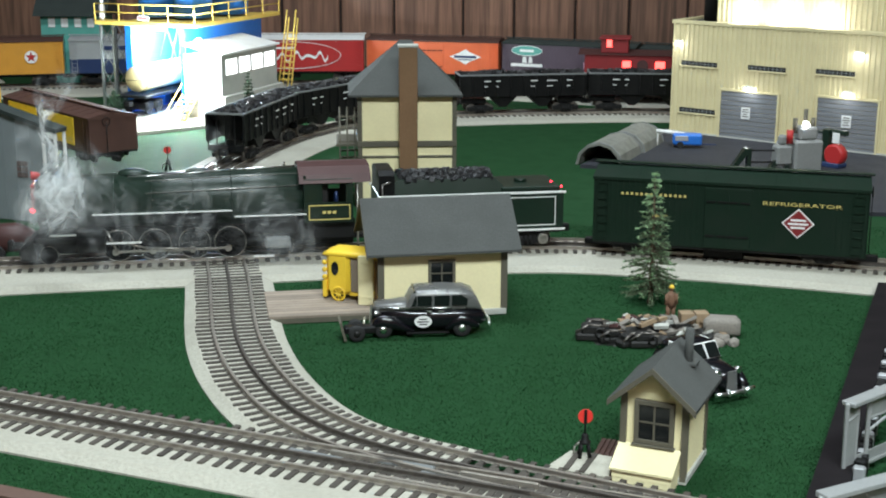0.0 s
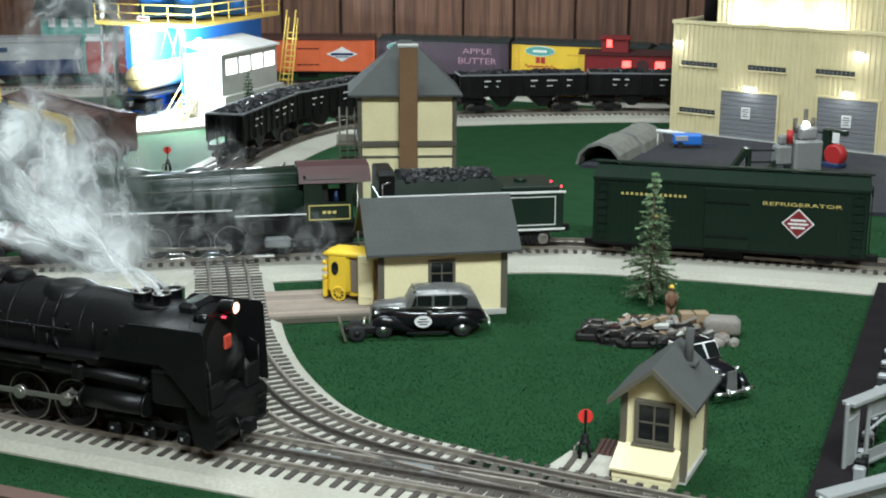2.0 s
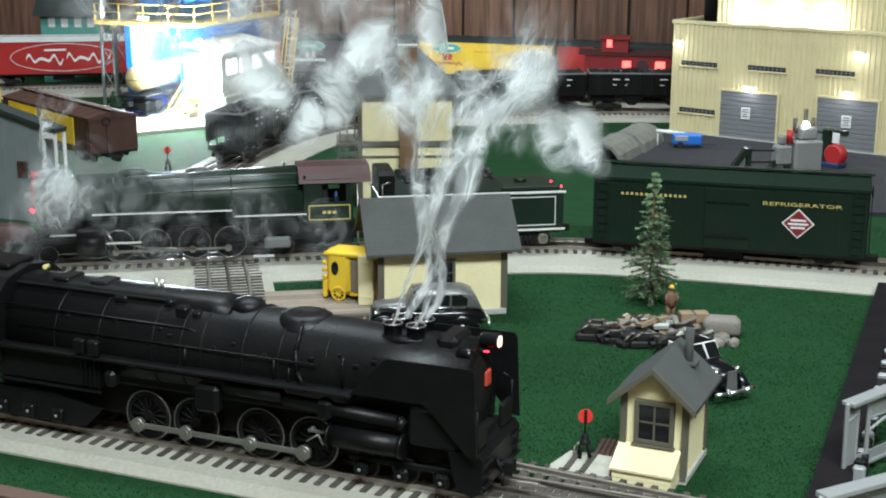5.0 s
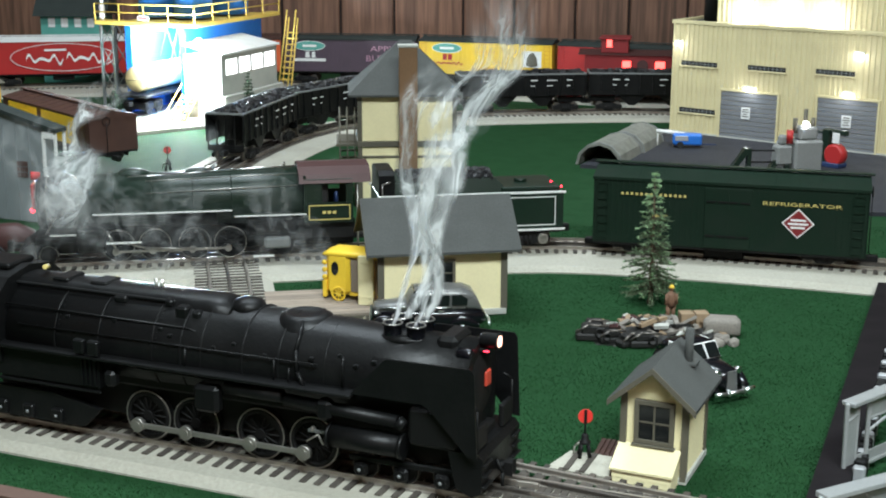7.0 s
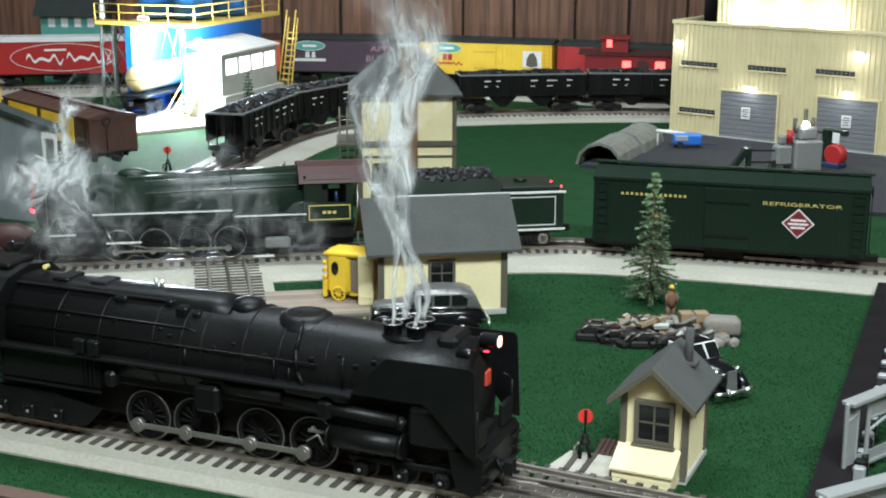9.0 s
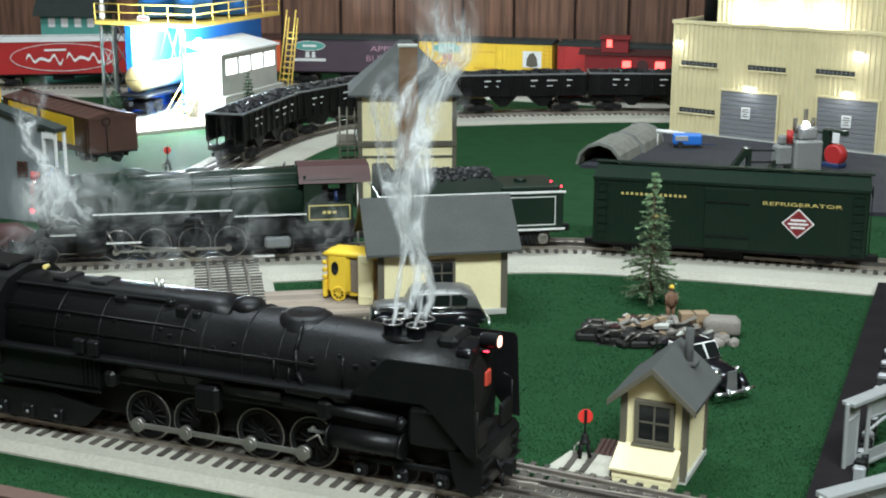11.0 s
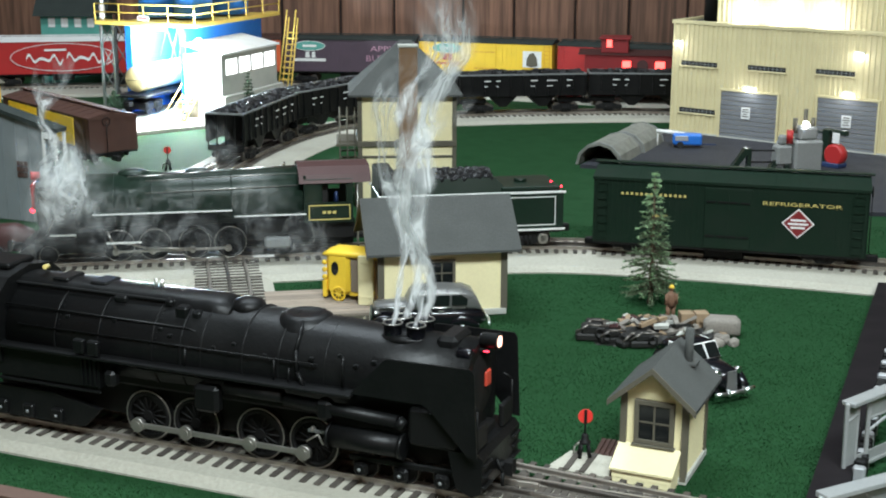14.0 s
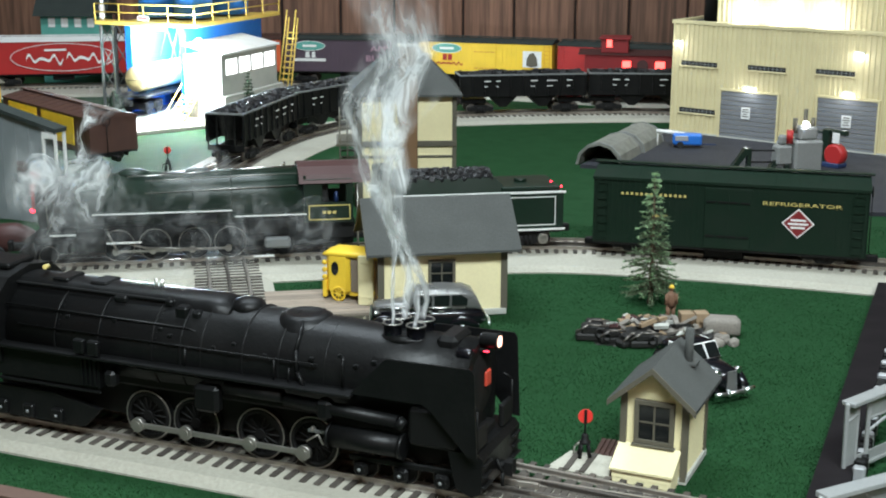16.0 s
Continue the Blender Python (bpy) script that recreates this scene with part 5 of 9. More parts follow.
def build_wall_train():
    g = "train along the wall"
    y = -0.0312
    s0 = back_s((627 - 784) / 2403 / 0.97)
    order = [("boxcar", "purple-brown reefer car with pale emblem and lettering", 0.0, 0.226, "purple", "darkroof"),
             ("boxcar", "yellow reefer car with white and teal emblem", 0.240, 0.230, "yellow", "darkroof"),
             ("boxcar", "deep red car of the wall train", 0.484, 0.230, "red", "darkroof"),
             ("boxcar", "orange boxcar with white diamond emblem", -0.240, 0.228, "orange", "brownred"),
             ("boxcar", "red boxcar with a white oval emblem and white roof", -0.492, 0.250, "red", "white"),
             ("boxcar", "silver and navy boxcar of the wall train", -0.748, 0.236, "silver", "silver"),
             ("boxcar", "amber boxcar with a red star emblem", -0.998, 0.236, "starorange", "brownred")]
    for k, (nm, label, ds, L, side, roof) in enumerate(order):
        c = box_car(nm, label, back_pose(s0 + ds), L, side, roof, 0.036, 0.0915, 0.030, 0.005, ribs=0 if side in ("red", "silver") else 30, door=side in ("yellow", "orange"), group=g, trim="starorange" if side == "yellow" else None)
        BACK_CARS.append((c, s0 + ds))
        if side == "purple":
            disc_mark(c, -0.070, 0.0800, y, 0.027, 0.0085, M["teal"], M["white"])
            poly_mark(c, [(-0.082, 0.0780), (-0.058, 0.0780), (-0.058, 0.0820), (-0.082, 0.0820)], y - 0.0007, M["white"])
            for x0, x1, z0, z1 in ((-0.078, -0.070, 0.060, 0.070), (-0.067, -0.060, 0.060, 0.070), (-0.098, -0.042, 0.0535, 0.0585)):
                poly_mark(c, [(x0, z0), (x1, z0), (x1 - 0.001, z1), (x0 + 0.001, z1)], y, M["paper"])
            pk = mat("dusty_pink_lettering", (0.45, 0.25, 0.33), 0.6)
            lettering("APPLE", 0.0130, pk, c, on_side(0.060, y, 0.0755), width=0.050)
            lettering("BUTTER", 0.0150, pk, c, on_side(0.060, y, 0.0590), width=0.066)
        elif side == "yellow":
            disc_mark(c, -0.066, 0.0800, y, 0.026, 0.0085, M["teal"], M["white"])
            poly_mark(c, [(-0.078, 0.0780), (-0.054, 0.0780), (-0.054, 0.0820), (-0.078, 0.0820)], y - 0.0007, M["white"])
            for x0, x1, z0, z1 in ((-0.073, -0.066, 0.060, 0.070), (-0.064, -0.057, 0.060, 0.070)):
                poly_mark(c, [(x0, z0), (x1, z0), (x1, z1), (x0, z1)], y, M["red"])
            squiggle(c, -0.092, -0.038, 0.0545, 0.0022, y, M["red"], 6, 0.0012)
            poly_mark(c, [(0.066, 0.052), (0.098, 0.052), (0.098, 0.079), (0.066, 0.079)], y, M["paper"], "poster")
            poly_mark(c, [(0.072, 0.055), (0.082, 0.0525), (0.092, 0.055), (0.090, 0.068), (0.084, 0.077), (0.077, 0.074), (0.073, 0.066)], y - 0.0005, M["trim"], "poster_figure")
        elif side == "orange":
            cx, cz = 0.058, 0.066
            poly_mark(c, [(cx - 0.027, cz), (cx - 0.010, cz - 0.007), (cx, cz - 0.013), (cx + 0.010, cz - 0.007), (cx + 0.027, cz), (cx + 0.010, cz + 0.007), (cx, cz + 0.013), (cx - 0.010, cz + 0.007)], y, M["white"])
            poly_mark(c, [(cx - 0.019, cz - 0.002), (cx + 0.019, cz - 0.002), (cx + 0.019, cz + 0.002), (cx - 0.019, cz + 0.002)], y - 0.0005, M["navy"], "lettering_bar")
            poly_mark(c, [(cx - 0.012, cz - 0.0055), (cx + 0.012, cz - 0.0055), (cx + 0.012, cz - 0.004), (cx - 0.012, cz - 0.004)], y - 0.0005, M["navy"], "lettering_bar")
        elif roof == "white":
            disc_mark(c, 0.0, 0.0640, y, 0.086, 0.0235, M["red"], M["white"], 48)
            squiggle(c, -0.060, 0.000, 0.0610, 0.0085, y - 0.0008, M["white"], 3, 0.0025)
            squiggle(c, 0.006, 0.064, 0.0625, 0.0085, y - 0.0008, M["white"], 3, 0.0025)
            poly_mark(c, [(-0.030, 0.0745), (0.006, 0.0750), (0.006, 0.0785), (-0.030, 0.0780)], y - 0.0008, M["white"], "lettering_bar")
        elif side == "silver":
            b = bmesh.new()
            box(b, (-L / 2 - 0.0005, -0.0308, 0.036), (L / 2 + 0.0005, 0.0308, 0.0600), 0.0003)
            part("navy_band", b, M["navy"], c, "navy lower half")
            poly_mark(c, [(-0.06, 0.075), (0.0, 0.075), (0.0, 0.082), (-0.06, 0.082)], y, M["navy"], "lettering_bar")
        elif side == "starorange":
            disc_mark(c, 0.066, 0.065, y, 0.0105, 0.0105, M["white"])
            pts = [(0.066 + (0.0095 if k % 2 == 0 else 0.0038) * math.sin(6.28319 * k / 10), 0.065 + (0.0095 if k % 2 == 0 else 0.0038) * math.cos(6.28319 * k / 10)) for k in range(10)]
            poly_mark(c, pts, y - 0.0005, M["red"])
        if side == "red" and roof != "white":
            poly_mark(c, [(-0.012, 0.077), (0.030, 0.077), (0.030, 0.086), (-0.012, 0.086)], y, M["paper"], "lettering_bar")


def hopper(m, label, L=0.19, z1=0.082, group="loaded hoppers", seed=1, hw=0.029):
    c = thing("hopper_car", label, "freight car", m, group)
    z0 = 0.040
    b = bmesh.new()
    for sg in (-1, 1):
        box(b, (-L / 2, sg * hw - 0.0008, z0), (L / 2, sg * hw + 0.0008, z1), 0.0002)
    prism(b, [(-L / 2, -hw, z1), (-L / 2 + 0.002, -hw, z1), (-L / 2 + 0.045, -hw, z0), (-L / 2 + 0.040, -hw, z0)], (0, 2 * hw, 0))
    prism(b, [(L / 2, -hw, z1), (L / 2 - 0.002, -hw, z1), (L / 2 - 0.045, -hw, z0), (L / 2 - 0.040, -hw, z0)], (0, 2 * hw, 0))
    for sx in (-1, 1):
        prism(b, [(sx * 0.055, -hw + 0.004, z0 + 0.004), (sx * 0.035, -hw + 0.004, 0.024), (sx * 0.025, -hw + 0.004, 0.024), (sx * 0.004, -hw + 0.004, z0 + 0.004)], (0, 2 * hw - 0.008, 0))
    part("body", b, M["black"], c)
    b = bmesh.new()
    box(b, (-0.0009, -0.0012, z0), (0.0009, 0.0012, z1 - 0.001))
    me = mesh_of("rib", b)
    me.materials.append(M["black"])
    for k in range(11):
        for sg in (-1, 1):
            rb = new("rib", me)
            rb.parent = c
            rb.location = (-L / 2 + L * k / 10, sg * (hw + 0.0014), 0)
    b = bmesh.new()
    for sg in (-1, 1):
        box(b, (-L / 2 - 0.001, sg * (hw + 0.001) - 0.0012, z1 - 0.001), (L / 2 + 0.001, sg * (hw + 0.001) + 0.0012, z1 + 0.0012))
        box(b, (sg * L / 2 - 0.0012, -hw, z1 - 0.001), (sg * L / 2 + 0.0012, hw, z1 + 0.0012))
    part("top_rim", b, M["greymetal"], c, "worn grey top rim")
    for sx in (-1, 1):
        b = bmesh.new()
        for y in (-hw, -hw / 2, 0, hw / 2, hw):
            box(b, (sx * (L / 2 - 0.001) - 0.0008, y - 0.0008, 0.030), (sx * (L / 2 - 0.001) + 0.0008, y + 0.0008, z1))
        box(b, (sx * (L / 2 - 0.001) - 0.001, -hw, 0.0290), (sx * (L / 2 - 0.001) + 0.001, hw, 0.036))
        box(b, (sx * (L / 2 + 0.006) - 0.007, -0.003, 0.025), (sx * (L / 2 + 0.006) + 0.007, 0.003, 0.031), 0.0008)
        box(b, (sx * (L / 2 - 0.02) - 0.02, -0.012, 0.029), (sx * (L / 2 - 0.02) + 0.02, 0.012, 0.036))
        part("end_frame", b, M["black"], c)
    rnd = random.Random(seed)
    b = bmesh.new()
    for k in range(500):
        x, y = rnd.uniform(-L / 2 + 0.003, L / 2 - 0.003), rnd.uniform(-hw + 0.002, hw - 0.002)
        s = rnd.uniform(0.0012, 0.0026)
        zz = z1 - 0.003 + 0.006 * (1 - (y / hw) ** 2) * (0.5 + 0.5 * abs(math.sin(x * 42)))
        box(b, (-s, -s, -s), (s, s, s), 0, Matrix.Translation((x, y, zz)) @ Euler((rnd.random() * 3, rnd.random() * 3, rnd.random() * 3)).to_matrix().to_4x4())
    tagged(part("coal_load", b, M["coal"], c, "heaped black coal"), kind="stuff")
    b = bmesh.new()
    for k, w in ((-0.06, 0.014), (-0.042, 0.009), (0.01, 0.016), (0.035, 0.022), (0.065, 0.012)):
        for sg in (-1, 1):
            box(b, (k, sg * (hw + 0.0028) - 0.0002, 0.0625), (k + w * 0.7, sg * (hw + 0.0028) + 0.0002, 0.0641))
            box(b, (k, sg * (hw + 0.0028) - 0.0002, 0.0545), (k + w * 0.4, sg * (hw + 0.0028) + 0.0002, 0.0558))
    part("lettering_bar", b, M["paper"], c)
    for sx in (-1, 1):
        small_truck(c, sx * (L / 2 - 0.030), min(0.024, hw - 0.001))
    return c


LOOP_LINE = spline(LOOP, 0.004)


def loop_pose(x):
    k = min(range(len(LOOP_LINE)), key=lambda i: abs(LOOP_LINE[i][0].x - x))
    q = LOOP_LINE[k][0]
    d = LOOP_LINE[min(k + 12, len(LOOP_LINE) - 1)][0] - LOOP_LINE[max(k - 12, 0)][0]
    return Matrix.Translation((q.x, q.y, 0)) @ Matrix.Rotation(math.atan2(d.y, d.x), 4, "Z")


build_black_loco()
build_green_loco()
build_reefer()
build_wall_train()
for hx, sd in ((-0.241, 1), (-0.168, 2), (0.115, 3), (0.315, 4)):
    hopper(loop_pose(hx) @ pose(0.004 if hx < 0 else 0, -0.002 if hx < 0 else 0, 0), "black hopper car heaped with coal on the rear loop", z1=0.074 if hx < 0 else 0.072, seed=sd, hw=0.0225)


# ---------------- buildings ----------------


def siding(b, x0, x1, z0, z1, y, pitch=0.0022, holes=(), parent=None):
    """Lapped boards on a wall that faces -y, leaving out openings (xa, xb, za, zb)."""
    z = z0
    while z < z1 - 1e-5:
        zt = min(z + pitch, z1)
        spans = [(x0, x1)]
        for xa, xb, za, zb in holes:
            if zt > za + 1e-5 and z < zb - 1e-5:
                spans = [s for p, q in spans for s in ((p, min(q, xa)), (max(p, xb), q)) if s[1] - s[0] > 1e-4]
        for p, q in spans:
            bb = bmesh.new() if parent else b
            prism(bb, [(p, y, z), (p, y - 0.00045, z), (p, y - 0.0001, zt), (p, y, zt)], (q - p, 0, 0))
            if parent:
                part("board", bb, M["cream"], parent)
        z += pitch


def window(parent, x0, x1, z0, z1, y, bars=(1, 1), frame_mat="trim", w=0.0022):
    win = new("window")
    win.parent = parent
    win.empty_display_size = 0.005
    b = bmesh.new()
    for lo, hi in (((x0, z0), (x1, z0 + w)), ((x0, z1 - w), (x1, z1)), ((x0, z0 + w), (x0 + w, z1 - w)), ((x1 - w, z0 + w), (x1, z1 - w))):
        box(b, (lo[0], y - 0.0018, lo[1]), (hi[0], y + 0.001, hi[1]), 0.0002)
    part("frame", b, M[frame_mat], win)
    b = bmesh.new()
    for k in range(bars[0]):
        x = x0 + (x1 - x0) * (k + 1) / (bars[0] + 1)
        box(b, (x - 0.0005, y - 0.0011, z0 + w), (x + 0.0005, y + 0.0003, z1 - w))
    for k in range(bars[1]):
        z = z0 + (z1 - z0) * (k + 1) / (bars[1] + 1)
        box(b, (x0 + w, y - 0.0009, z - 0.0005), (x1 - w, y + 0.0003, z + 0.0005))
    if bars[0] + bars[1]:
        part("glazing_bar", b, M[frame_mat], win)
    else:
        b.free()
    b = bmesh.new()
    box(b, (x0 + w, y - 0.0004, z0 + w), (x1 - w, y + 0.0003, z1 - w))
    part("pane", b, M["windowdark"], win)
    b = bmesh.new()
    box(b, (x0 - 0.001, y - 0.0030, z0 - 0.0012), (x1 + 0.001, y + 0.0005, z0), 0.0002)
    part("sill", b, M[frame_mat], win)
    return win


def build_station():
    st = thing("station_house", "small cream clapboard freight house with a dark grey roof", "building", pose(-0.0485, 1.0228, 0, 0, 0, 10))
    W, D, h, rz = 0.0985, 0.070, 0.0515, 0.0895
    b = bmesh.new()
    box(b, (-0.002, -0.002, 0), (W + 0.002, D + 0.002, 0.0052), 0.0006)
    part("foundation", b, M["concrete"], st)
    b = bmesh.new()
    prism(b, [(0, 0, 0.005), (0, D, 0.005), (0, D, h), (0, D / 2, rz - 0.003), (0, 0, h)], (W, 0, 0))
    hole = (0.0375, 0.0590, 0.0250, 0.0470)
    wl = part("wall", b, M["cream"], st)
    siding(None, 0.003, W - 0.003, 0.0052, h, 0.0, holes=(hole,), parent=wl)
    for x in (0, W):
        for y in (0, D):
            b = bmesh.new()
            box(b, (x - 0.0025, y - 0.0014, 0.005), (x + 0.0025, y + 0.0014, h))
            part("corner_board", b, M["trim"], st)
    window(st, *hole, -0.0006)
    for sg, nm in ((0, "roof"), (1, "roof")):
        b = bmesh.new()
        e = -0.010 if sg == 0 else D + 0.010
        ez = 0.0545 - 0.0085 + 0.0075
        prism(b, [(-0.012, e, ez - 0.0005), (-0.012, D / 2, rz - 0.0012), (-0.012, D / 2, rz + 0.001), (-0.012, e, ez + 0.0015)], (W + 0.024, 0, 0))
        part(nm, b, M["roof"], st)
    b = bmesh.new()
    for x in (-0.0122, W + 0.0108):
        prism(b, [(x, -0.0102, 0.0515), (x, D / 2, 0.0868), (x, D / 2, 0.0895), (x, -0.0102, 0.0542)], (0.0014, 0, 0))
        prism(b, [(x, D + 0.0102, 0.0515), (x, D / 2, 0.0868), (x, D / 2, 0.0895), (x, D + 0.0102, 0.0542)], (0.0014, 0, 0))
    part("barge_board", b, M["trim"], st)
    # freight door on the platform end
    b = bmesh.new()
    box(b, (-0.0022, 0.020, 0.006), (-0.0004, 0.050, 0.042), 0.0004)
    part("door", b, M["brickbrown"], st)
    pf = thing("platform", "low weathered plank platform beside the freight house", "platform", pose(-0.0485, 1.0228, 0, 0, 0, 10))
    for k in range(11):
        b = bmesh.new()
        y = 0.001 + k * 0.0066
        box(b, (-0.088, y, 0.0005), (-0.0025, y + 0.0061, 0.0062), 0.0005)
        part("plank", b, M["plank"], pf)
    b = bmesh.new()
    box(b, (-0.086, 0.0008, 0.0), (-0.004, 0.0725, 0.004))
    part("beam", b, M["trim"], pf)


def build_tower():
    tw = thing("switch_tower", "two-storey cream switch tower with hipped grey roof and brown chimney", "building", pose(-0.0875, 1.42, 0, 0, 0, 4))
    W, D, h = 0.0990, 0.085, 0.126
    b = bmesh.new()
    box(b, (0, 0, 0), (W, D, h))
    wl = part("wall", b, M["cream"], tw)
    siding(None, 0.002, W - 0.002, 0.002, 0.060, 0.0, parent=wl)
    siding(None, 0.002, W - 0.002, 0.0745, h - 0.001, 0.0, parent=wl)
    for lo, hi in (((-0.004, -0.0025, 0.0675), (W + 0.003, D + 0.002, 0.0735)), ((-0.001, -0.0016, 0.0555), (W + 0.001, D + 0.001, 0.0580))):
        b = bmesh.new()
        box(b, lo, hi, 0.0005)
        part("band", b, M["trim"], tw)
    for x in (-0.0004, W + 0.0004):
        for y in (-0.0004, D + 0.0004):
            b = bmesh.new()
            box(b, (x - 0.0022, y - 0.0014, 0), (x + 0.0022, y + 0.0014, h))
            part("corner_board", b, M["trim"], tw)
    b = bmesh.new()
    o = 0.0085
    z0, z1 = 0.1235, 0.176
    a = [b.verts.new(p) for p in ((-o - 0.004, -o, z0), (W + o, -o, z0), (W + o, D + o, z0), (-o - 0.004, D + o, z0))]
    t = [b.verts.new(p) for p in ((W / 2 - 0.006, D / 2, z1), (W / 2 + 0.006, D / 2, z1))]
    for f in ((a[0], a[1], t[1], t[0]), (a[1], a[2], t[1]), (a[2], a[3], t[0], t[1]), (a[3], a[0], t[0])):
        b.faces.new(f)
    lo2 = [b.verts.new(v.co - Vector((0, 0, 0.0022))) for v in a]
    for i in range(4):
        b.faces.new((a[i], a[(i + 1) % 4], lo2[(i + 1) % 4], lo2[i]))
    b.faces.new(lo2[::-1])
    part("roof", b, M["roof"], tw)
    ch = new("chimney")
    ch.parent = tw
    b = bmesh.new()
    box(b, (0.0405, -0.0115, 0), (0.0598, -0.0005, 0.1735), 0.0006)
    part("shaft", b, M["brickbrown"], ch)
    b = bmesh.new()
    box(b, (0.0395, -0.0125, 0.1730), (0.0608, 0.0005, 0.1760), 0.0006)
    part("cap", b, M["concrete"], ch, "pale stone chimney cap")
    # outside stair and landing on the west side
    for k in range(9):
        b = bmesh.new()
        box(b, (-0.022, 0.02 + k * 0.006, 0.012 + k * 0.0068), (-0.003, 0.027 + k * 0.006, 0.0135 + k * 0.0068))
        part("tread", b, M["trim"], tw)
    for x in (-0.022, -0.014, -0.006):
        b = bmesh.new()
        cyl(b, (x, 0.014, 0.0), (x, 0.014, 0.108), 0.0009, n=6)
        part("post", b, M["trim"], tw)
    for z in (0.070, 0.084, 0.097):
        b = bmesh.new()
        box(b, (-0.024, 0.0135, z), (-0.002, 0.0150, z + 0.0016))
        part("rail", b, M["trim"], tw)
    b = bmesh.new()
    box(b, (-0.026, 0.012, 0.066), (-0.001, 0.075, 0.069), 0.0004)
    part("landing", b, M["trim"], tw)


def build_shanty():
    sh = thing("crossing_shanty", "tiny cream clapboard shanty with grey gable roof beside the track", "building", pose(0.1358, 0.7109, 0, 0, 0, -24))
    W, D, h, rz = 0.0355, 0.046, 0.0503, 0.0655
    b = bmesh.new()
    prism(b, [(-W, 0, 0.004), (0, 0, 0.004), (0, 0, h), (-W / 2, 0, rz), (-W, 0, h)], (0, D, 0))
    hole = (-0.0290, -0.0060, 0.0215, 0.0475)
    wl = part("wall", b, M["cream"], sh)
    siding(None, -W + 0.0022, -0.0022, 0.004, h, 0.0, 0.0026, holes=(hole,), parent=wl)
    z = h
    while z < rz - 0.003:
        t = (z - h + 0.0026) / (rz - h)
        b = bmesh.new()
        prism(b, [(-W + W / 2 * t, 0, z), (-W + W / 2 * t, -0.0007, z), (-W + W / 2 * t, -0.0001, z + 0.0024), (-W + W / 2 * t, 0, z + 0.0024)], (W * (1 - t), 0, 0))
        part("board", b, M["cream"], wl)
        z += 0.0026
    # boards of the long side
    z = 0.004
    while z < h - 0.001:
        b = bmesh.new()
        prism(b, [(0, 0.003, z), (0.0007, 0.003, z), (0.0001, 0.003, z + 0.0026), (0, 0.003, z + 0.0026)], (0, D - 0.005, 0))
        part("board", b, M["cream"], wl)
        z += 0.0026
    for x, y in ((0, 0), (-W, 0), (0, D), (-W, D)):
        b = bmesh.new()
        box(b, (x - 0.0018, y - 0.0016, 0.002), (x + 0.0018, y + 0.0016, h))
        part("corner_board", b, M["trim"], sh)
    b = bmesh.new()
    box(b, (-W - 0.0015, -0.0015, 0), (0.0022, D + 0.002, 0.0042), 0.0005)
    part("foundation", b, M["concrete"], sh)
    window(sh, *hole, -0.0008, w=0.0026)
    for sg in (-1, 1):
        b = bmesh.new()
        xe = -W / 2 + sg * (W / 2 + 0.0076)
        ze = h - 0.0076 * (rz - h) / (W / 2)
        prism(b, [(xe, -0.009, ze + 0.002), (-W / 2, -0.009, rz + 0.002), (-W / 2, -0.009, rz + 0.0042), (xe, -0.009, ze + 0.0042)], (0, D + 0.016, 0))
        part("roof", b, M["roof"], sh)
        b = bmesh.new()
        prism(b, [(xe, -0.0100, ze + 0.0005), (-W / 2, -0.0100, rz + 0.0005), (-W / 2, -0.0100, rz + 0.0042), (xe, -0.0100, ze + 0.0042)], (0, 0.0012, 0))
        part("barge_board", b, M["trim"], sh)
    b = bmesh.new()
    cyl(b, (-0.0085, 0.036, 0.055), (-0.0085, 0.036, 0.081), 0.0026, n=12)
    part("stove_pipe", b, M["roof"], sh)
    b = bmesh.new()
    box(b, (-0.014, 0.031, 0.0595), (-0.003, 0.041, 0.0615), 0.0004, None)
    part("flashing", b, M["roof"], sh)
    # sloping lean-to bin before the window
    bn = new("coal_bin")
    bn.parent = sh
    b = bmesh.new()
    prism(b, [(-W - 0.001, -0.0010, 0), (-W - 0.001, -0.0175, 0), (-W - 0.001, -0.0175, 0.0105), (-W - 0.001, -0.0010, 0.0190)], (W - 0.0015, 0, 0))
    siding(b, -W - 0.001, -0.0025, 0.0005, 0.0105, -0.0175, 0.0026)
    part("bin", b, M["cream"], bn)
    b = bmesh.new()
    prism(b, [(-W - 0.0022, -0.0010, 0.0192), (-W - 0.0022, -0.0190, 0.0100), (-W - 0.0022, -0.0190, 0.0113), (-W - 0.0022, -0.0010, 0.0205)], (W + 0.0008, 0, 0))
    part("bin_lid", b, M["cream"], bn)
    dk = thing("boardwalk", "dark brown plank walk beside the shanty", "walkway", pose(0.0955, 0.748, 0, 0, 0, -18))
    for k in range(7):
        b = bmesh.new()
        box(b, (-0.006 + k * 0.0031, -0.031, 0.0002), (-0.0032 + k * 0.0031, 0.024, 0.003), 0.0003)
        part("plank", b, M["brownred"], dk)


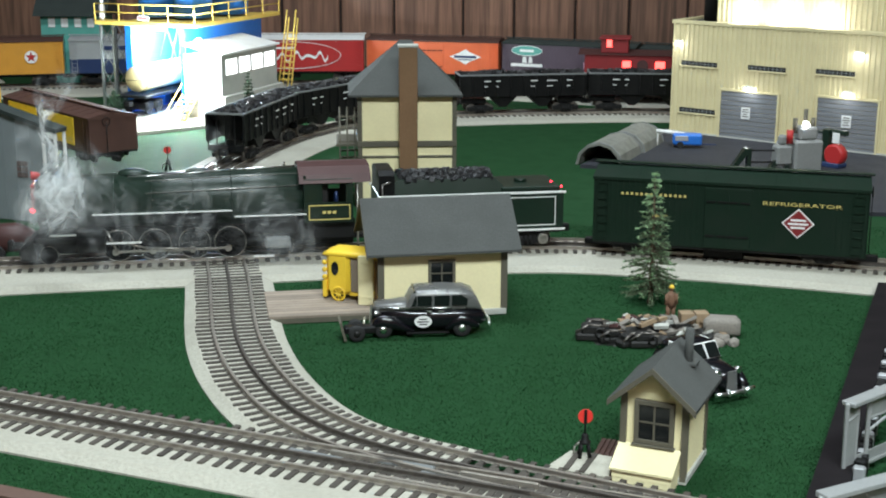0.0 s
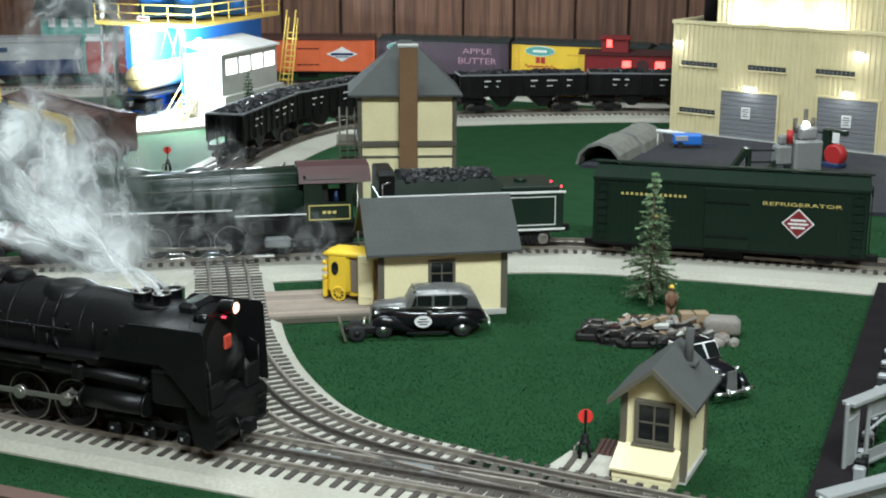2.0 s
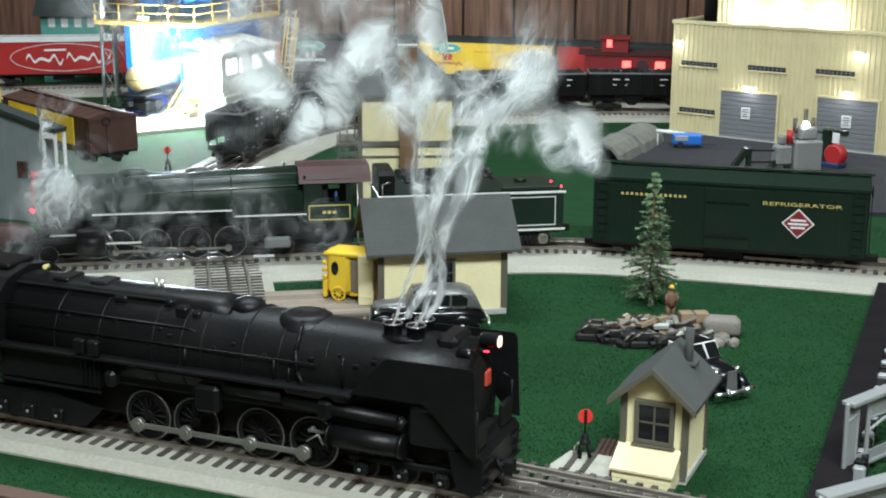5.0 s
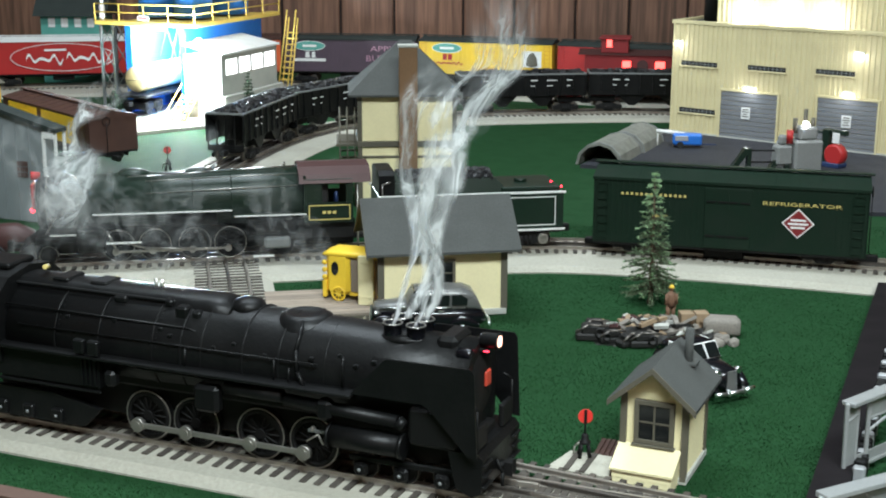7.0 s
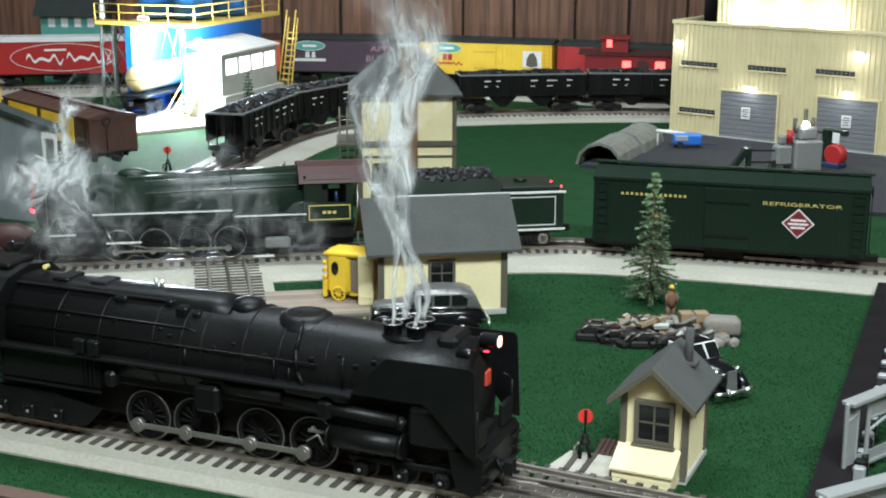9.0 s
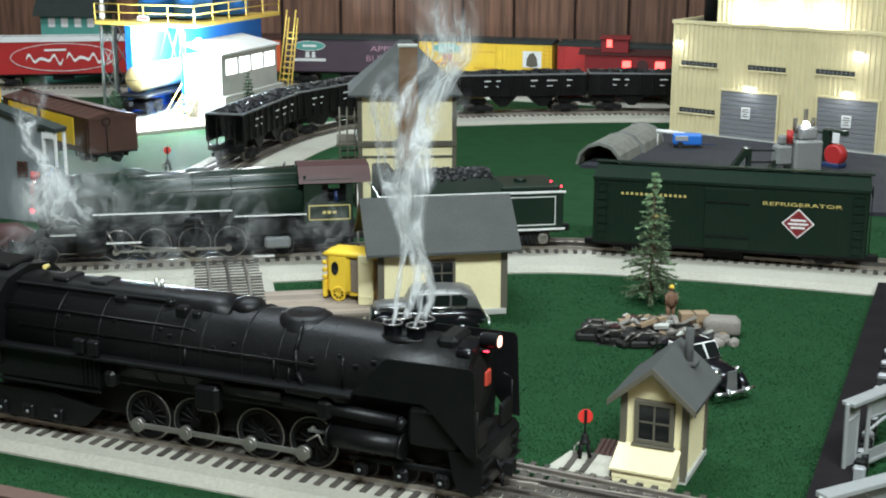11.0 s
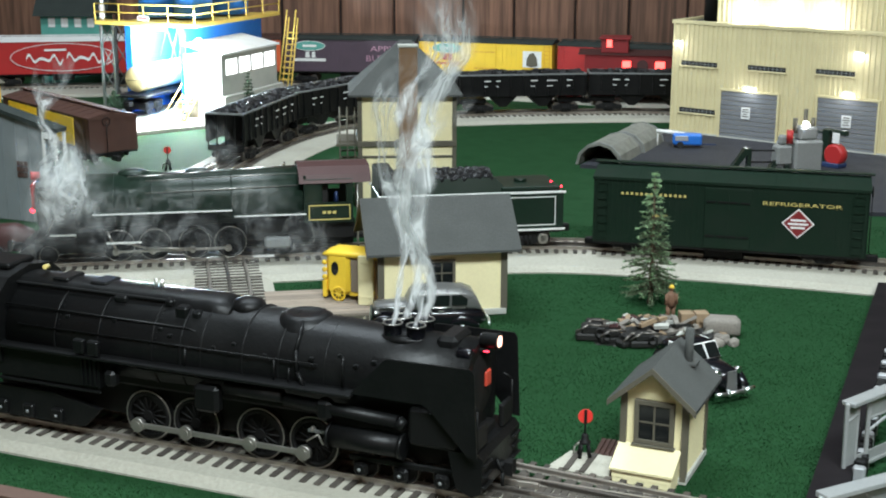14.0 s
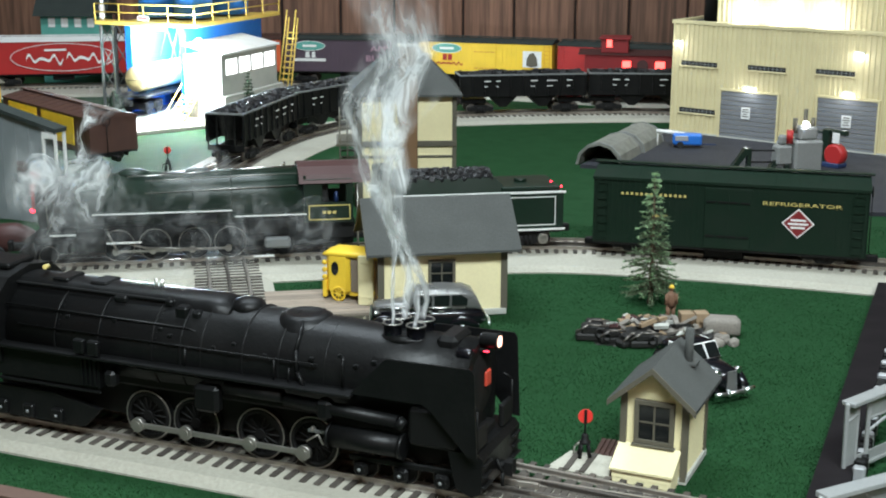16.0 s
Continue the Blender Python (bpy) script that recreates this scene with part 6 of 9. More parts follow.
def build_switch_stand():
    pad = thing("crossing_ramp", "white plaster ramp with dark stripes at the track", "ramp", pose(0.0805, 0.7275, 0, 0, 0, -22))
    b = bmesh.new()
    prism(b, [(-0.018, -0.012, 0), (0.019, -0.012, 0), (0.013, 0.017, 0), (-0.012, 0.017, 0)], (0, 0, 0.0052))
    part("slab", b, M["plaster"], pad)
    for x in (-0.0065, 0.003):
        b = bmesh.new()
        box(b, (x - 0.0018, -0.0118, 0.0050), (x + 0.0018, 0.0165, 0.0062), 0.0003)
        part("timber", b, M["tie"], pad)
    sg = thing("switch_stand", "black switch stand with a red round target", "signal", pose(0.0828, 0.7375, 0.0055))
    b = bmesh.new()
    for x, y in ((-0.003, -0.0025), (0.003, -0.0025), (-0.003, 0.0025), (0.003, 0.0025)):
        cyl(b, (x, y, 0), (x * 0.6, y * 0.6, 0.009), 0.0011, n=6)
    lathe(b, (0, 0, 0.0085), (0, 0, 1), [(0, 0.0034), (0.0012, 0.0034), (0.002, 0.0022), (0.0048, 0.0022), (0.006, 0.0012)], 14)
    part("base", b, M["blackmat"], sg)
    b = bmesh.new()
    cyl(b, (0, 0, 0.012), (0, 0, 0.0275), 0.0006, n=8)
    part("mast", b, M["blackmat"], sg)
    b = bmesh.new()
    lathe(b, (0, -0.0006, 0.0252), (0, 1, 0), [(0, 0.0043), (0.0010, 0.0043)], 22)
    part("target", b, M["signalred"], sg, "red round target with black bar")
    b = bmesh.new()
    box(b, (-0.0009, -0.0012, 0.021), (0.0009, -0.0006, 0.0294))
    part("target_bar", b, M["blackmat"], sg)
    b = bmesh.new()
    tube(b, [(-0.002, 0, 0.010), (-0.006, -0.001, 0.007), (-0.0065, -0.001, 0.002)], 0.0006, 6)
    part("lever", b, M["steel"], sg)
    s2 = copy_thing(sg, pose(-0.3364, 1.6336, 0.0) @ Matrix.Diagonal((1, 1, 1, 1)))
    tagged(s2, "black switch stand with red target on the lit turf")


def corrugated(parent, x0, x1, z0, z1, y, pitch=0.0072, holes=()):
    k = x0
    while k < x1 - 0.001:
        spans = [(z0, z1)]
        for xa, xb, za, zb in holes:
            if k + 0.003 > xa and k < xb:
                spans = [s for p, q in spans for s in ((p, min(q, za)), (max(p, zb), q)) if s[1] - s[0] > 1e-4]
        for p, q in spans:
            b = bmesh.new()
            prism(b, [(k, y, p), (k + 0.0008, y - 0.0013, p), (k + 0.0032, y - 0.0013, p), (k + 0.0040, y, p)], (0, 0, q - p))
            part("rib", b, M["corr"], parent)
        k += pitch


def build_workshop():
    at = pose(0.3225, 1.9215, 0, 0, 0, -38)
    ws = thing("workshop", "large beige corrugated workshop with grey roller doors and lit wall lamps", "building", at)
    Wd, D, h = 0.42, 0.26, 0.160
    doors = ((0.079, 0.162, 0.0, 0.0685), (0.219, 0.3, 0.0, 0.0715), (0.352, 0.41, 0.0, 0.071))
    vents = ((0.0150, 0.0695, 0.0990, 0.1055), (0.1160, 0.1705, 0.0998, 0.1063), (0.2130, 0.2660, 0.1018, 0.1083), (0.0148, 0.0697, 0.0334, 0.0400), (0.318, 0.372, 0.103, 0.110))
    b = bmesh.new()
    box(b, (0, 0, 0), (Wd, D, h - 0.004))
    wl = part("wall", b, M["corr"], ws)
    corrugated(wl, 0.0, Wd, 0.006, h, 0.0, 0.0072, holes=doors + vents)
    b = bmesh.new()
    box(b, (-0.002, -0.002, h - 0.004), (Wd, 0.004, h + 0.001), 0.0004)
    box(b, (-0.002, 0.004, h - 0.004), (0.003, D, h + 0.001), 0.0004)
    part("parapet", b, M["corr"], ws)
    b = bmesh.new()
    box(b, (0.003, 0.004, h - 0.0045), (Wd, D, h - 0.003))
    part("roof", b, M["roof"], ws)
    b = bmesh.new()
    box(b, (-0.001, -0.003, 0), (Wd, 0.0, 0.006))
    part("plinth", b, M["concrete"], ws)
    # upper storey, set back
    b = bmesh.new()
    box(b, (0.0560, 0.020, h - 0.004), (Wd, D, 0.26))
    wl = part("upper_wall", b, M["corr"], ws)
    corrugated(wl, 0.0560, Wd, h - 0.004, 0.26, 0.020, 0.0072)
    b = bmesh.new()
    box(b, (0.0555, 0.017, 0.258), (Wd, D, 0.264))
    part("upper_roof", b, M["roof"], ws)
    b = bmesh.new()
    cyl(b, (0.0355, 0.045, h - 0.004), (0.0355, 0.045, 0.25), 0.0115, n=24)
    part("flue", b, M["blackmat"], ws, "glossy dark flue pipe")
    for x0, x1, z0, z1 in doors:
        dr = new("roller_door")
        dr.parent = ws
        n = int((z1 - 0.003) / 0.0062)
        for k in range(n):
            za = 0.003 + (z1 - 0.003) * k / n
            b = bmesh.new()
            box(b, (x0, -0.0022, za + 0.0003), (x1, -0.0004, za + (z1 - 0.003) / n - 0.0003), 0.0004)
            part("slat", b, M["doorgrey"], dr)
        b = bmesh.new()
        box(b, (x0 - 0.003, -0.0032, 0), (x0, -0.0002, z1 + 0.003), 0.0003)
        box(b, (x1, -0.0032, 0), (x1 + 0.003, -0.0002, z1 + 0.003), 0.0003)
        box(b, (x0, -0.0032, z1), (x1, -0.0002, z1 + 0.003), 0.0003)
        part("frame", b, M["corr"], dr)
    for xc, zc in ((0.1175, 0.0405), (0.2600, 0.0430)):
        b = bmesh.new()
        box(b, (xc - 0.0065, -0.0034, zc - 0.0080), (xc + 0.0065, -0.0026, zc + 0.0080))
        nt = part("notice", b, M["paper"], ws, "white printed notice")
        b = bmesh.new()
        for k, w in enumerate((0.008, 0.010, 0.006, 0.009)):
            box(b, (xc - w / 2, -0.0038, zc + 0.0045 - k * 0.0032), (xc + w / 2, -0.0035, zc + 0.0058 - k * 0.0032))
        part("lettering_bar", b, M["trim"], nt)
    for x0, x1, z0, z1 in vents:
        vt = new("vent")
        vt.parent = ws
        b = bmesh.new()
        box(b, (x0, -0.0008, z0), (x1, 0.0006, z1))
        part("backing", b, M["dark"], vt)
        b = bmesh.new()
        box(b, (x0 - 0.002, -0.0026, z0 - 0.0022), (x1 + 0.002, -0.0004, z0), 0.0003)
        part("sill", b, M["corr"], vt)
        b = bmesh.new()
        for k in range(1, 9):
            x = x0 + (x1 - x0) * k / 9
            box(b, (x - 0.0004, -0.0016, z0), (x + 0.0004, -0.0008, z1))
        box(b, (x0, -0.0017, (z0 + z1) / 2 - 0.0003), (x1, -0.0008, (z0 + z1) / 2 + 0.0003))
        part("grille", b, M["greymetal"], vt)
    for x, z, w in ((0.0105, 0.1300, 0.0075), (0.272, 0.1310, 0.0125), (0.1215, 0.0740, 0.0125), (0.2590, 0.0790, 0.0125), (0.380, 0.079, 0.0125)):
        lm = new("wall_lamp")
        lm.parent = ws
        b = bmesh.new()
        prism(b, [(x - w * 0.35, -0.0015, z + 0.004), (x + w * 0.35, -0.0015, z + 0.004), (x + w * 0.5, -0.0015, z + 0.0015), (x - w * 0.5, -0.0015, z + 0.0015)], (0, -0.007, 0))
        part("hood", b, M["white"], lm)
        b = bmesh.new()
        ball(b, (x, -0.0055, z), 0.0045, w / 0.0125 * 1.3, 0.7, 0.8, 12)
        part("bulb", b, M["whiteglow"], lm, "glaring white bulb")
        q = at @ Vector((x, -0.016, z - 0.004))
        bulb("wall_lamp_light", q.x, q.y, q.z, 0.012, 0.005)


def build_fuel_tower():
    at = pose(-0.372, 2.04, 0, 0, 0, -20.8)
    ft = thing("fuelling_tower", "bright blue fuelling tower with yellow-railed gallery under glaring lamps", "industrial building", at)
    # blue portal
    for x0, x1 in ((-0.122, -0.110), (-0.026, -0.016)):
        b = bmesh.new()
        box(b, (x0, 0.0, 0), (x1, 0.24, 0.136), 0.001)
        part("side_wall", b, M["blue"], ft)
    b = bmesh.new()
    box(b, (-0.110, 0.236, 0), (-0.026, 0.24, 0.136))
    part("rear_wall", b, M["blue"], ft)
    b = bmesh.new()
    for k in range(4):
        tube(b, [(-0.052, 0.01 + 0.02 * k, 0.070), (-0.034, 0.01 + 0.02 * k, 0.134)], 0.0009, 6)
    tube(b, [(-0.064, 0.005, 0.092), (-0.050, 0.005, 0.134), (-0.036, 0.005, 0.092)], 0.0008, 6)
    part("filler_pipe", b, M["greymetal"], ft)
    # silos above the gallery
    for x, y in ((-0.105, 0.07), (-0.045, 0.075), (-0.03, 0.16)):
        b = bmesh.new()
        lathe(b, (x, y, 0.146), (0, 0, 1), [(0, 0.030), (0.13, 0.030), (0.15, 0.012)], 28)
        part("silo", b, M["blue"], ft)
    b = bmesh.new()
    for x in (-0.172, -0.150):
        for z0, z1 in ((0, 0.136),):
            for y in (0.012, 0.05):
                box(b, (x - 0.0018, y - 0.0018, z0), (x + 0.0018, y + 0.0018, z1))
    for k in range(4):
        z = 0.0 + k * 0.034
        for y in (0.012, 0.05):
            tube(b, [(-0.172, y, z), (-0.150, y, z + 0.034)], 0.0009, 5)
            tube(b, [(-0.150, y, z), (-0.172, y, z + 0.034)], 0.0009, 5)
    part("lattice_leg", b, M["greymetal"], ft)
    # gallery
    b = bmesh.new()
    box(b, (-0.172, -0.004, 0.1365), (0.004, 0.020, 0.1425), 0.0006)
    box(b, (-0.016, 0.020, 0.1365), (0.004, 0.268, 0.1425), 0.0006)
    box(b, (-0.130, 0.020, 0.1368), (-0.016, 0.240, 0.1420))
    part("gallery", b, M["railyellow"], ft, "yellow steel gallery floor")
    posts = [(-0.171, -0.003), (-0.128, -0.003), (-0.085, -0.003), (-0.042, -0.003), (0.003, -0.003), (0.003, 0.05), (0.003, 0.10), (0.003, 0.155), (0.003, 0.21), (0.003, 0.267)]
    for x, y in posts:
        b = bmesh.new()
        cyl(b, (x, y, 0.1425), (x, y, 0.1690), 0.0012, n=6)
        part("post", b, M["railyellow"], ft)
    for z in (0.1560, 0.1685):
        b = bmesh.new()
        tube(b, [(-0.171, -0.003, z), (0.003, -0.003, z), (0.003, 0.267, z)], 0.0010, 6)
        part("rail", b, M["railyellow"], ft)
    b = bmesh.new()
    box(b, (-0.094, -0.0052, 0.1450), (-0.074, -0.0044, 0.1520))
    sg = part("sign", b, M["paper"], ft, "small white and red sign on the railing")
    b = bmesh.new()
    box(b, (-0.092, -0.0058, 0.1475), (-0.076, -0.0053, 0.1500))
    part("lettering_bar", b, M["red"], sg)
    b = bmesh.new()
    lathe(b, (-0.164, 0.006, 0.1425), (0, 0, 1), [(0, 0.004), (0.02, 0.0045), (0.028, 0.0025), (0.034, 0.003)], 10)
    part("pump", b, M["white"], ft)
    # control house on a raised base
    b = bmesh.new()
    box(b, (-0.014, -0.012, 0), (0.056, 0.175, 0.038), 0.001)
    part("base", b, M["concrete"], ft)
    holes = [(0.004 + k * 0.040, 0.036 + k * 0.040) for k in range(4)]
    b = bmesh.new()
    box(b, (-0.012, -0.010, 0.038), (0.0500, 0.165, 0.0985))
    part("house_wall", b, M["concrete"], ft)
    b = bmesh.new()
    prism(b, [(-0.014, -0.013, 0.112), (0.054, -0.013, 0.0985), (0.054, -0.013, 0.1015), (-0.014, -0.013, 0.115)], (0, 0.182, 0))
    part("house_roof", b, M["white"], ft, "pale lean-to roof")
    # end wall skinned in white paint to show it washed out by the lamps
    b = bmesh.new()
    box(b, (-0.0125, -0.0112, 0.0382), (0.0502, -0.0100, 0.0985))
    part("house_front", b, M["white"], ft, "grey end wall painted white for the lamp glare")
    for y0, y1 in holes:
        b = bmesh.new()
        box(b, (0.0496, y0, 0.068), (0.0510, y1, 0.0905), 0.0005)
        part("lit_window", b, M["windowglow"], ft, "brightly lit window pane")
    # yellow stairs
    for x, y, sgn in ((-0.018, -0.06, 1), (0.045, 0.185, -1)):
        b = bmesh.new()
        if sgn > 0:
            for k in range(7):
                box(b, (x, y + k * 0.007, k * 0.0055), (x + 0.028, y + k * 0.007 + 0.007, k * 0.0055 + 0.0012))
            for xx in (x, x + 0.028):
                tube(b, [(xx, y, 0.0), (xx, y + 0.049, 0.038)], 0.0012, 6)
                tube(b, [(xx, y, 0.016), (xx, y + 0.049, 0.054)], 0.0010, 6)
                tube(b, [(xx, y, 0.0), (xx, y, 0.016)], 0.0010, 6)
        else:
            for k in range(9):
                box(b, (x, y + 0.004 * k, 0.040 + k * 0.009), (x + 0.016, y + 0.004 * k + 0.006, 0.0415 + k * 0.009))
            for xx in (x, x + 0.016):
                tube(b, [(xx, y, 0.0), (xx, y + 0.036, 0.137)], 0.0014, 6)
                tube(b, [(xx, y - 0.006, 0.03), (xx, y + 0.03, 0.15)], 0.0012, 6)
        part("stair", b, M["railyellow"], ft)
    for x, y, z in ((0.020, -0.022, 0.118), (-0.068, 0.015, 0.130)):
        b = bmesh.new()
        lathe(b, (x, y, z), (0, 0, 1), [(0, 0.006), (0.004, 0.005), (0.006, 0.002)], 12)
        part("flood_lamp", b, M["whiteglow"], ft, "glaring white flood lamp")
    b = bmesh.new()
    prism(b, [(-0.15, -0.20, -0.001), (-0.035, -0.215, -0.001), (0.09, -0.02, -0.001), (0.30, 0.30, -0.001), (0.20, 0.36, -0.001), (-0.14, 0.36, -0.001)], (0, 0, 0.0055))
    ob = structure("apron", b, M["plaster"], "white concrete apron round the fuelling tower")
    ob.matrix_basis = at
    # tank car below the tower
    tk = thing("tank_car", "cream tank car with dark frame standing under the fuelling tower", "freight car", at @ pose(-0.082, -0.04, -0.006))
    b = bmesh.new()
    lathe(b, (0, 0.0, 0.0665), (0, 1, 0), [(0, 0.0), (0.001, 0.010), (0.003, 0.0175), (0.006, 0.0195), (0.17, 0.0195), (0.175, 0.010)], 28)
    part("tank", b, M["tank"], tk)
    b = bmesh.new()
    torus(b, (0, 0.008, 0.0665), (0, 1, 0), 0.0197, 0.0006, 28, 5)
    tube(b, [(-0.0195, -0.002, 0.0655), (0.0195, -0.002, 0.0655)], 0.0006, 6)
    part("grab_rail", b, M["blackmat"], tk)
    b = bmesh.new()
    box(b, (-0.027, -0.012, 0.040), (0.027, 0.18, 0.0445), 0.0006)
    part("frame", b, M["black"], tk)
    for yy in (0.008, 0.034, 0.14):
        b = bmesh.new()
        for x in (-0.017, 0.017):
            lathe(b, (x - 0.002, yy, 0.023), (1, 0, 0), [(0, 0.0085), (0.004, 0.0085)], 16)
        box(b, (-0.022, yy - 0.010, 0.020), (0.022, yy + 0.010, 0.034), 0.003)
        part("bogie", b, M["blackmat"], tk)
    b = bmesh.new()
    box(b, (-0.004, -0.022, 0.028), (0.004, -0.010, 0.036), 0.001)
    part("coupler", b, M["blackmat"], tk)


def build_left_side():
    # brown and yellow boxcar
    d = Vector((-0.50, 1.66, 0)) - Vector((-0.378, 1.585, 0))
    c = box_car("house_car", "brown house car with yellow side panels and dusty roof", pose(-0.474, 1.700, 0, 0, 0, -50), 0.25, "brownred", "brownred", 0.028, 0.070, 0.031, 0.007, door=False)
    for x0, x1 in ((-0.105, -0.02), (-0.005, 0.085)):
        b = bmesh.new()
        box(b, (x0, -0.0326, 0.034), (x1, -0.0312, 0.0675), 0.0003)
        part("side_panel", b, M["yellow"], c, "yellow painted side panel")
    y = thing("shed", "small yellow trackside shed with rounded roof", "building", pose(-0.592, 1.60, 0, 0, 0, -22))
    b = bmesh.new()
    prism(b, [(-0.06, 0, 0), (0.035, 0, 0), (0.035, 0, 0.105), (0.022, 0, 0.112), (-0.06, 0, 0.114)], (0, 0.06, 0))
    part("wall", b, M["yellow"], y)
    b = bmesh.new()
    prism(b, [(-0.064, -0.004, 0.1135), (0.020, -0.004, 0.1125), (0.038, -0.004, 0.1040), (0.040, -0.004, 0.1055), (0.022, -0.004, 0.1145), (-0.064, -0.004, 0.1160)], (0, 0.068, 0))
    part("roof", b, M["trim"], y)
    # grey lean-to building
    g = thing("engine_shed", "grey-blue sided shed with dark roof and white porch posts", "building", pose(-0.4015, 1.35, 0, 0, 0, -20))
    b = bmesh.new()
    prism(b, [(-0.20, 0, 0), (0, 0, 0), (0, 0, 0.098), (-0.20, 0, 0.150)], (0, 0.014, 0))
    wl = part("wall", b, M["shed"], g)
    for k in range(12):
        x = -0.195 + k * 0.016
        b = bmesh.new()
        box(b, (x, -0.0006, 0.0), (x + 0.0008, 0.0, 0.096 - x * 0.25))
        part("batten", b, M["shed"], wl)
    b = bmesh.new()
    prism(b, [(-0.20, -0.006, 0.151), (0.018, -0.006, 0.0945), (0.018, -0.006, 0.0985), (-0.20, -0.006, 0.155)], (0, 0.020, 0))
    part("roof", b, M["darkroof"], g)
    for x, y0 in ((0.0015, -0.003), (0.0155, -0.003), (0.0155, 0.012)):
        b = bmesh.new()
        box(b, (x - 0.0014, y0 - 0.0014, 0), (x + 0.0014, y0 + 0.0014, 0.0945), 0.0003)
        part("porch_post", b, M["white"], g)
    b = bmesh.new()
    box(b, (0.0002, -0.0045, 0.0880), (0.017, -0.0015, 0.0945), 0.0003)
    part("porch_beam", b, M["white"], g)
    b = bmesh.new()
    for k in range(3):
        for j in range(3):
            box(b, (-0.034 + k * 0.0044, -0.0016, 0.046 + j * 0.0058), (-0.0304 + k * 0.0044, -0.0006, 0.0508 + j * 0.0058))
    part("brick_panel", b, M["brownred"], g, "brown-red grid panel")
    b = bmesh.new()
    box(b, (0.004, 0.004, 0), (0.013, 0.012, 0.05), 0.001)
    part("bench", b, M["navy"], g)
    # dark freight buggy before the shed
    t = thing("baggage_tractor", "dark maroon little tractor beside the track", "vehicle", pose(-0.392, 1.205, 0, 0, 0, 10))
    b = bmesh.new()
    loft(b, [(-0.024, 0.010, 0.012, 0.024), (-0.016, 0.013, 0.008, 0.034), (0.004, 0.013, 0.008, 0.034), (0.016, 0.012, 0.008, 0.028), (0.022, 0.008, 0.012, 0.022)])
    part("body", b, M["oxide"], t)
    for x, r in ((-0.015, 0.0085), (0.014, 0.0072)):
        for yy in (-0.014, 0.014):
            b = bmesh.new()
            lathe(b, (x, yy - 0.002, r), (0, 1, 0), [(0, r * 0.9), (0.001, r), (0.003, r), (0.004, r * 0.9)], 18)
            part("wheel", b, M["rubber"], t)
    # teal house far behind
    h = thing("house", "small teal house with dark roof far behind", "building", pose(-0.668, 2.46, 0))
    b = bmesh.new()
    prism(b, [(-0.055, 0, 0), (0.055, 0, 0), (0.055, 0, 0.124), (-0.055, 0, 0.124)], (0, 0.08, 0))
    part("wall", b, M["teal"], h)
    b = bmesh.new()
    prism(b, [(-0.066, -0.012, 0.120), (-0.066, 0.04, 0.170), (-0.066, 0.092, 0.120)], (0.132, 0, 0))
    part("roof", b, M["darkroof"], h)
    for x in (-0.035, -0.012, 0.012, 0.035):
        b = bmesh.new()
        box(b, (x - 0.006, -0.0015, 0.100), (x + 0.006, 0.0005, 0.117))
        part("window", b, M["white"], h, "white-curtained window")
    # bushes by the lattice leg and a dark shrub by the control house
    for (x, y, hgt, r), nm in (((-0.492, 2.02, 0.045, 0.018), "low dark green shrub beside the apron"), ((-0.292, 2.03, 0.072, 0.014), "narrow dark green conifer by the control house")):
        conifer(x, y, hgt, r, nm, "shrub", dense=True)


def build_caboose():
    m = pose(0.298, 2.165, 0, 0, 0, -10)
    c = thing("caboose", "red caboose with glowing red windows and a cupola", "freight car", m)
    b = bmesh.new()
    box(b, (-0.072, -0.028, 0.045), (0.11, 0.028, 0.088), 0.001)
    part("body", b, M["maroon"], c)
    b = bmesh.new()
    prism(b, [(-0.082, -0.031, 0.0875), (-0.082, 0, 0.094), (-0.082, 0.031, 0.0875)], (0.20, 0, 0))
    part("roof", b, M["oxide"], c)
    b = bmesh.new()
    box(b, (-0.047, -0.022, 0.090), (-0.004, 0.022, 0.112), 0.001)
    box(b, (-0.050, -0.025, 0.111), (-0.001, 0.025, 0.114), 0.0005)
    part("cupola", b, M["maroon"], c)
    for x, z, w in ((-0.006, 0.0665, 0.0065), (0.046, 0.0665, 0.0075), (-0.034, 0.099, 0.004)):
        b = bmesh.new()
        box(b, (x - w, -0.0292 if z < 0.09 else -0.0228, z), (x + w, -0.0275 if z < 0.09 else -0.0215, z + 0.012), 0.0004)
        part("window", b, M["redglow"], c, "window glowing red")
    b = bmesh.new()
    lathe(b, (0.019, -0.0286, 0.072), (0, -1, 0), [(0, 0.009), (0.0005, 0.009)], 20)
    part("emblem", b, M["oxide"], c)
    b = bmesh.new()
    box(b, (-0.085, -0.028, 0.038), (0.12, 0.028, 0.045), 0.001)
    part("underframe", b, M["blackmat"], c)
    for x in (-0.045, 0.085):
        small_truck(c, x)


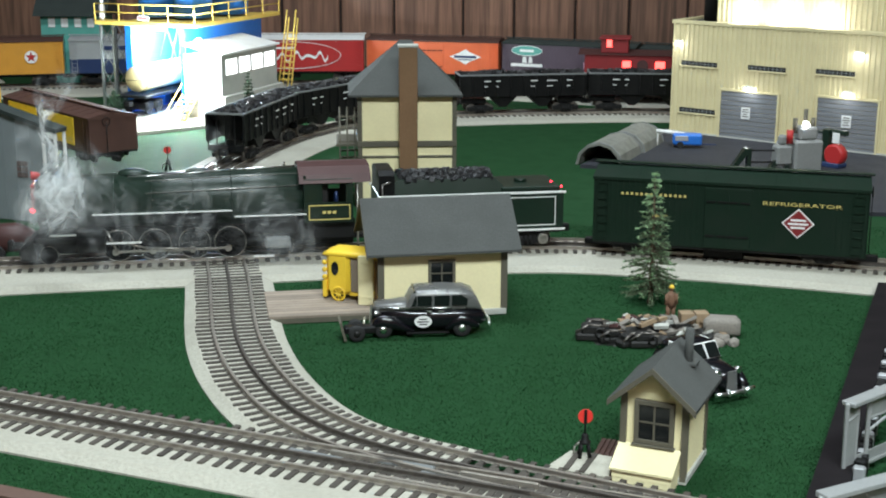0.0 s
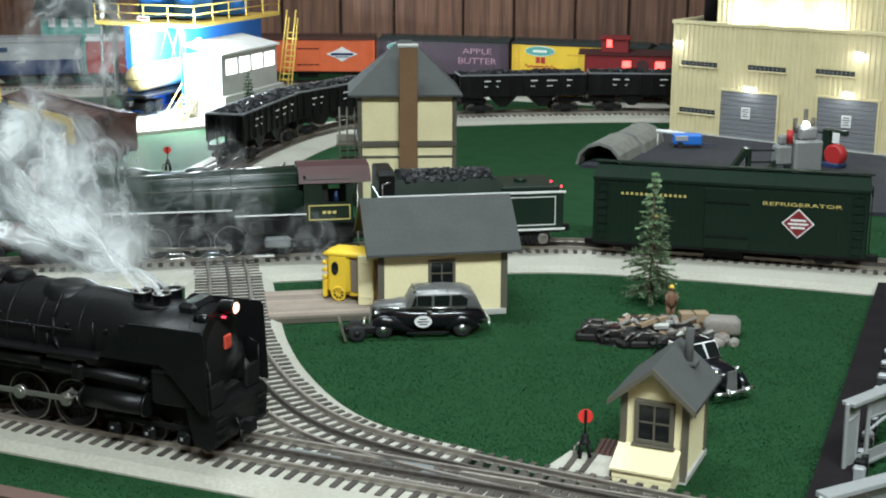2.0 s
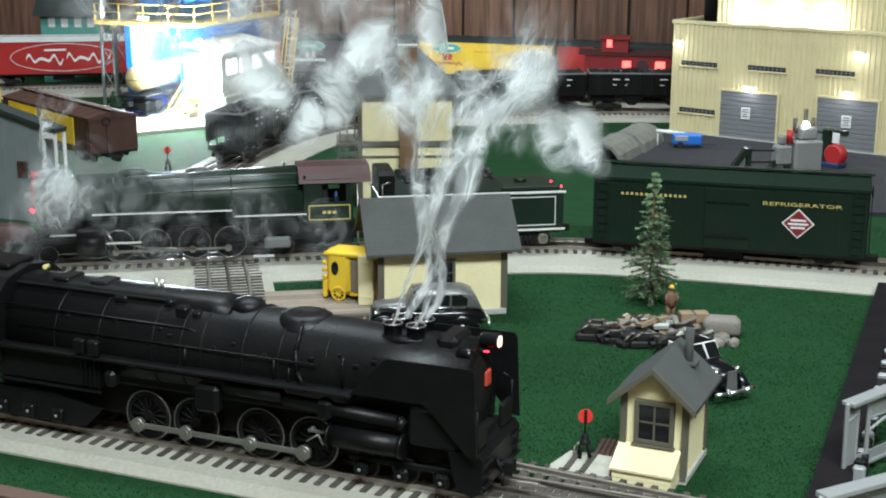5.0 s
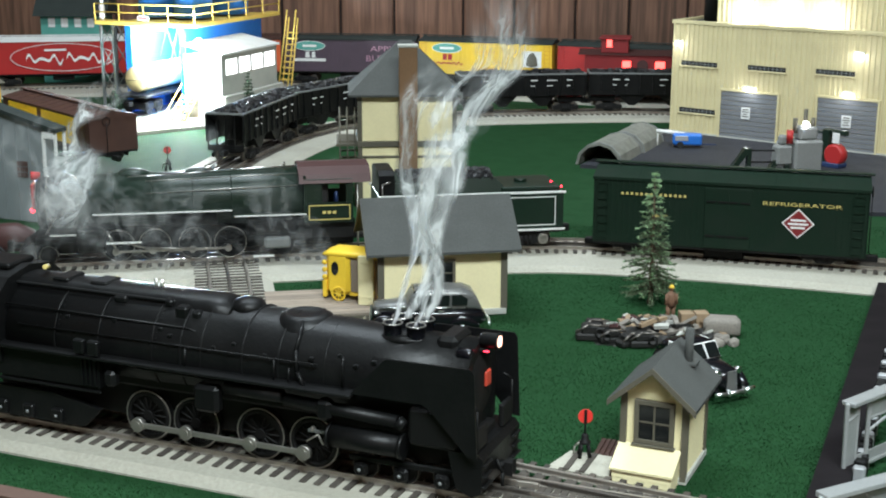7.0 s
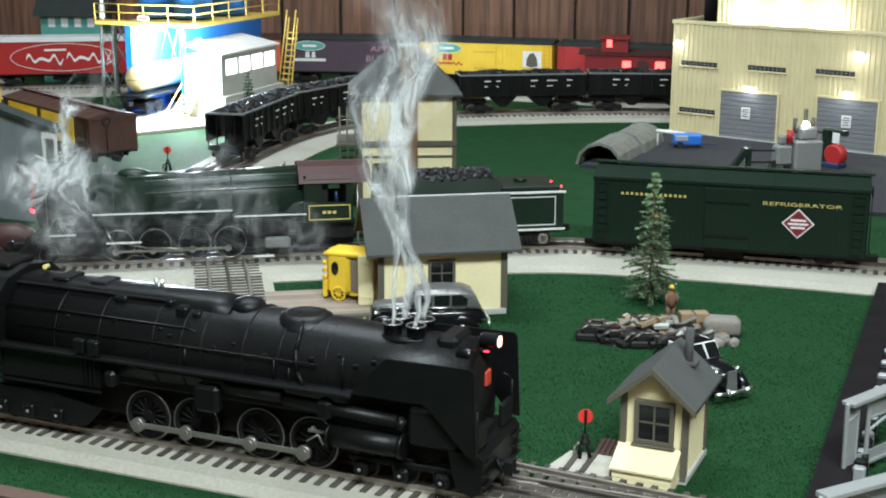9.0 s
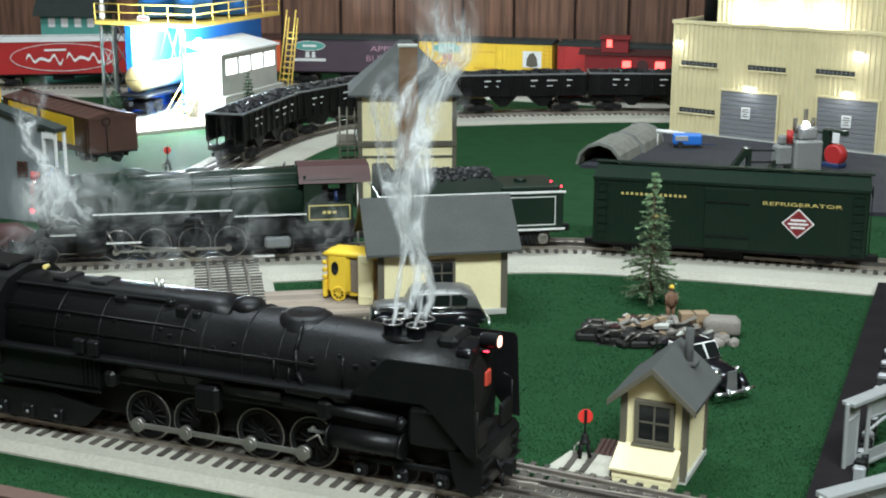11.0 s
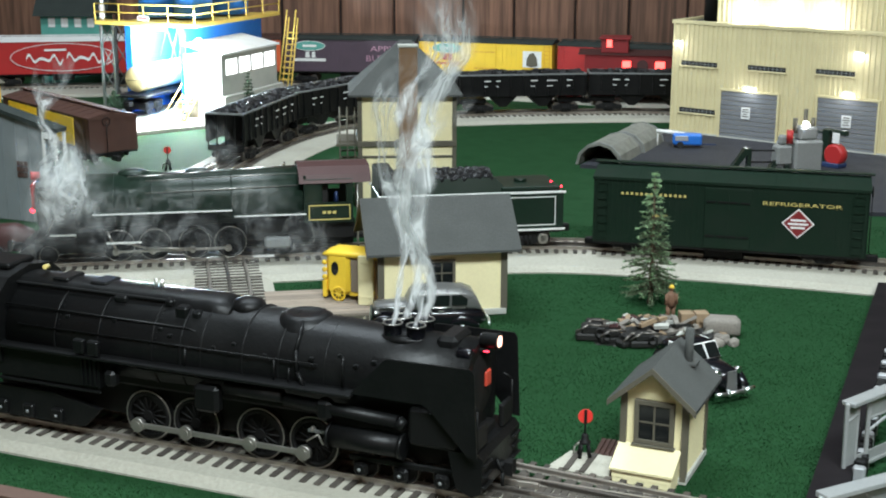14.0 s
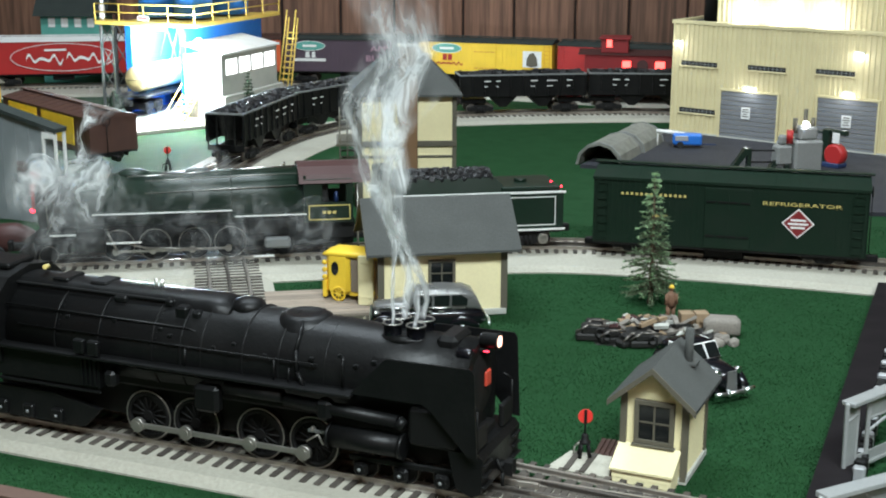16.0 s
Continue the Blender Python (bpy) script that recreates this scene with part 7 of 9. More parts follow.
def build_yard():
    # concrete culvert halves lying on the turf
    for k, (x, y, a, label) in enumerate(((0.2130, 1.712, 58, "weathered grey arched culvert section lying on turf"), (0.2540, 1.795, 58, "weathered grey arched culvert section lying on turf"))):
        q = thing("culvert_section", label, "culvert", pose(x, y, 0, 0, 0, a + 8), "culvert sections")
        b = bmesh.new()
        R, L = 0.030, 0.094
        out = [(R * math.cos(math.pi * i / 6), R * 0.98 * math.sin(math.pi * i / 6)) for i in range(7)]
        inn = [(R * 0.90 * math.cos(math.pi * i / 6), R * 0.88 * math.sin(math.pi * i / 6)) for i in range(6, -1, -1)]
        prism(b, [(-L / 2, yy, zz) for yy, zz in out + inn], (L, 0, 0))
        part("shell", b, M["culvert"], q)
        b = bmesh.new()
        for xx in (-L / 2 + 0.001, L / 2 - 0.003):
            o2 = [(yy * 1.03, zz * 1.03) for yy, zz in out]
            prism(b, [(xx, yy, zz) for yy, zz in o2 + out[::-1]], (0.0025, 0, 0))
        part("rim", b, M["greymetal"], q)
    p = thing("pipe", "white pipe lying across the yard edge", "pipe", pose(0.285, 1.80, 0.004))
    b = bmesh.new()
    cyl(b, (0, 0, 0.020), (0.036, -0.01, 0.017), 0.0026, n=12)
    cyl(b, (0.002, 0, -0.004), (0.002, 0, 0.020), 0.001, n=8)
    cyl(b, (0.033, -0.009, -0.004), (0.033, -0.009, 0.016), 0.001, n=8)
    part("tube", b, M["white"], p)
    t = thing("trailer", "bright blue small compressor trailer with pale panel", "trailer", pose(0.324, 1.785, 0.004, 0, 0, -8))
    b = bmesh.new()
    box(b, (-0.019, -0.009, 0.004), (0.019, 0.009, 0.0185), 0.002)
    part("body", b, M["blue"], t)
    b = bmesh.new()
    box(b, (-0.016, -0.0098, 0.010), (0.001, -0.0088, 0.0165), 0.0004)
    part("panel", b, M["silver"], t, "pale lettered panel")
    for x in (-0.009,):
        for yy in (-0.010, 0.0085):
            b = bmesh.new()
            lathe(b, (x, yy, 0.0045), (0, 1, 0), [(0, 0.0045), (0.002, 0.0045)], 14)
            part("wheel", b, M["rubber"], t)
    b = bmesh.new()
    box(b, (0.019, -0.001, 0.004), (0.038, 0.001, 0.0055))
    part("drawbar", b, M["navy"], t)
    # gantry with grey castings on a flat frame
    m = thing("machine_load", "grey machine castings stacked on the yard", "machinery", pose(0.432, 1.615, 0.004, 0, 0, 12))
    for lo, hi, mt in (((-0.014, -0.012, 0.0), (0.022, 0.016, 0.040), "casting"), ((-0.008, -0.008, 0.040), (0.016, 0.012, 0.056), "casting"), ((-0.034, -0.006, 0.010), (-0.014, 0.012, 0.034), "casting"), ((-0.030, -0.002, 0.034), (-0.020, 0.008, 0.046), "casting")):
        b = bmesh.new()
        box(b, lo, hi, 0.0025)
        part("casting", b, M[mt], m)
    for x, y, z0, z1, r, mt in ((-0.011, 0.0, 0.048, 0.066, 0.0028, "trim"), (0.004, 0.004, 0.054, 0.076, 0.0026, "trim"), (0.011, -0.002, 0.054, 0.066, 0.0024, "trim"), (-0.018, -0.002, 0.036, 0.052, 0.004, "red")):
        b = bmesh.new()
        cyl(b, (x, y, z0), (x, y, z1), r, n=12)
        part("spindle", b, M[mt], m)
    b = bmesh.new()
    ball(b, (-0.002, -0.010, 0.0595), 0.0042, n=10)
    part("work_light", b, M["whiteglow"], m, "glaring white work light")
    f = thing("steel_frame", "dark green steel trestle frame on the yard", "trestle", pose(0.374, 1.612, 0.004, 0, 0, 0))
    for x in (-0.010, 0.036):
        b = bmesh.new()
        prism(b, [(x - 0.022, -0.006, 0.0), (x - 0.016, -0.006, 0.0), (x + 0.006, -0.006, 0.0300), (x - 0.002, -0.006, 0.0300)], (0, 0.012, 0))
        box(b, (x + 0.001, -0.005, 0), (x + 0.006, 0.005, 0.030), 0.0004)
        part("leg", b, M["lgreen"], f)
    b = bmesh.new()
    tube(b, [(-0.006, 0, 0.027), (0.040, 0, 0.027)], 0.0013, 6)
    tube(b, [(-0.010, 0, 0.013), (0.036, 0, 0.013)], 0.0012, 6)
    part("cross_bar", b, M["blackmat"], f)
    d = thing("winch", "dark green winch arm with a red drum", "machinery", pose(0.478, 1.655, 0.004, 0, 0, -48))
    b = bmesh.new()
    box(b, (-0.010, -0.006, 0.0), (0.0, 0.006, 0.046), 0.001)
    box(b, (0.0, -0.004, 0.040), (0.022, 0.004, 0.046), 0.001)
    tube(b, [(-0.034, 0, 0.042), (-0.008, 0, 0.040)], 0.0014, 6)
    part("arm", b, M["lgreen"], d)
    b = bmesh.new()
    box(b, (0.004, -0.0048, 0.030), (0.014, -0.0036, 0.043), 0.0003)
    part("plate", b, M["paper"], d)
    for x, r in ((0.008, 0.0135), (-0.018, 0.006)):
        b = bmesh.new()
        lathe(b, (x, -0.008, 0.0155), (0, 1, 0), [(0, r * 0.8), (0.002, r), (0.012, r), (0.014, r * 0.8)], 20)
        part("drum", b, M["red"], d, "red drum")
    b = bmesh.new()
    box(b, (-0.022, -0.010, 0.0), (0.018, 0.010, 0.006), 0.001)
    part("base", b, M["navy"], d)


def build_bridge():
    # dark edging with a track of black rail pieces, and the grey girder bridge
    b = bmesh.new()
    d = Vector((0.371, 0.928, 0)).normalized()
    prism(b, [(0.18, 0.635, -0.002), (0.366, 1.100, -0.002), (0.3875, 1.100, -0.002), (0.2015, 0.635, -0.002)], (0, 0, 0.012))
    structure("kerb", b, M["kerb"], "dark brown raised edging along the turf")
    tr = thing("rack_rail", "row of short dark upright rail pieces along the edging", "rail", kind="structure")
    rnd = random.Random(7)
    for k in range(46):
        s = 0.08 + k * 0.0092
        c = Vector((0.2015, 0.635, 0)) + d * s + Vector((0.928, -0.371, 0)) * 0.003
        b = bmesh.new()
        box(b, (-0.0026, -0.0035, 0), (0.0026, 0.0035, 0.012 + rnd.uniform(0, 0.002)), 0.001, Matrix.Translation(c) @ Matrix.Rotation(1.19 + rnd.uniform(-0.15, 0.15), 4, "Z"))
        part("rail_piece", b, M["silver"] if k % 3 == 0 else M["blackmat"], tr)
    br = thing("girder_bridge", "silver-grey lattice girder bridge at the table corner", "bridge")
    mt = M["bridge"]

    def bar(p, q, w, hgt, name):
        p, q = Vector(p), Vector(q)
        e = (q - p)
        bb = bmesh.new()
        box(bb, (0, -w / 2, -hgt / 2), (e.length, w / 2, hgt / 2), 0.0004, Matrix.Translation(p) @ e.to_track_quat("X", "Z").to_matrix().to_4x4())
        return part(name, bb, mt, br)
    far0, far1 = (0.2262, 0.7120, 0.0480), (0.330, 0.800, 0.0480)
    near0, near1 = (0.1905, 0.6300, 0.0300), (0.330, 0.705, 0.0300)
    bar(far0, far1, 0.0085, 0.0026, "top_chord")
    bar((0.2268, 0.7128, 0.0275), (0.2340, 0.7188, 0.0275), 0.0006, 0.036, "web_plate")
    bar((0.2268, 0.7128, 0.0110), (0.330, 0.800, 0.0110), 0.0006, 0.007, "web_plate")
    bar((0.2440, 0.7268, 0.0405), (0.330, 0.800, 0.0405), 0.0006, 0.012, "web_plate")
    bar((far0[0] - 0.001, far0[1], 0.0072), (far1[0], far1[1], 0.0072), 0.004, 0.0022, "bottom_chord")
    bar((far0[0], far0[1], 0.006), (far0[0] - 0.0005, far0[1], 0.0485), 0.0022, 0.0024, "end_post")
    bar((0.2345, 0.719, 0.006), (0.2345, 0.719, 0.0475), 0.0012, 0.0016, "post")
    bar((0.2425, 0.7255, 0.006), (0.2425, 0.7255, 0.0475), 0.0018, 0.0024, "post")
    bar((0.2262, 0.712, 0.0370), (0.2345, 0.719, 0.0400), 0.001, 0.0016, "strut")
    bar((0.2425, 0.7255, 0.0345), (0.300, 0.7745, 0.0345), 0.0016, 0.0016, "strut")
    bar((0.2425, 0.7255, 0.0265), (0.262, 0.742, 0.0330), 0.0016, 0.0016, "brace")
    bar(near0, near1, 0.0095, 0.0030, "top_chord")
    bar((0.1912, 0.6312, 0.017), (0.330, 0.7058, 0.017), 0.0006, 0.024, "web_plate")
    for k in range(16):
        f = k / 16
        p = Vector(near0).lerp(Vector(near1), f)
        bar((p.x, p.y + 0.002, p.z), (p.x, p.y + 0.002, p.z - 0.0045), 0.0018, 0.0012, "rivet_plate")
    bar((near0[0], near0[1], 0.0), (near0[0], near0[1], 0.030), 0.003, 0.003, "end_post")
    bar((0.208, 0.640, 0.0), (0.208, 0.640, 0.030), 0.0016, 0.002, "post")
    bar((0.215, 0.644, 0.0285), (0.235, 0.655, 0.006), 0.002, 0.002, "brace")
    bar((near0[0], near0[1], 0.004), (near1[0], near1[1], 0.004), 0.004, 0.002, "bottom_chord")


def loft(b, secs, n=16, p=2.6, c=(0, 0)):
    """Rounded body through sections (x, half width, bottom, top)."""
    rows = []
    for x, hw, z0, z1 in secs:
        r = []
        for k in range(n):
            a = 6.28319 * (k + 0.5) / n
            ca, sa = math.cos(a), math.sin(a)
            r.append(b.verts.new((x, c[1] + hw * math.copysign(abs(ca) ** (2 / p), ca), (z0 + z1) / 2 + (z1 - z0) / 2 * math.copysign(abs(sa) ** (2 / p), sa))))
        rows.append(r)
    for a, d in zip(rows, rows[1:]):
        for k in range(n):
            f = b.faces.new((a[k], a[(k + 1) % n], d[(k + 1) % n], d[k]))
            f.smooth = True
    b.faces.new(rows[0])
    b.faces.new(rows[-1][::-1])


def conifer(x, y, hgt, rad, label, category="tree", dense=False, seed=3):
    """Needle tree: trunk, whorls of drooping boughs of many small needles, paler tips towards the top."""
    t = thing("spruce_tree" if category == "tree" else "shrub", label, category, pose(x, y, 0))
    rnd = random.Random(seed)
    b = bmesh.new()
    lathe(b, (0, 0, -0.001), (0, 0, 1), [(0, 0.0030), (0.004, 0.0022), (hgt * 0.5, 0.0014), (hgt * 0.97, 0.0003)], 8)
    part("trunk", b, M["bark"], t)
    low, top, limb = bmesh.new(), bmesh.new(), bmesh.new()
    lev = 22 if not dense else 14
    for k in range(lev):
        f = k / (lev - 1)
        z = hgt * (0.10 + 0.87 * f)
        R = rad * (1 - f) ** 0.75 * rnd.uniform(0.8, 1.12) + rad * 0.06
        nb = max(4, int(11 * (1 - f * 0.6)))
        for j in range(nb):
            if rnd.random() < 0.1:
                continue
            a = 6.28319 * (j + rnd.random() * 0.8) / nb + k * 0.7
            L = R * rnd.uniform(0.65, 1.15)
            droop = rnd.uniform(0.05, 0.4) * (1 - f * 0.8)
            tip = Vector((math.cos(a) * L, math.sin(a) * L, -droop * L))
            base = Vector((0, 0, z))
            cyl(limb, base, base + tip * 0.95, 0.0005, 0.0002, 4)
            m = max(5, int(L / (0.0005 if dense else 0.0011)))
            for q in range(m):
                s = 0.18 + 0.82 * (q + rnd.random()) / m
                c = base + tip * s
                tgt = top if (f > 0.72 or rnd.random() < 0.12 + 0.3 * f) else low
                for w in range(6):
                    dv = Vector((rnd.uniform(-1, 1), rnd.uniform(-1, 1), rnd.uniform(-0.4, 0.9))) + tip.normalized() * 0.7
                    dv = dv.normalized() * rnd.uniform(0.0018, 0.0038)
                    sd = dv.cross(Vector((rnd.uniform(-1, 1), rnd.uniform(-1, 1), 0.3))).normalized() * 0.00042
                    vs = [tgt.verts.new(c - sd), tgt.verts.new(c + sd), tgt.verts.new(c + dv)]
                    tgt.faces.new(vs)
    tagged(part("limb", limb, M["bark"], t), kind="stuff")
    for nm, bb, mt in (("crown", low, "needle" if not dense else "darkleaf"), ("crown_top", top, "needletip" if not dense else "darkleaf")):
        me = bpy.data.meshes.new(nm)
        bb.to_mesh(me)
        bb.free()
        me.materials.append(M[mt])
        ob = new(nm, me)
        ob.parent = t
        tagged(ob, kind="stuff")
    return t


build_station()
build_tower()
build_shanty()
build_switch_stand()
build_workshop()
build_fuel_tower()
build_left_side()
build_caboose()
build_yard()
build_bridge()
conifer(0.1705, 1.072, 0.1105, 0.0245, "frosted green model spruce with sparse drooping boughs on the turf")


# ---------------- vehicles, scrap and the worker doll ----------------


def road_wheel(parent, x, y, r, hub="chrome", w=0.0022, spokes=0):
    wh = new("wheel")
    wh.parent = parent
    wh.empty_display_size = 0.003
    b = bmesh.new()
    lathe(b, (x, y - w, r), (0, 1, 0), [(0, r * 0.55), (0.0002, r * 0.88), (w * 0.5, r), (w * 1.5, r), (w * 2 - 0.0002, r * 0.88), (w * 2, r * 0.55)], 24)
    if spokes:
        b.free()
        b = bmesh.new()
        torus(b, (x, y, r), (0, 1, 0), r * 0.93, r * 0.09, 24, 6)
    part("tyre", b, M["rubber" if not spokes else hub], wh)
    b = bmesh.new()
    if spokes:
        for k in range(spokes):
            a = 6.28319 * k / spokes
            cyl(b, (x, y, r), (x + math.cos(a) * r * 0.8, y, r + math.sin(a) * r * 0.8), r * 0.1, r * 0.08, 5)
        torus(b, (x, y, r), (0, 1, 0), r * 0.82, r * 0.12, 24, 6)
    else:
        lathe(b, (x, y - w - 0.0006, r), (0, 1, 0), [(0, r * 0.12), (0.0003, r * 0.42), (w * 2 + 0.0009, r * 0.42), (w * 2 + 0.0012, r * 0.12)], 18)
    part("hub", b, M[hub], wh)
    return wh


def build_sedan():
    s = thing("sedan_car", "black and grey vintage sedan with chrome trim and round door emblem", "car", pose(-0.0130, 0.9935, 0.0, 0, 0, 6))
    b = bmesh.new()
    loft(b, [(-0.0415, 0.0060, 0.0075, 0.0185), (-0.0400, 0.0085, 0.0060, 0.0215), (-0.025, 0.0115, 0.0050, 0.0228), (-0.012, 0.0150, 0.0045, 0.0222), (0.010, 0.0165, 0.0045, 0.0222), (0.030, 0.0160, 0.0050, 0.0222), (0.0415, 0.0130, 0.0065, 0.0195), (0.0450, 0.0085, 0.0080, 0.0150)], 20, 3.2)
    part("body", b, M["sedan"], s)
    b = bmesh.new()
    loft(b, [(-0.0405, 0.0062, 0.0165, 0.0226), (-0.038, 0.0085, 0.0160, 0.0243), (-0.020, 0.0110, 0.0165, 0.0262), (-0.0125, 0.0125, 0.0165, 0.0268)], 18, 2.6)
    part("bonnet", b, M["sedangrey"], s, "grey bonnet")
    b = bmesh.new()
    loft(b, [(-0.0165, 0.0125, 0.0190, 0.0235), (-0.0115, 0.0138, 0.0190, 0.0335), (-0.0075, 0.0140, 0.0190, 0.0358), (0.010, 0.0140, 0.0190, 0.0364), (0.028, 0.0138, 0.0190, 0.0358), (0.0350, 0.0132, 0.0190, 0.0330), (0.0390, 0.0124, 0.0190, 0.0265), (0.0410, 0.0120, 0.0185, 0.0225)], 20, 4.6)
    part("cabin", b, M["sedangrey"], s, "grey cabin roof and pillars")
    for sg in (-1, 1):
        y = sg * 0.0142
        for x0, x1, c0, c1 in ((-0.0120, -0.0085, 0.003, 0.0), (-0.0075, 0.0030, 0.0, 0.0), (0.0052, 0.0165, 0.0, 0.0), (0.0185, 0.0300, 0.0, 0.004)):
            b = bmesh.new()
            prism(b, [(x0, y - 0.0004, 0.0243), (x1, y - 0.0004, 0.0243), (x1 + 0.0005, y - 0.0004, 0.0290), (x1 - c1, y - 0.0004, 0.0322), (x0 + c0, y - 0.0004, 0.0322)], (0, 0.0008, 0))
            part("side_window", b, M["windowdark"], s)
        b = bmesh.new()
        tube(b, [(-0.040, sg * 0.0092, 0.0222), (-0.012, sg * 0.0150, 0.0232), (0.030, sg * 0.0158, 0.0226)], 0.00055, 6)
        part("trim_strip", b, M["chrome"], s)
        b = bmesh.new()
        for x in (-0.001, 0.008):
            box(b, (x, sg * 0.0168 - 0.0006, 0.0202), (x + 0.004, sg * 0.0168 + 0.0006, 0.0212), 0.0002)
        part("door_handle", b, M["chrome"], s)
        b = bmesh.new()
        loft(b, [(-0.0430, 0.0012, 0.0070, 0.0090), (-0.0400, 0.0034, 0.0060, 0.0150), (-0.034, 0.0042, 0.0070, 0.0178), (-0.026, 0.0042, 0.0060, 0.0165), (-0.018, 0.0036, 0.0045, 0.0110), (-0.010, 0.0028, 0.0035, 0.0062)], 14, 2.2, (0, sg * 0.0128))
        part("front_fender", b, M["sedan"], s)
        b = bmesh.new()
        loft(b, [(0.0135, 0.0020, 0.0040, 0.0075), (0.0190, 0.0034, 0.0060, 0.0150), (0.0255, 0.0040, 0.0075, 0.0180), (0.0325, 0.0036, 0.0065, 0.0155), (0.0395, 0.0018, 0.0060, 0.0095)], 14, 2.2, (0, sg * 0.0140))
        part("rear_fender", b, M["sedan"], s)
        b = bmesh.new()
        box(b, (-0.016, sg * 0.0160 - 0.002, 0.0034), (0.016, sg * 0.0160 + 0.002, 0.0046), 0.0003)
        part("running_board", b, M["blackmat"], s)
        road_wheel(s, -0.0335, sg * 0.0140, 0.0068)
        road_wheel(s, 0.0262, sg * 0.0150, 0.0068)
        b = bmesh.new()
        lathe(b, (-0.0395, sg * 0.0085, 0.0178), (-1, 0, 0), [(-0.005, 0.0006), (-0.002, 0.0018), (0, 0.0021), (0.0004, 0.0019)], 12)
        part("headlight", b, M["chrome"], s)
    b = bmesh.new()
    prism(b, [(-0.0418, -0.0050, 0.0070), (-0.0418, 0.0050, 0.0070), (-0.0412, 0.0040, 0.0222), (-0.0412, -0.0040, 0.0222)], (-0.0012, 0, 0))
    part("grille", b, M["chrome"], s, "tall chrome radiator grille")
    b = bmesh.new()
    tube(b, [(-0.0460, -0.0150, 0.0075), (-0.0475, 0, 0.0078), (-0.0460, 0.0150, 0.0075)], 0.0010, 6)
    part("bumper", b, M["chrome"], s)
    b = bmesh.new()
    tube(b, [(0.0470, -0.0150, 0.0090), (0.0485, 0, 0.0092), (0.0470, 0.0150, 0.0090)], 0.0010, 6)
    part("bumper", b, M["chrome"], s)
    b = bmesh.new()
    prism(b, [(-0.0115, -0.0118, 0.0262), (-0.0115, 0.0118, 0.0262), (-0.0085, 0.0112, 0.0345), (-0.0085, -0.0112, 0.0345)], (-0.0014, 0, 0.0008))
    part("windscreen", b, M["windowdark"], s)
    n = 22
    b = bmesh.new()
    prism(b, [(-0.0035 + 0.0066 * math.cos(6.28319 * k / n), -0.0166, 0.0128 + 0.0046 * math.sin(6.28319 * k / n)) for k in range(n)], (0, -0.0004, 0))
    em = part("door_emblem", b, M["white"], s, "white oval door emblem")
    b = bmesh.new()
    for z, w in ((0.0148, 0.006), (0.0128, 0.009), (0.0108, 0.006)):
        box(b, (-0.0035 - w / 2, -0.0174, z - 0.0004), (-0.0035 + w / 2, -0.0171, z + 0.0004))
    part("lettering_bar", b, M["sedan"], em)
    # snow-plough-like hand barrow before the car
    t = thing("tool_barrow", "small black wheeled barrow with a tilted blade before the sedan", "barrow", pose(-0.0620, 0.9735, 0, 0, 0, 8))
    b = bmesh.new()
    prism(b, [(-0.0125, -0.008, 0.001), (-0.0105, -0.008, 0.001), (-0.0145, -0.008, 0.0155), (-0.0160, -0.008, 0.0150)], (0, 0.020, 0))
    part("blade", b, M["trim"], t)
    for y in (-0.006, 0.010):
        road_wheel(t, -0.003, y, 0.0062, "junk")
    b = bmesh.new()
    box(b, (-0.012, -0.003, 0.0045), (0.012, 0.007, 0.0100), 0.001)
    part("body", b, M["blackmat"], t)


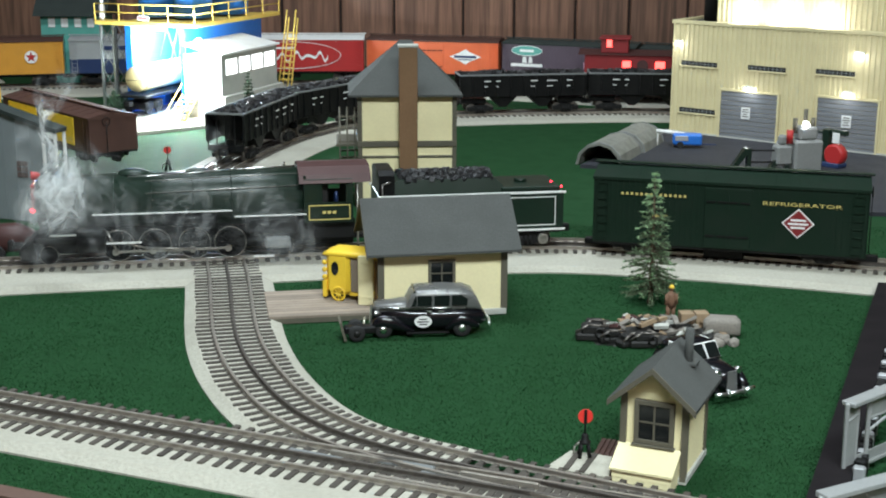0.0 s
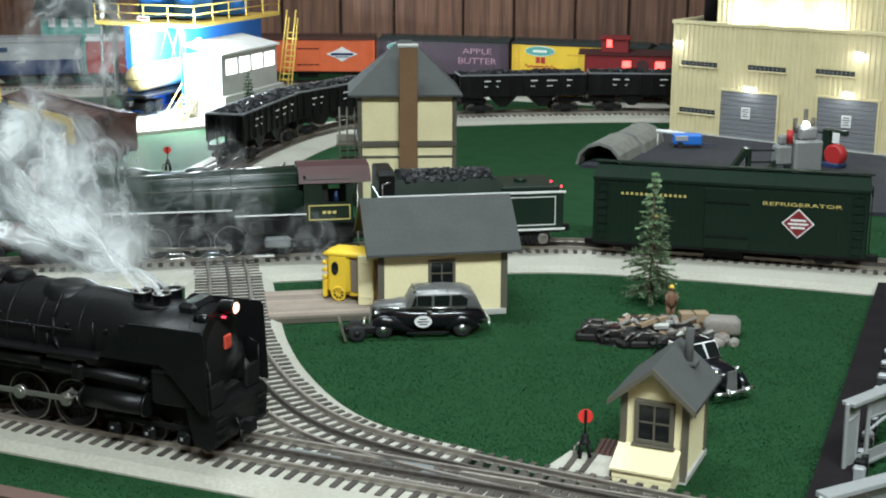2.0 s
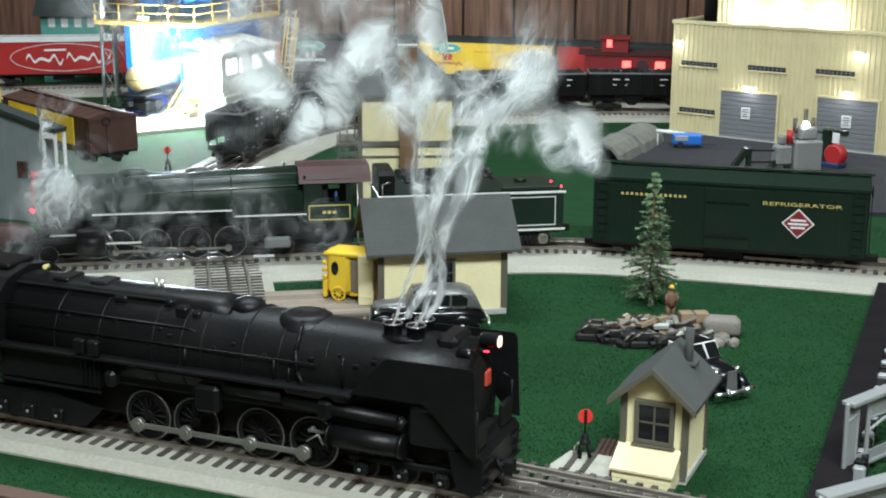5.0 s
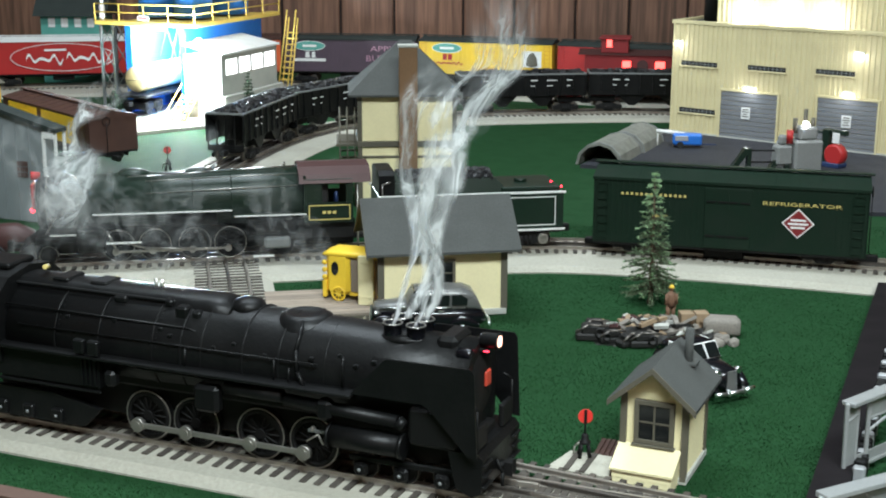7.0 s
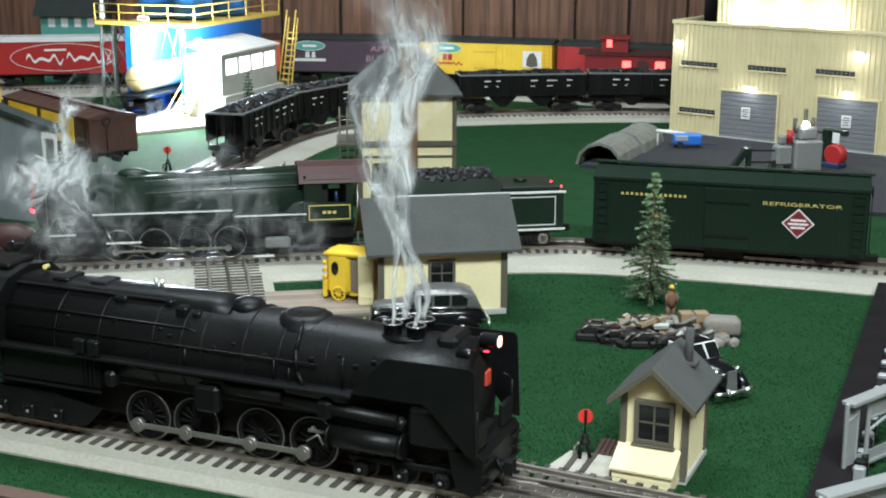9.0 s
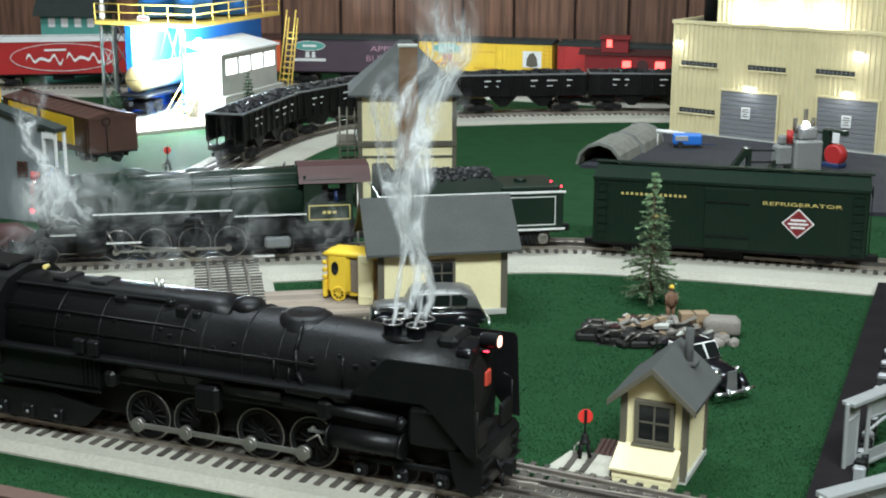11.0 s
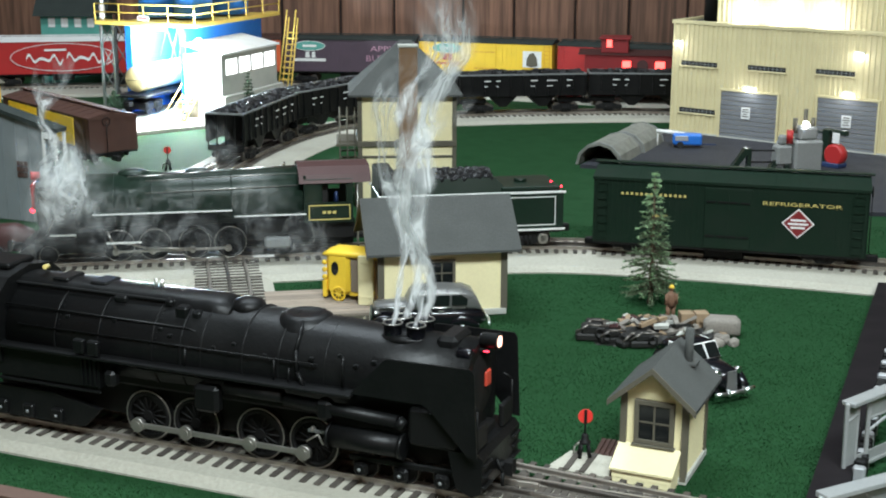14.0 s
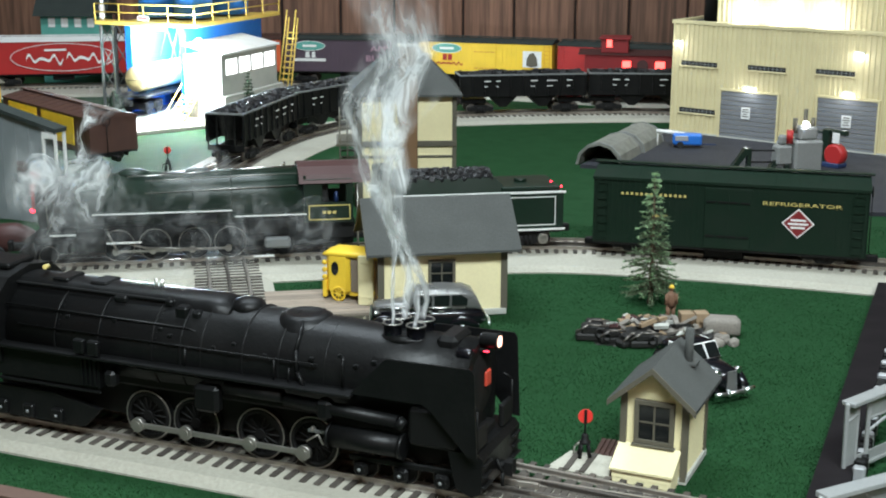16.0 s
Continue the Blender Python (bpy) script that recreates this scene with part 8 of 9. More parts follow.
def build_yellow_van():
    v = thing("delivery_truck", "bright yellow vintage delivery truck with open rear on the platform", "truck", pose(-0.0765, 1.065, 0.0062, 0, 0, -16))
    b = bmesh.new()
    box(b, (-0.0150, -0.0130, 0.0050), (0.0050, 0.0130, 0.0395), 0.003)
    part("cab", b, M["yellow"], v)
    b = bmesh.new()
    loft(b, [(-0.0185, 0.0110, 0.036, 0.0385), (-0.012, 0.0135, 0.0355, 0.0412), (0.024, 0.0135, 0.0355, 0.0412), (0.029, 0.0130, 0.036, 0.0395)], 14, 3.5)
    part("roof", b, M["yellow"], v)
    b = bmesh.new()
    box(b, (0.0050, -0.0128, 0.0050), (0.0290, 0.0130, 0.0070))
    box(b, (0.0050, 0.0118, 0.0070), (0.0290, 0.0130, 0.0360))
    box(b, (0.0260, -0.0128, 0.0070), (0.0290, -0.0100, 0.0360))
    part("body", b, M["yellow"], v)
    b = bmesh.new()
    box(b, (0.0055, -0.0105, 0.0075), (0.0255, 0.0110, 0.0355))
    part("cargo_panel", b, M["plank"], v, "brown wooden load space")
    for y in (-0.0138,):
        b = bmesh.new()
        prism(b, [(-0.0070 + 0.0030 * math.cos(6.28319 * k / 16), -0.0131, 0.0270 + 0.0055 * math.sin(6.28319 * k / 16)) for k in range(16)], (0, -0.0006, 0))
        part("window", b, M["windowdark"], v)
    for x in (-0.0040, 0.0230):
        for y in (-0.0125, 0.0125):
            road_wheel(v, x, y * 1.12, 0.0062, "yellow", 0.0014, 8)
    b = bmesh.new()
    box(b, (-0.0185, -0.0125, 0.0015), (-0.0150, 0.0125, 0.0165), 0.001)
    for z in (0.019, 0.025, 0.031):
        ball(b, (-0.0165, -0.0115, z), 0.0022, n=8)
    part("front_panel", b, M["yellow"], v)
    # tall wooden board leaning beside it
    d = thing("loading_door", "pale cream loading door standing at the platform", "door", pose(-0.0612, 1.0415, 0.0062, 0, 0, -14))
    b = bmesh.new()
    box(b, (-0.0065, -0.001, 0.0), (0.0060, 0.001, 0.0405), 0.0005)
    part("leaf", b, M["cream"], d)
    b = bmesh.new()
    for z in (0.006, 0.020, 0.034):
        box(b, (-0.0055, -0.0016, z), (0.0050, -0.0010, z + 0.002), 0.0002)
    part("batten", b, M["cream"], d)
    c = thing("packing_crate", "pale brown packing crate near the track", "crate", pose(-0.0745, 1.128, 0.0, 0, 0, 8))
    b = bmesh.new()
    box(b, (-0.016, -0.010, 0), (0.016, 0.010, 0.026), 0.0008)
    part("crate_box", b, M["crate"], c)


def build_scrap():
    rnd = random.Random(11)
    # dark motor parts at the west end
    for k, (x, y, s, label) in enumerate(((0.113, 0.975, 0.013, "black scrapped engine block with open frame"), (0.127, 0.968, 0.0105, "black scrap casting"), (0.139, 0.961, 0.0105, "black scrap casting"), (0.117, 0.993, 0.011, "black scrap casting"), (0.150, 0.958, 0.012, "black scrap casting"))):
        t = thing("scrap_engine", label + " on the turf", "scrap", pose(x, y, 0, 0, 0, rnd.uniform(-40, 40)), "scrap pile")
        b = bmesh.new()
        box(b, (-s, -s * 0.5, 0), (s, s * 0.5, s * 0.45), 0.0012)
        box(b, (-s * 0.7, -s * 0.45, s * 0.4), (s * 0.5, s * 0.35, s * 0.95), 0.0015)
        part("block", b, M["junk"], t)
        for q in (-0.5,) if k % 2 else (0.4,):
            b = bmesh.new()
            torus(b, (q * s, -s * 0.56, s * 0.55), (0, 1, 0), s * 0.26, s * 0.06, 14, 5)
            part("pulley", b, M["junk"], t)
        b = bmesh.new()
        tube(b, [(-s, -s * 0.4, s * 0.5), (-s * 0.3, -s * 0.5, s * 1.0), (s * 0.9, -s * 0.3, s * 0.9)], 0.0009, 6)
        part("pipe", b, M["rail_dark"], t)
    # boards, slabs and boxes of the pile
    mats = ("stone", "crate", "stone", "concrete", "junk", "oxide", "crate")
    for k in range(70):
        f = rnd.random()
        x = 0.118 + 0.094 * f
        y = 0.985 + rnd.uniform(-0.022, 0.020) + 0.006 * f
        hgt = max(0.0, 0.010 * (1 - ((x - 0.165) / 0.052) ** 2) * (1 - ((y - 0.986) / 0.030) ** 2))
        L, w, th = rnd.uniform(0.006, 0.015), rnd.uniform(0.003, 0.0065), rnd.uniform(0.0010, 0.0030)
        long_one = k % 9 == 0
        t = tagged(part_free("rubble_slab" if not long_one else "board", L * (1.6 if long_one else 1), w, th, rnd, M[mats[k % 7]]), "broken slab of the mixed scrap heap" if not long_one else "splintered board on the scrap heap", "rubble", "scrap heap pieces")
        t.matrix_basis = Matrix.Translation((x, y, hgt * rnd.uniform(0.45, 1.25) + th / 2)) @ Euler((rnd.uniform(-0.5, 0.5), rnd.uniform(-0.45, 0.45), rnd.uniform(-1.5, 1.5))).to_matrix().to_4x4()
    m = bmesh.new()
    n, r = 22, 10
    rows = []
    for i in range(n + 1):
        rows.append([])
        for j in range(r + 1):
            x, y = 0.110 + 0.108 * i / n, 0.956 + 0.058 * j / r
            e = max(0, 1 - ((x - 0.164) / 0.054) ** 2) * max(0, 1 - ((y - 0.985) / 0.029) ** 2)
            rows[-1].append(m.verts.new((x, y, -0.001 + 0.011 * e * (0.7 + 0.5 * noise.noise((x * 220, y * 220, 1))))))
    for i in range(n):
        for j in range(r):
            m.faces.new((rows[i][j], rows[i + 1][j], rows[i + 1][j + 1], rows[i][j + 1]))
    tagged(part("rubble_heap", m, M["junk"]), "low heap of dark mixed rubble under the scrap", "rubble", kind="stuff")
    for x, y, z, s, mt, label in ((0.1870, 0.9980, 0.002, 0.0105, "crate", "square tan cardboard box on the scrap heap"), (0.1985, 0.9985, 0.002, 0.0105, "crate", "square tan cardboard box on the scrap heap")):
        b = bmesh.new()
        box(b, (-s / 2, -s / 2, 0), (s / 2, s / 2, s * 1.2), 0.0004, pose(0, 0, 0, 0, 0, 6))
        ob = tagged(part("cardboard_box", b, M[mt]), label, "box", "cardboard boxes")
        ob.location = (x, y, z)
    b = bmesh.new()
    loft(b, [(-0.014, 0.006, 0, 0.010), (-0.010, 0.009, 0, 0.0135), (0.010, 0.009, 0, 0.0135), (0.014, 0.006, 0, 0.010)], 14, 4)
    ob = tagged(part("tarpaulin_bale", b, M["stone"]), "grey tarpaulin-covered bale beside the heap", "bale")
    ob.matrix_basis = pose(0.2130, 0.9900, 0.0, 0, 0, -12)
    for k, (x, y, s) in enumerate(((0.211, 0.968, 0.0055), (0.204, 0.961, 0.005), (0.2165, 0.962, 0.0045), (0.208, 0.973, 0.0045))):
        b = bmesh.new()
        ret = bmesh.ops.create_icosphere(b, subdivisions=2, radius=s)
        for v in ret["verts"]:
            v.co *= 1 + 0.35 * noise.noise(v.co * 260 + Vector((k * 9, 0, 0)))
            v.co.z = max(v.co.z * 0.8, -s * 0.4)
        ob = tagged(part("rock", b, M["stone"]), "rough grey rock on the turf", "rock", "rocks by the heap")
        ob.location = (x, y, s * 0.38)
    # red drum base and the doll of a workman
    b = bmesh.new()
    lathe(b, (0, 0, 0), (0, 0, 1), [(0, 0.0085), (0.004, 0.0085), (0.005, 0.007)], 18)
    ob = tagged(part("drum_lid", b, M["red"]), "red round lid lying on the heap", "lid")
    ob.location = (0.1765, 1.0085, 0.0)
    b = bmesh.new()
    for sx in (-1, 1):
        lathe(b, (sx * 0.0021, 0, 0), (0, 0, 1), [(0, 0.0018), (0.006, 0.0017), (0.0125, 0.0021)], 10)
        lathe(b, (sx * 0.0045, -0.001, 0.0130), (sx * -0.1, 0.05, 1), [(0, 0.0011), (0.008, 0.0014)], 8)
    lathe(b, (0, 0, 0.0115), (0, 0, 1), [(0, 0.0036), (0.004, 0.0034), (0.009, 0.0041), (0.0105, 0.0030), (0.0115, 0.0013), (0.0125, 0.0013)], 14)
    ball(b, (0, -0.0003, 0.0262), 0.0023, 0.9, 1, 1.1, 10)
    me = mesh_of("worker_doll", b)
    me.materials.append(M["tan"])
    me.materials.append(M["yellow"])
    ob = tagged(new("worker_doll", me), "small plain brown-clad workman figurine with a yellow helmet", "figurine")
    ob.matrix_basis = pose(0.1765, 1.0085, 0.0048, 0, 0, 15)
    for p in me.polygons:
        if p.center.z > 0.0262:
            p.material_index = 1


def part_free(name, L, w, th, rnd, material):
    b = bmesh.new()
    vs = box(b, (-L / 2, -w / 2, -th / 2), (L / 2, w / 2, th / 2), 0.0002)
    for v in vs:
        v.co += Vector((rnd.uniform(-1, 1), rnd.uniform(-1, 1), rnd.uniform(-1, 1))) * 0.0003
    return part(name, b, material)


def build_coupe():
    c = thing("pickup_car", "dark green vintage car with chrome bumper and white window frames", "car", pose(0.1735, 0.8740, 0, 0, 0, -60))
    b = bmesh.new()
    loft(b, [(-0.034, 0.0120, 0.0060, 0.0190), (-0.010, 0.0155, 0.0045, 0.0215), (0.012, 0.0130, 0.0050, 0.0222), (0.030, 0.0085, 0.0060, 0.0212), (0.0335, 0.0055, 0.0080, 0.0180)], 18, 3)
    part("body", b, M["sedan"], c)
    b = bmesh.new()
    loft(b, [(-0.032, 0.0115, 0.0190, 0.0225), (-0.024, 0.0132, 0.0190, 0.0290), (-0.012, 0.0135, 0.0190, 0.0325), (-0.001, 0.0132, 0.0190, 0.0322), (0.008, 0.0126, 0.0190, 0.0225)], 18, 3.2)
    part("cabin", b, M["sedan"], c)
    for sg in (-1, 1):
        for x0, x1 in ((-0.016, -0.006),):
            b = bmesh.new()
            box(b, (x0, sg * 0.0134 - 0.0006, 0.0230), (x1, sg * 0.0134 + 0.0006, 0.0302), 0.0006)
            part("window_frame", b, M["white"], c, "white window surround")
            b = bmesh.new()
            box(b, (x0 + 0.0012, sg * 0.0134 - 0.0009, 0.0242), (x1 - 0.0012, sg * 0.0134 + 0.0009, 0.0290), 0.0006)
            part("window", b, M["windowdark"], c)
        b = bmesh.new()
        loft(b, [(0.010, 0.0026, 0.0040, 0.0090), (0.019, 0.0040, 0.0060, 0.0165), (0.027, 0.0040, 0.0070, 0.0165), (0.0345, 0.0018, 0.0070, 0.0100)], 14, 2.2, (0, sg * 0.0130))
        part("front_fender", b, M["sedan"], c)
        b = bmesh.new()
        loft(b, [(-0.036, 0.0018, 0.0050, 0.0095), (-0.028, 0.0036, 0.0060, 0.0160), (-0.020, 0.0036, 0.0060, 0.0160), (-0.012, 0.0018, 0.0040, 0.0080)], 14, 2.2, (0, sg * 0.0140))
        part("rear_fender", b, M["sedan"], c)
        b = bmesh.new()
        lathe(b, (0.0275, sg * 0.0090, 0.0188), (1, 0, 0), [(-0.003, 0.0008), (0, 0.0022), (0.0026, 0.0026), (0.0030, 0.0022)], 12)
        part("headlight", b, M["chrome"], c)
        road_wheel(c, 0.0235, sg * 0.0138, 0.0064)
        road_wheel(c, -0.0235, sg * 0.0145, 0.0064)
    b = bmesh.new()
    prism(b, [(0.0335, -0.0046, 0.0065), (0.0335, 0.0046, 0.0065), (0.0328, 0.0036, 0.0205), (0.0328, -0.0036, 0.0205)], (0.0010, 0, 0))
    part("grille", b, M["sedangrey"], c)
    for y0, y1 in ((-0.0112, -0.0004), (0.0004, 0.0112)):
        for mt, nm, e, o in (("white", "windscreen_frame", 0.0, 0.0), ("windowdark", "windscreen", 0.0006, 0.0005)):
            b = bmesh.new()
            prism(b, [(0.0085 + o, y0 + e, 0.0215 + e), (0.0085 + o, y1 - e, 0.0215 + e), (0.0020 + o, y1 - e, 0.0312 - e), (0.0020 + o, y0 + e, 0.0312 - e)], (0.0010, 0, 0.0006))
            part(nm, b, M[mt], c, "white-framed windscreen half" if mt == "white" else "")
    b = bmesh.new()
    tube(b, [(0.0372, -0.0165, 0.0078), (0.0388, -0.008, 0.0076), (0.0388, 0.008, 0.0076), (0.0372, 0.0165, 0.0078)], 0.0014, 8)
    part("bumper", b, M["chrome"], c, "bright chrome bumper")
    b = bmesh.new()
    for y in (-0.0065, 0.0065):
        box(b, (0.0372, y - 0.0009, 0.0058), (0.0405, y + 0.0009, 0.0102), 0.0004)
    part("overrider", b, M["chrome"], c)


build_sedan()
build_yellow_van()
build_scrap()
build_coupe()

# ---------------- drifting smoke ----------------


def smoke_material(name, lo, hi, body, thread, strength, scale, flow=0.7):
    """Soft vapour: broad patches carrying fine curling threads, thinning to nothing at the rim."""
    m = bpy.data.materials.new(name)
    m.use_nodes = True
    nt = m.node_tree
    N, L = nt.nodes, nt.links
    N.remove(N["Principled BSDF"])
    out = N["Material Output"]

    def calc(op, p, q):
        n = N.new("ShaderNodeMath")
        n.operation = op
        for k, v in enumerate((p, q)):
            if isinstance(v, (int, float)):
                n.inputs[k].default_value = v
            else:
                L.new(v, n.inputs[k])
        return n.outputs[0]

    def grain_of(vec, sc, detail, twist):
        n = N.new("ShaderNodeTexNoise")
        n.inputs["Scale"].default_value, n.inputs["Detail"].default_value, n.inputs["Distortion"].default_value = sc, detail, twist
        L.new(vec, n.inputs["Vector"])
        return n

    def ramp(v, a, c):
        n = N.new("ShaderNodeMapRange")
        n.interpolation_type = "SMOOTHSTEP"
        n.inputs["From Min"].default_value, n.inputs["From Max"].default_value = a, c
        L.new(v, n.inputs["Value"])
        return n.outputs["Result"]

    tc = N.new("ShaderNodeTexCoord")
    rn = N.new("ShaderNodeObjectInfo")
    add = N.new("ShaderNodeVectorMath")
    draw = N.new("ShaderNodeMapping")
    draw.inputs["Scale"].default_value = (1.0, 1.0, flow)
    L.new(tc.outputs["Object"], draw.inputs["Vector"])
    L.new(draw.outputs["Vector"], add.inputs[0])
    L.new(rn.outputs["Random"], add.inputs[1])
    base = add.outputs["Vector"]
    # swirl the place where the threads are looked up
    sw = grain_of(base, scale * 0.8, 2, 0.0)
    off = N.new("ShaderNodeVectorMath")
    off.operation = "SUBTRACT"
    off.inputs[1].default_value = (0.5, 0.5, 0.5)
    L.new(sw.outputs["Color"], off.inputs[0])
    amt = N.new("ShaderNodeVectorMath")
    amt.operation = "MULTIPLY_ADD"
    amt.inputs[1].default_value = (1.1 / scale,) * 3
    L.new(off.outputs["Vector"], amt.inputs[0])
    L.new(base, amt.inputs[2])
    swirled = amt.outputs["Vector"]
    patch = ramp(grain_of(swirled, scale * 0.6, 4, 0.6).outputs["Fac"], lo, hi)
    fine = grain_of(swirled, scale * 1.15, 3, 1.2).outputs["Fac"]
    ridge = calc("SUBTRACT", 1.0, calc("MULTIPLY", calc("ABSOLUTE", calc("SUBTRACT", fine, 0.5), 0.0), 7.0))
    ridge = calc("POWER", calc("MAXIMUM", ridge, 0.0), 1.6)
    dens = calc("ADD", calc("MULTIPLY", patch, body), calc("MULTIPLY", calc("MULTIPLY", ridge, calc("ADD", patch, 0.25)), thread))
    sx = N.new("ShaderNodeSeparateXYZ")
    L.new(tc.outputs["UV"], sx.inputs["Vector"])
    rim = ramp(sx.outputs["X"], 1.0, 0.25)
    cover = calc("MINIMUM", calc("MULTIPLY", calc("MULTIPLY", dens, rim), strength), 0.96)
    df, tl, tr = N.new("ShaderNodeBsdfDiffuse"), N.new("ShaderNodeBsdfTranslucent"), N.new("ShaderNodeBsdfTransparent")
    for s in (df, tl):
        s.inputs["Color"].default_value = (0.9, 0.92, 0.92, 1)
    m1, m2 = N.new("ShaderNodeMixShader"), N.new("ShaderNodeMixShader")
    m1.inputs[0].default_value = 0.5
    L.new(df.outputs[0], m1.inputs[1])
    L.new(tl.outputs[0], m1.inputs[2])
    L.new(cover, m2.inputs[0])
    L.new(tr.outputs[0], m2.inputs[1])
    L.new(m1.outputs[0], m2.inputs[2])
    L.new(m2.outputs[0], out.inputs["Surface"])
    return m


SMOKE_THICK = smoke_material("dense_smoke", 0.36, 0.60, 0.75, 0.55, 1.1, 48)
SMOKE_THIN = smoke_material("thin_smoke", 0.40, 0.64, 0.36, 0.72, 0.75, 38, 0.5)
SMOKE_STEAM = smoke_material("steam_veil", 0.42, 0.66, 0.14, 0.50, 0.31, 34)
SMOKE_WISP = smoke_material("smoke_thread", 0.32, 0.58, 0.55, 0.70, 0.85, 80, 0.3)
SMOKE_CLOUD = smoke_material("smoke_cloud", 0.38, 0.64, 0.40, 0.45, 0.85, 30)
SMOKE_VEIL = smoke_material("smoke_veil", 0.40, 0.68, 0.26, 0.30, 1.0, 26)


def smoke_sheet(name, material, path, widths, seed, label, rough=0.006, n=10):
    """A curling veil: path points (x, y, z) with a half width at each; edges and ends fade."""
    b = bmesh.new()
    uv = b.loops.layers.uv.new("UVMap")
    pts = [p for p, _ in spline(path, max(0.002, 0.004))]
    k = len(pts)
    rows, fade = [], {}
    for i, p in enumerate(pts):
        f = i / max(1, k - 1)
        j = f * (len(widths) - 1)
        w = widths[int(j)] + (widths[min(int(j) + 1, len(widths) - 1)] - widths[int(j)]) * (j - int(j))
        r = []
        for q in range(n + 1):
            u = 2 * q / n - 1
            tw = 1.3 * math.sin(f * 5 + seed)
            c = Vector(p) + Vector((u * w * math.cos(tw * 0.5), u * w * math.sin(tw), 0))
            o = noise.noise_vector(c * 38 + Vector((seed * 3.1, 0, 0))) * rough + noise.noise_vector(c * 110 + Vector((0, seed, 0))) * rough * 0.35
            v = b.verts.new(c + o)
            fade[v] = max(abs(u), 1 - min(1.0, f / 0.06), (f - 0.55) / 0.45 if f > 0.55 else 0)
            r.append(v)
        rows.append(r)
    for a, c in zip(rows, rows[1:]):
        for q in range(n):
            f = b.faces.new((a[q], a[q + 1], c[q + 1], c[q]))
            f.smooth = True
            for lp in f.loops:
                lp[uv].uv = (fade[lp.vert], 0)
    me = bpy.data.meshes.new(name)
    b.to_mesh(me)
    b.free()
    me.materials.append(material)
    ob = new(name, me)
    return tagged(ob, label, "smoke")


def smoke_puff(name, material, R, seed, label, n=20, long=1.0, crumple=1.0):
    """A crumpled billow the size of a fist of steam."""
    b = bmesh.new()
    uv = b.loops.layers.uv.new("UVMap")
    fade, rows = {}, []
    for i in range(n + 1):
        rows.append([])
        for j in range(n + 1):
            x, z = 2 * i / n - 1, 2 * j / n - 1
            r = min(1.0, math.hypot(x, z))
            c = Vector((x * R * long, 0.45 * R * math.cos(r * 2.2), z * R))
            o = noise.noise_vector(c * 42 + Vector((seed * 5.3, 2, 0))) * R * 0.30 * crumple + noise.noise_vector(c * 120 + Vector((0, seed, 0))) * R * 0.05 * crumple
            v = b.verts.new(c + o)
            fade[v] = min(1.0, r * 1.05)
            rows[-1].append(v)
    for i in range(n):
        for j in range(n):
            f = b.faces.new((rows[i][j], rows[i + 1][j], rows[i + 1][j + 1], rows[i][j + 1]))
            f.smooth = True
            for lp in f.loops:
                lp[uv].uv = (fade[lp.vert], 0)
    me = bpy.data.meshes.new(name)
    b.to_mesh(me)
    b.free()
    me.materials.append(material)
    return tagged(new(name, me), label, "smoke")


STACK = (0.2665, 0.0, 0.103)
PLUME, PUFFS, STEAM, HAZE = [], [], [], []


# half height, length, stuff, then (time, x, y, z) on its drift
HAZE_PLAN = (
    (0.062, 0.9, SMOKE_CLOUD, ((0, -0.55, 0.86, 0.20), (1.0, -0.36, 0.86, 0.21), (1.5, -0.27, 0.86, 0.22), (2.0, -0.235, 0.86, 0.228), (2.8, -0.235, 0.86, 0.235), (4.2, -0.24, 0.86, 0.26), (6.2, -0.24, 0.86, 0.46), (16.0, -0.2, 0.86, 1.5))),
    (0.066, 0.9, SMOKE_CLOUD, ((0, -0.62, 0.84, 0.13), (1.0, -0.40, 0.84, 0.14), (1.6, -0.27, 0.84, 0.145), (2.0, -0.232, 0.84, 0.150), (2.8, -0.205, 0.84, 0.165), (3.5, -0.20, 0.84, 0.185), (4.2, -0.195, 0.84, 0.205), (6.2, -0.19, 0.84, 0.46), (16.0, -0.15, 0.84, 1.4))),
    (0.040, 1.5, SMOKE_CLOUD, ((0, -0.70, 0.83, 0.11), (1.4, -0.34, 0.83, 0.115), (2.0, -0.215, 0.83, 0.118), (2.8, -0.16, 0.83, 0.128), (3.5, -0.12, 0.83, 0.135), (4.2, -0.11, 0.83, 0.15), (6.2, -0.10, 0.83, 0.46), (16.0, -0.1, 0.83, 1.3))),
    (0.052, 1.4, SMOKE_VEIL, ((0, -0.80, 0.85, 0.16), (1.6, -0.42, 0.85, 0.165), (2.2, -0.26, 0.85, 0.17), (2.8, -0.15, 0.85, 0.18), (3.5, -0.10, 0.85, 0.19), (4.2, -0.08, 0.85, 0.195), (6.2, -0.05, 0.85, 0.47), (16.0, 0.0, 0.85, 1.3))),
    (0.055, 1.5, SMOKE_VEIL, ((0, -0.95, 0.82, 0.13), (2.0, -0.42, 0.82, 0.135), (2.8, -0.22, 0.82, 0.14), (3.5, -0.16, 0.82, 0.145), (4.2, -0.14, 0.82, 0.15), (6.4, -0.12, 0.82, 0.47), (16.0, -0.1, 0.82, 1.2))),
    (0.060, 1.2, SMOKE_VEIL, ((0, -1.05, 0.87, 0.20), (2.4, -0.40, 0.87, 0.205), (3.0, -0.18, 0.87, 0.21), (3.5, -0.09, 0.87, 0.215), (4.2, 0.0, 0.87, 0.22), (5.8, 0.03, 0.87, 0.46), (16.0, 0.06, 0.87, 1.3))),
)


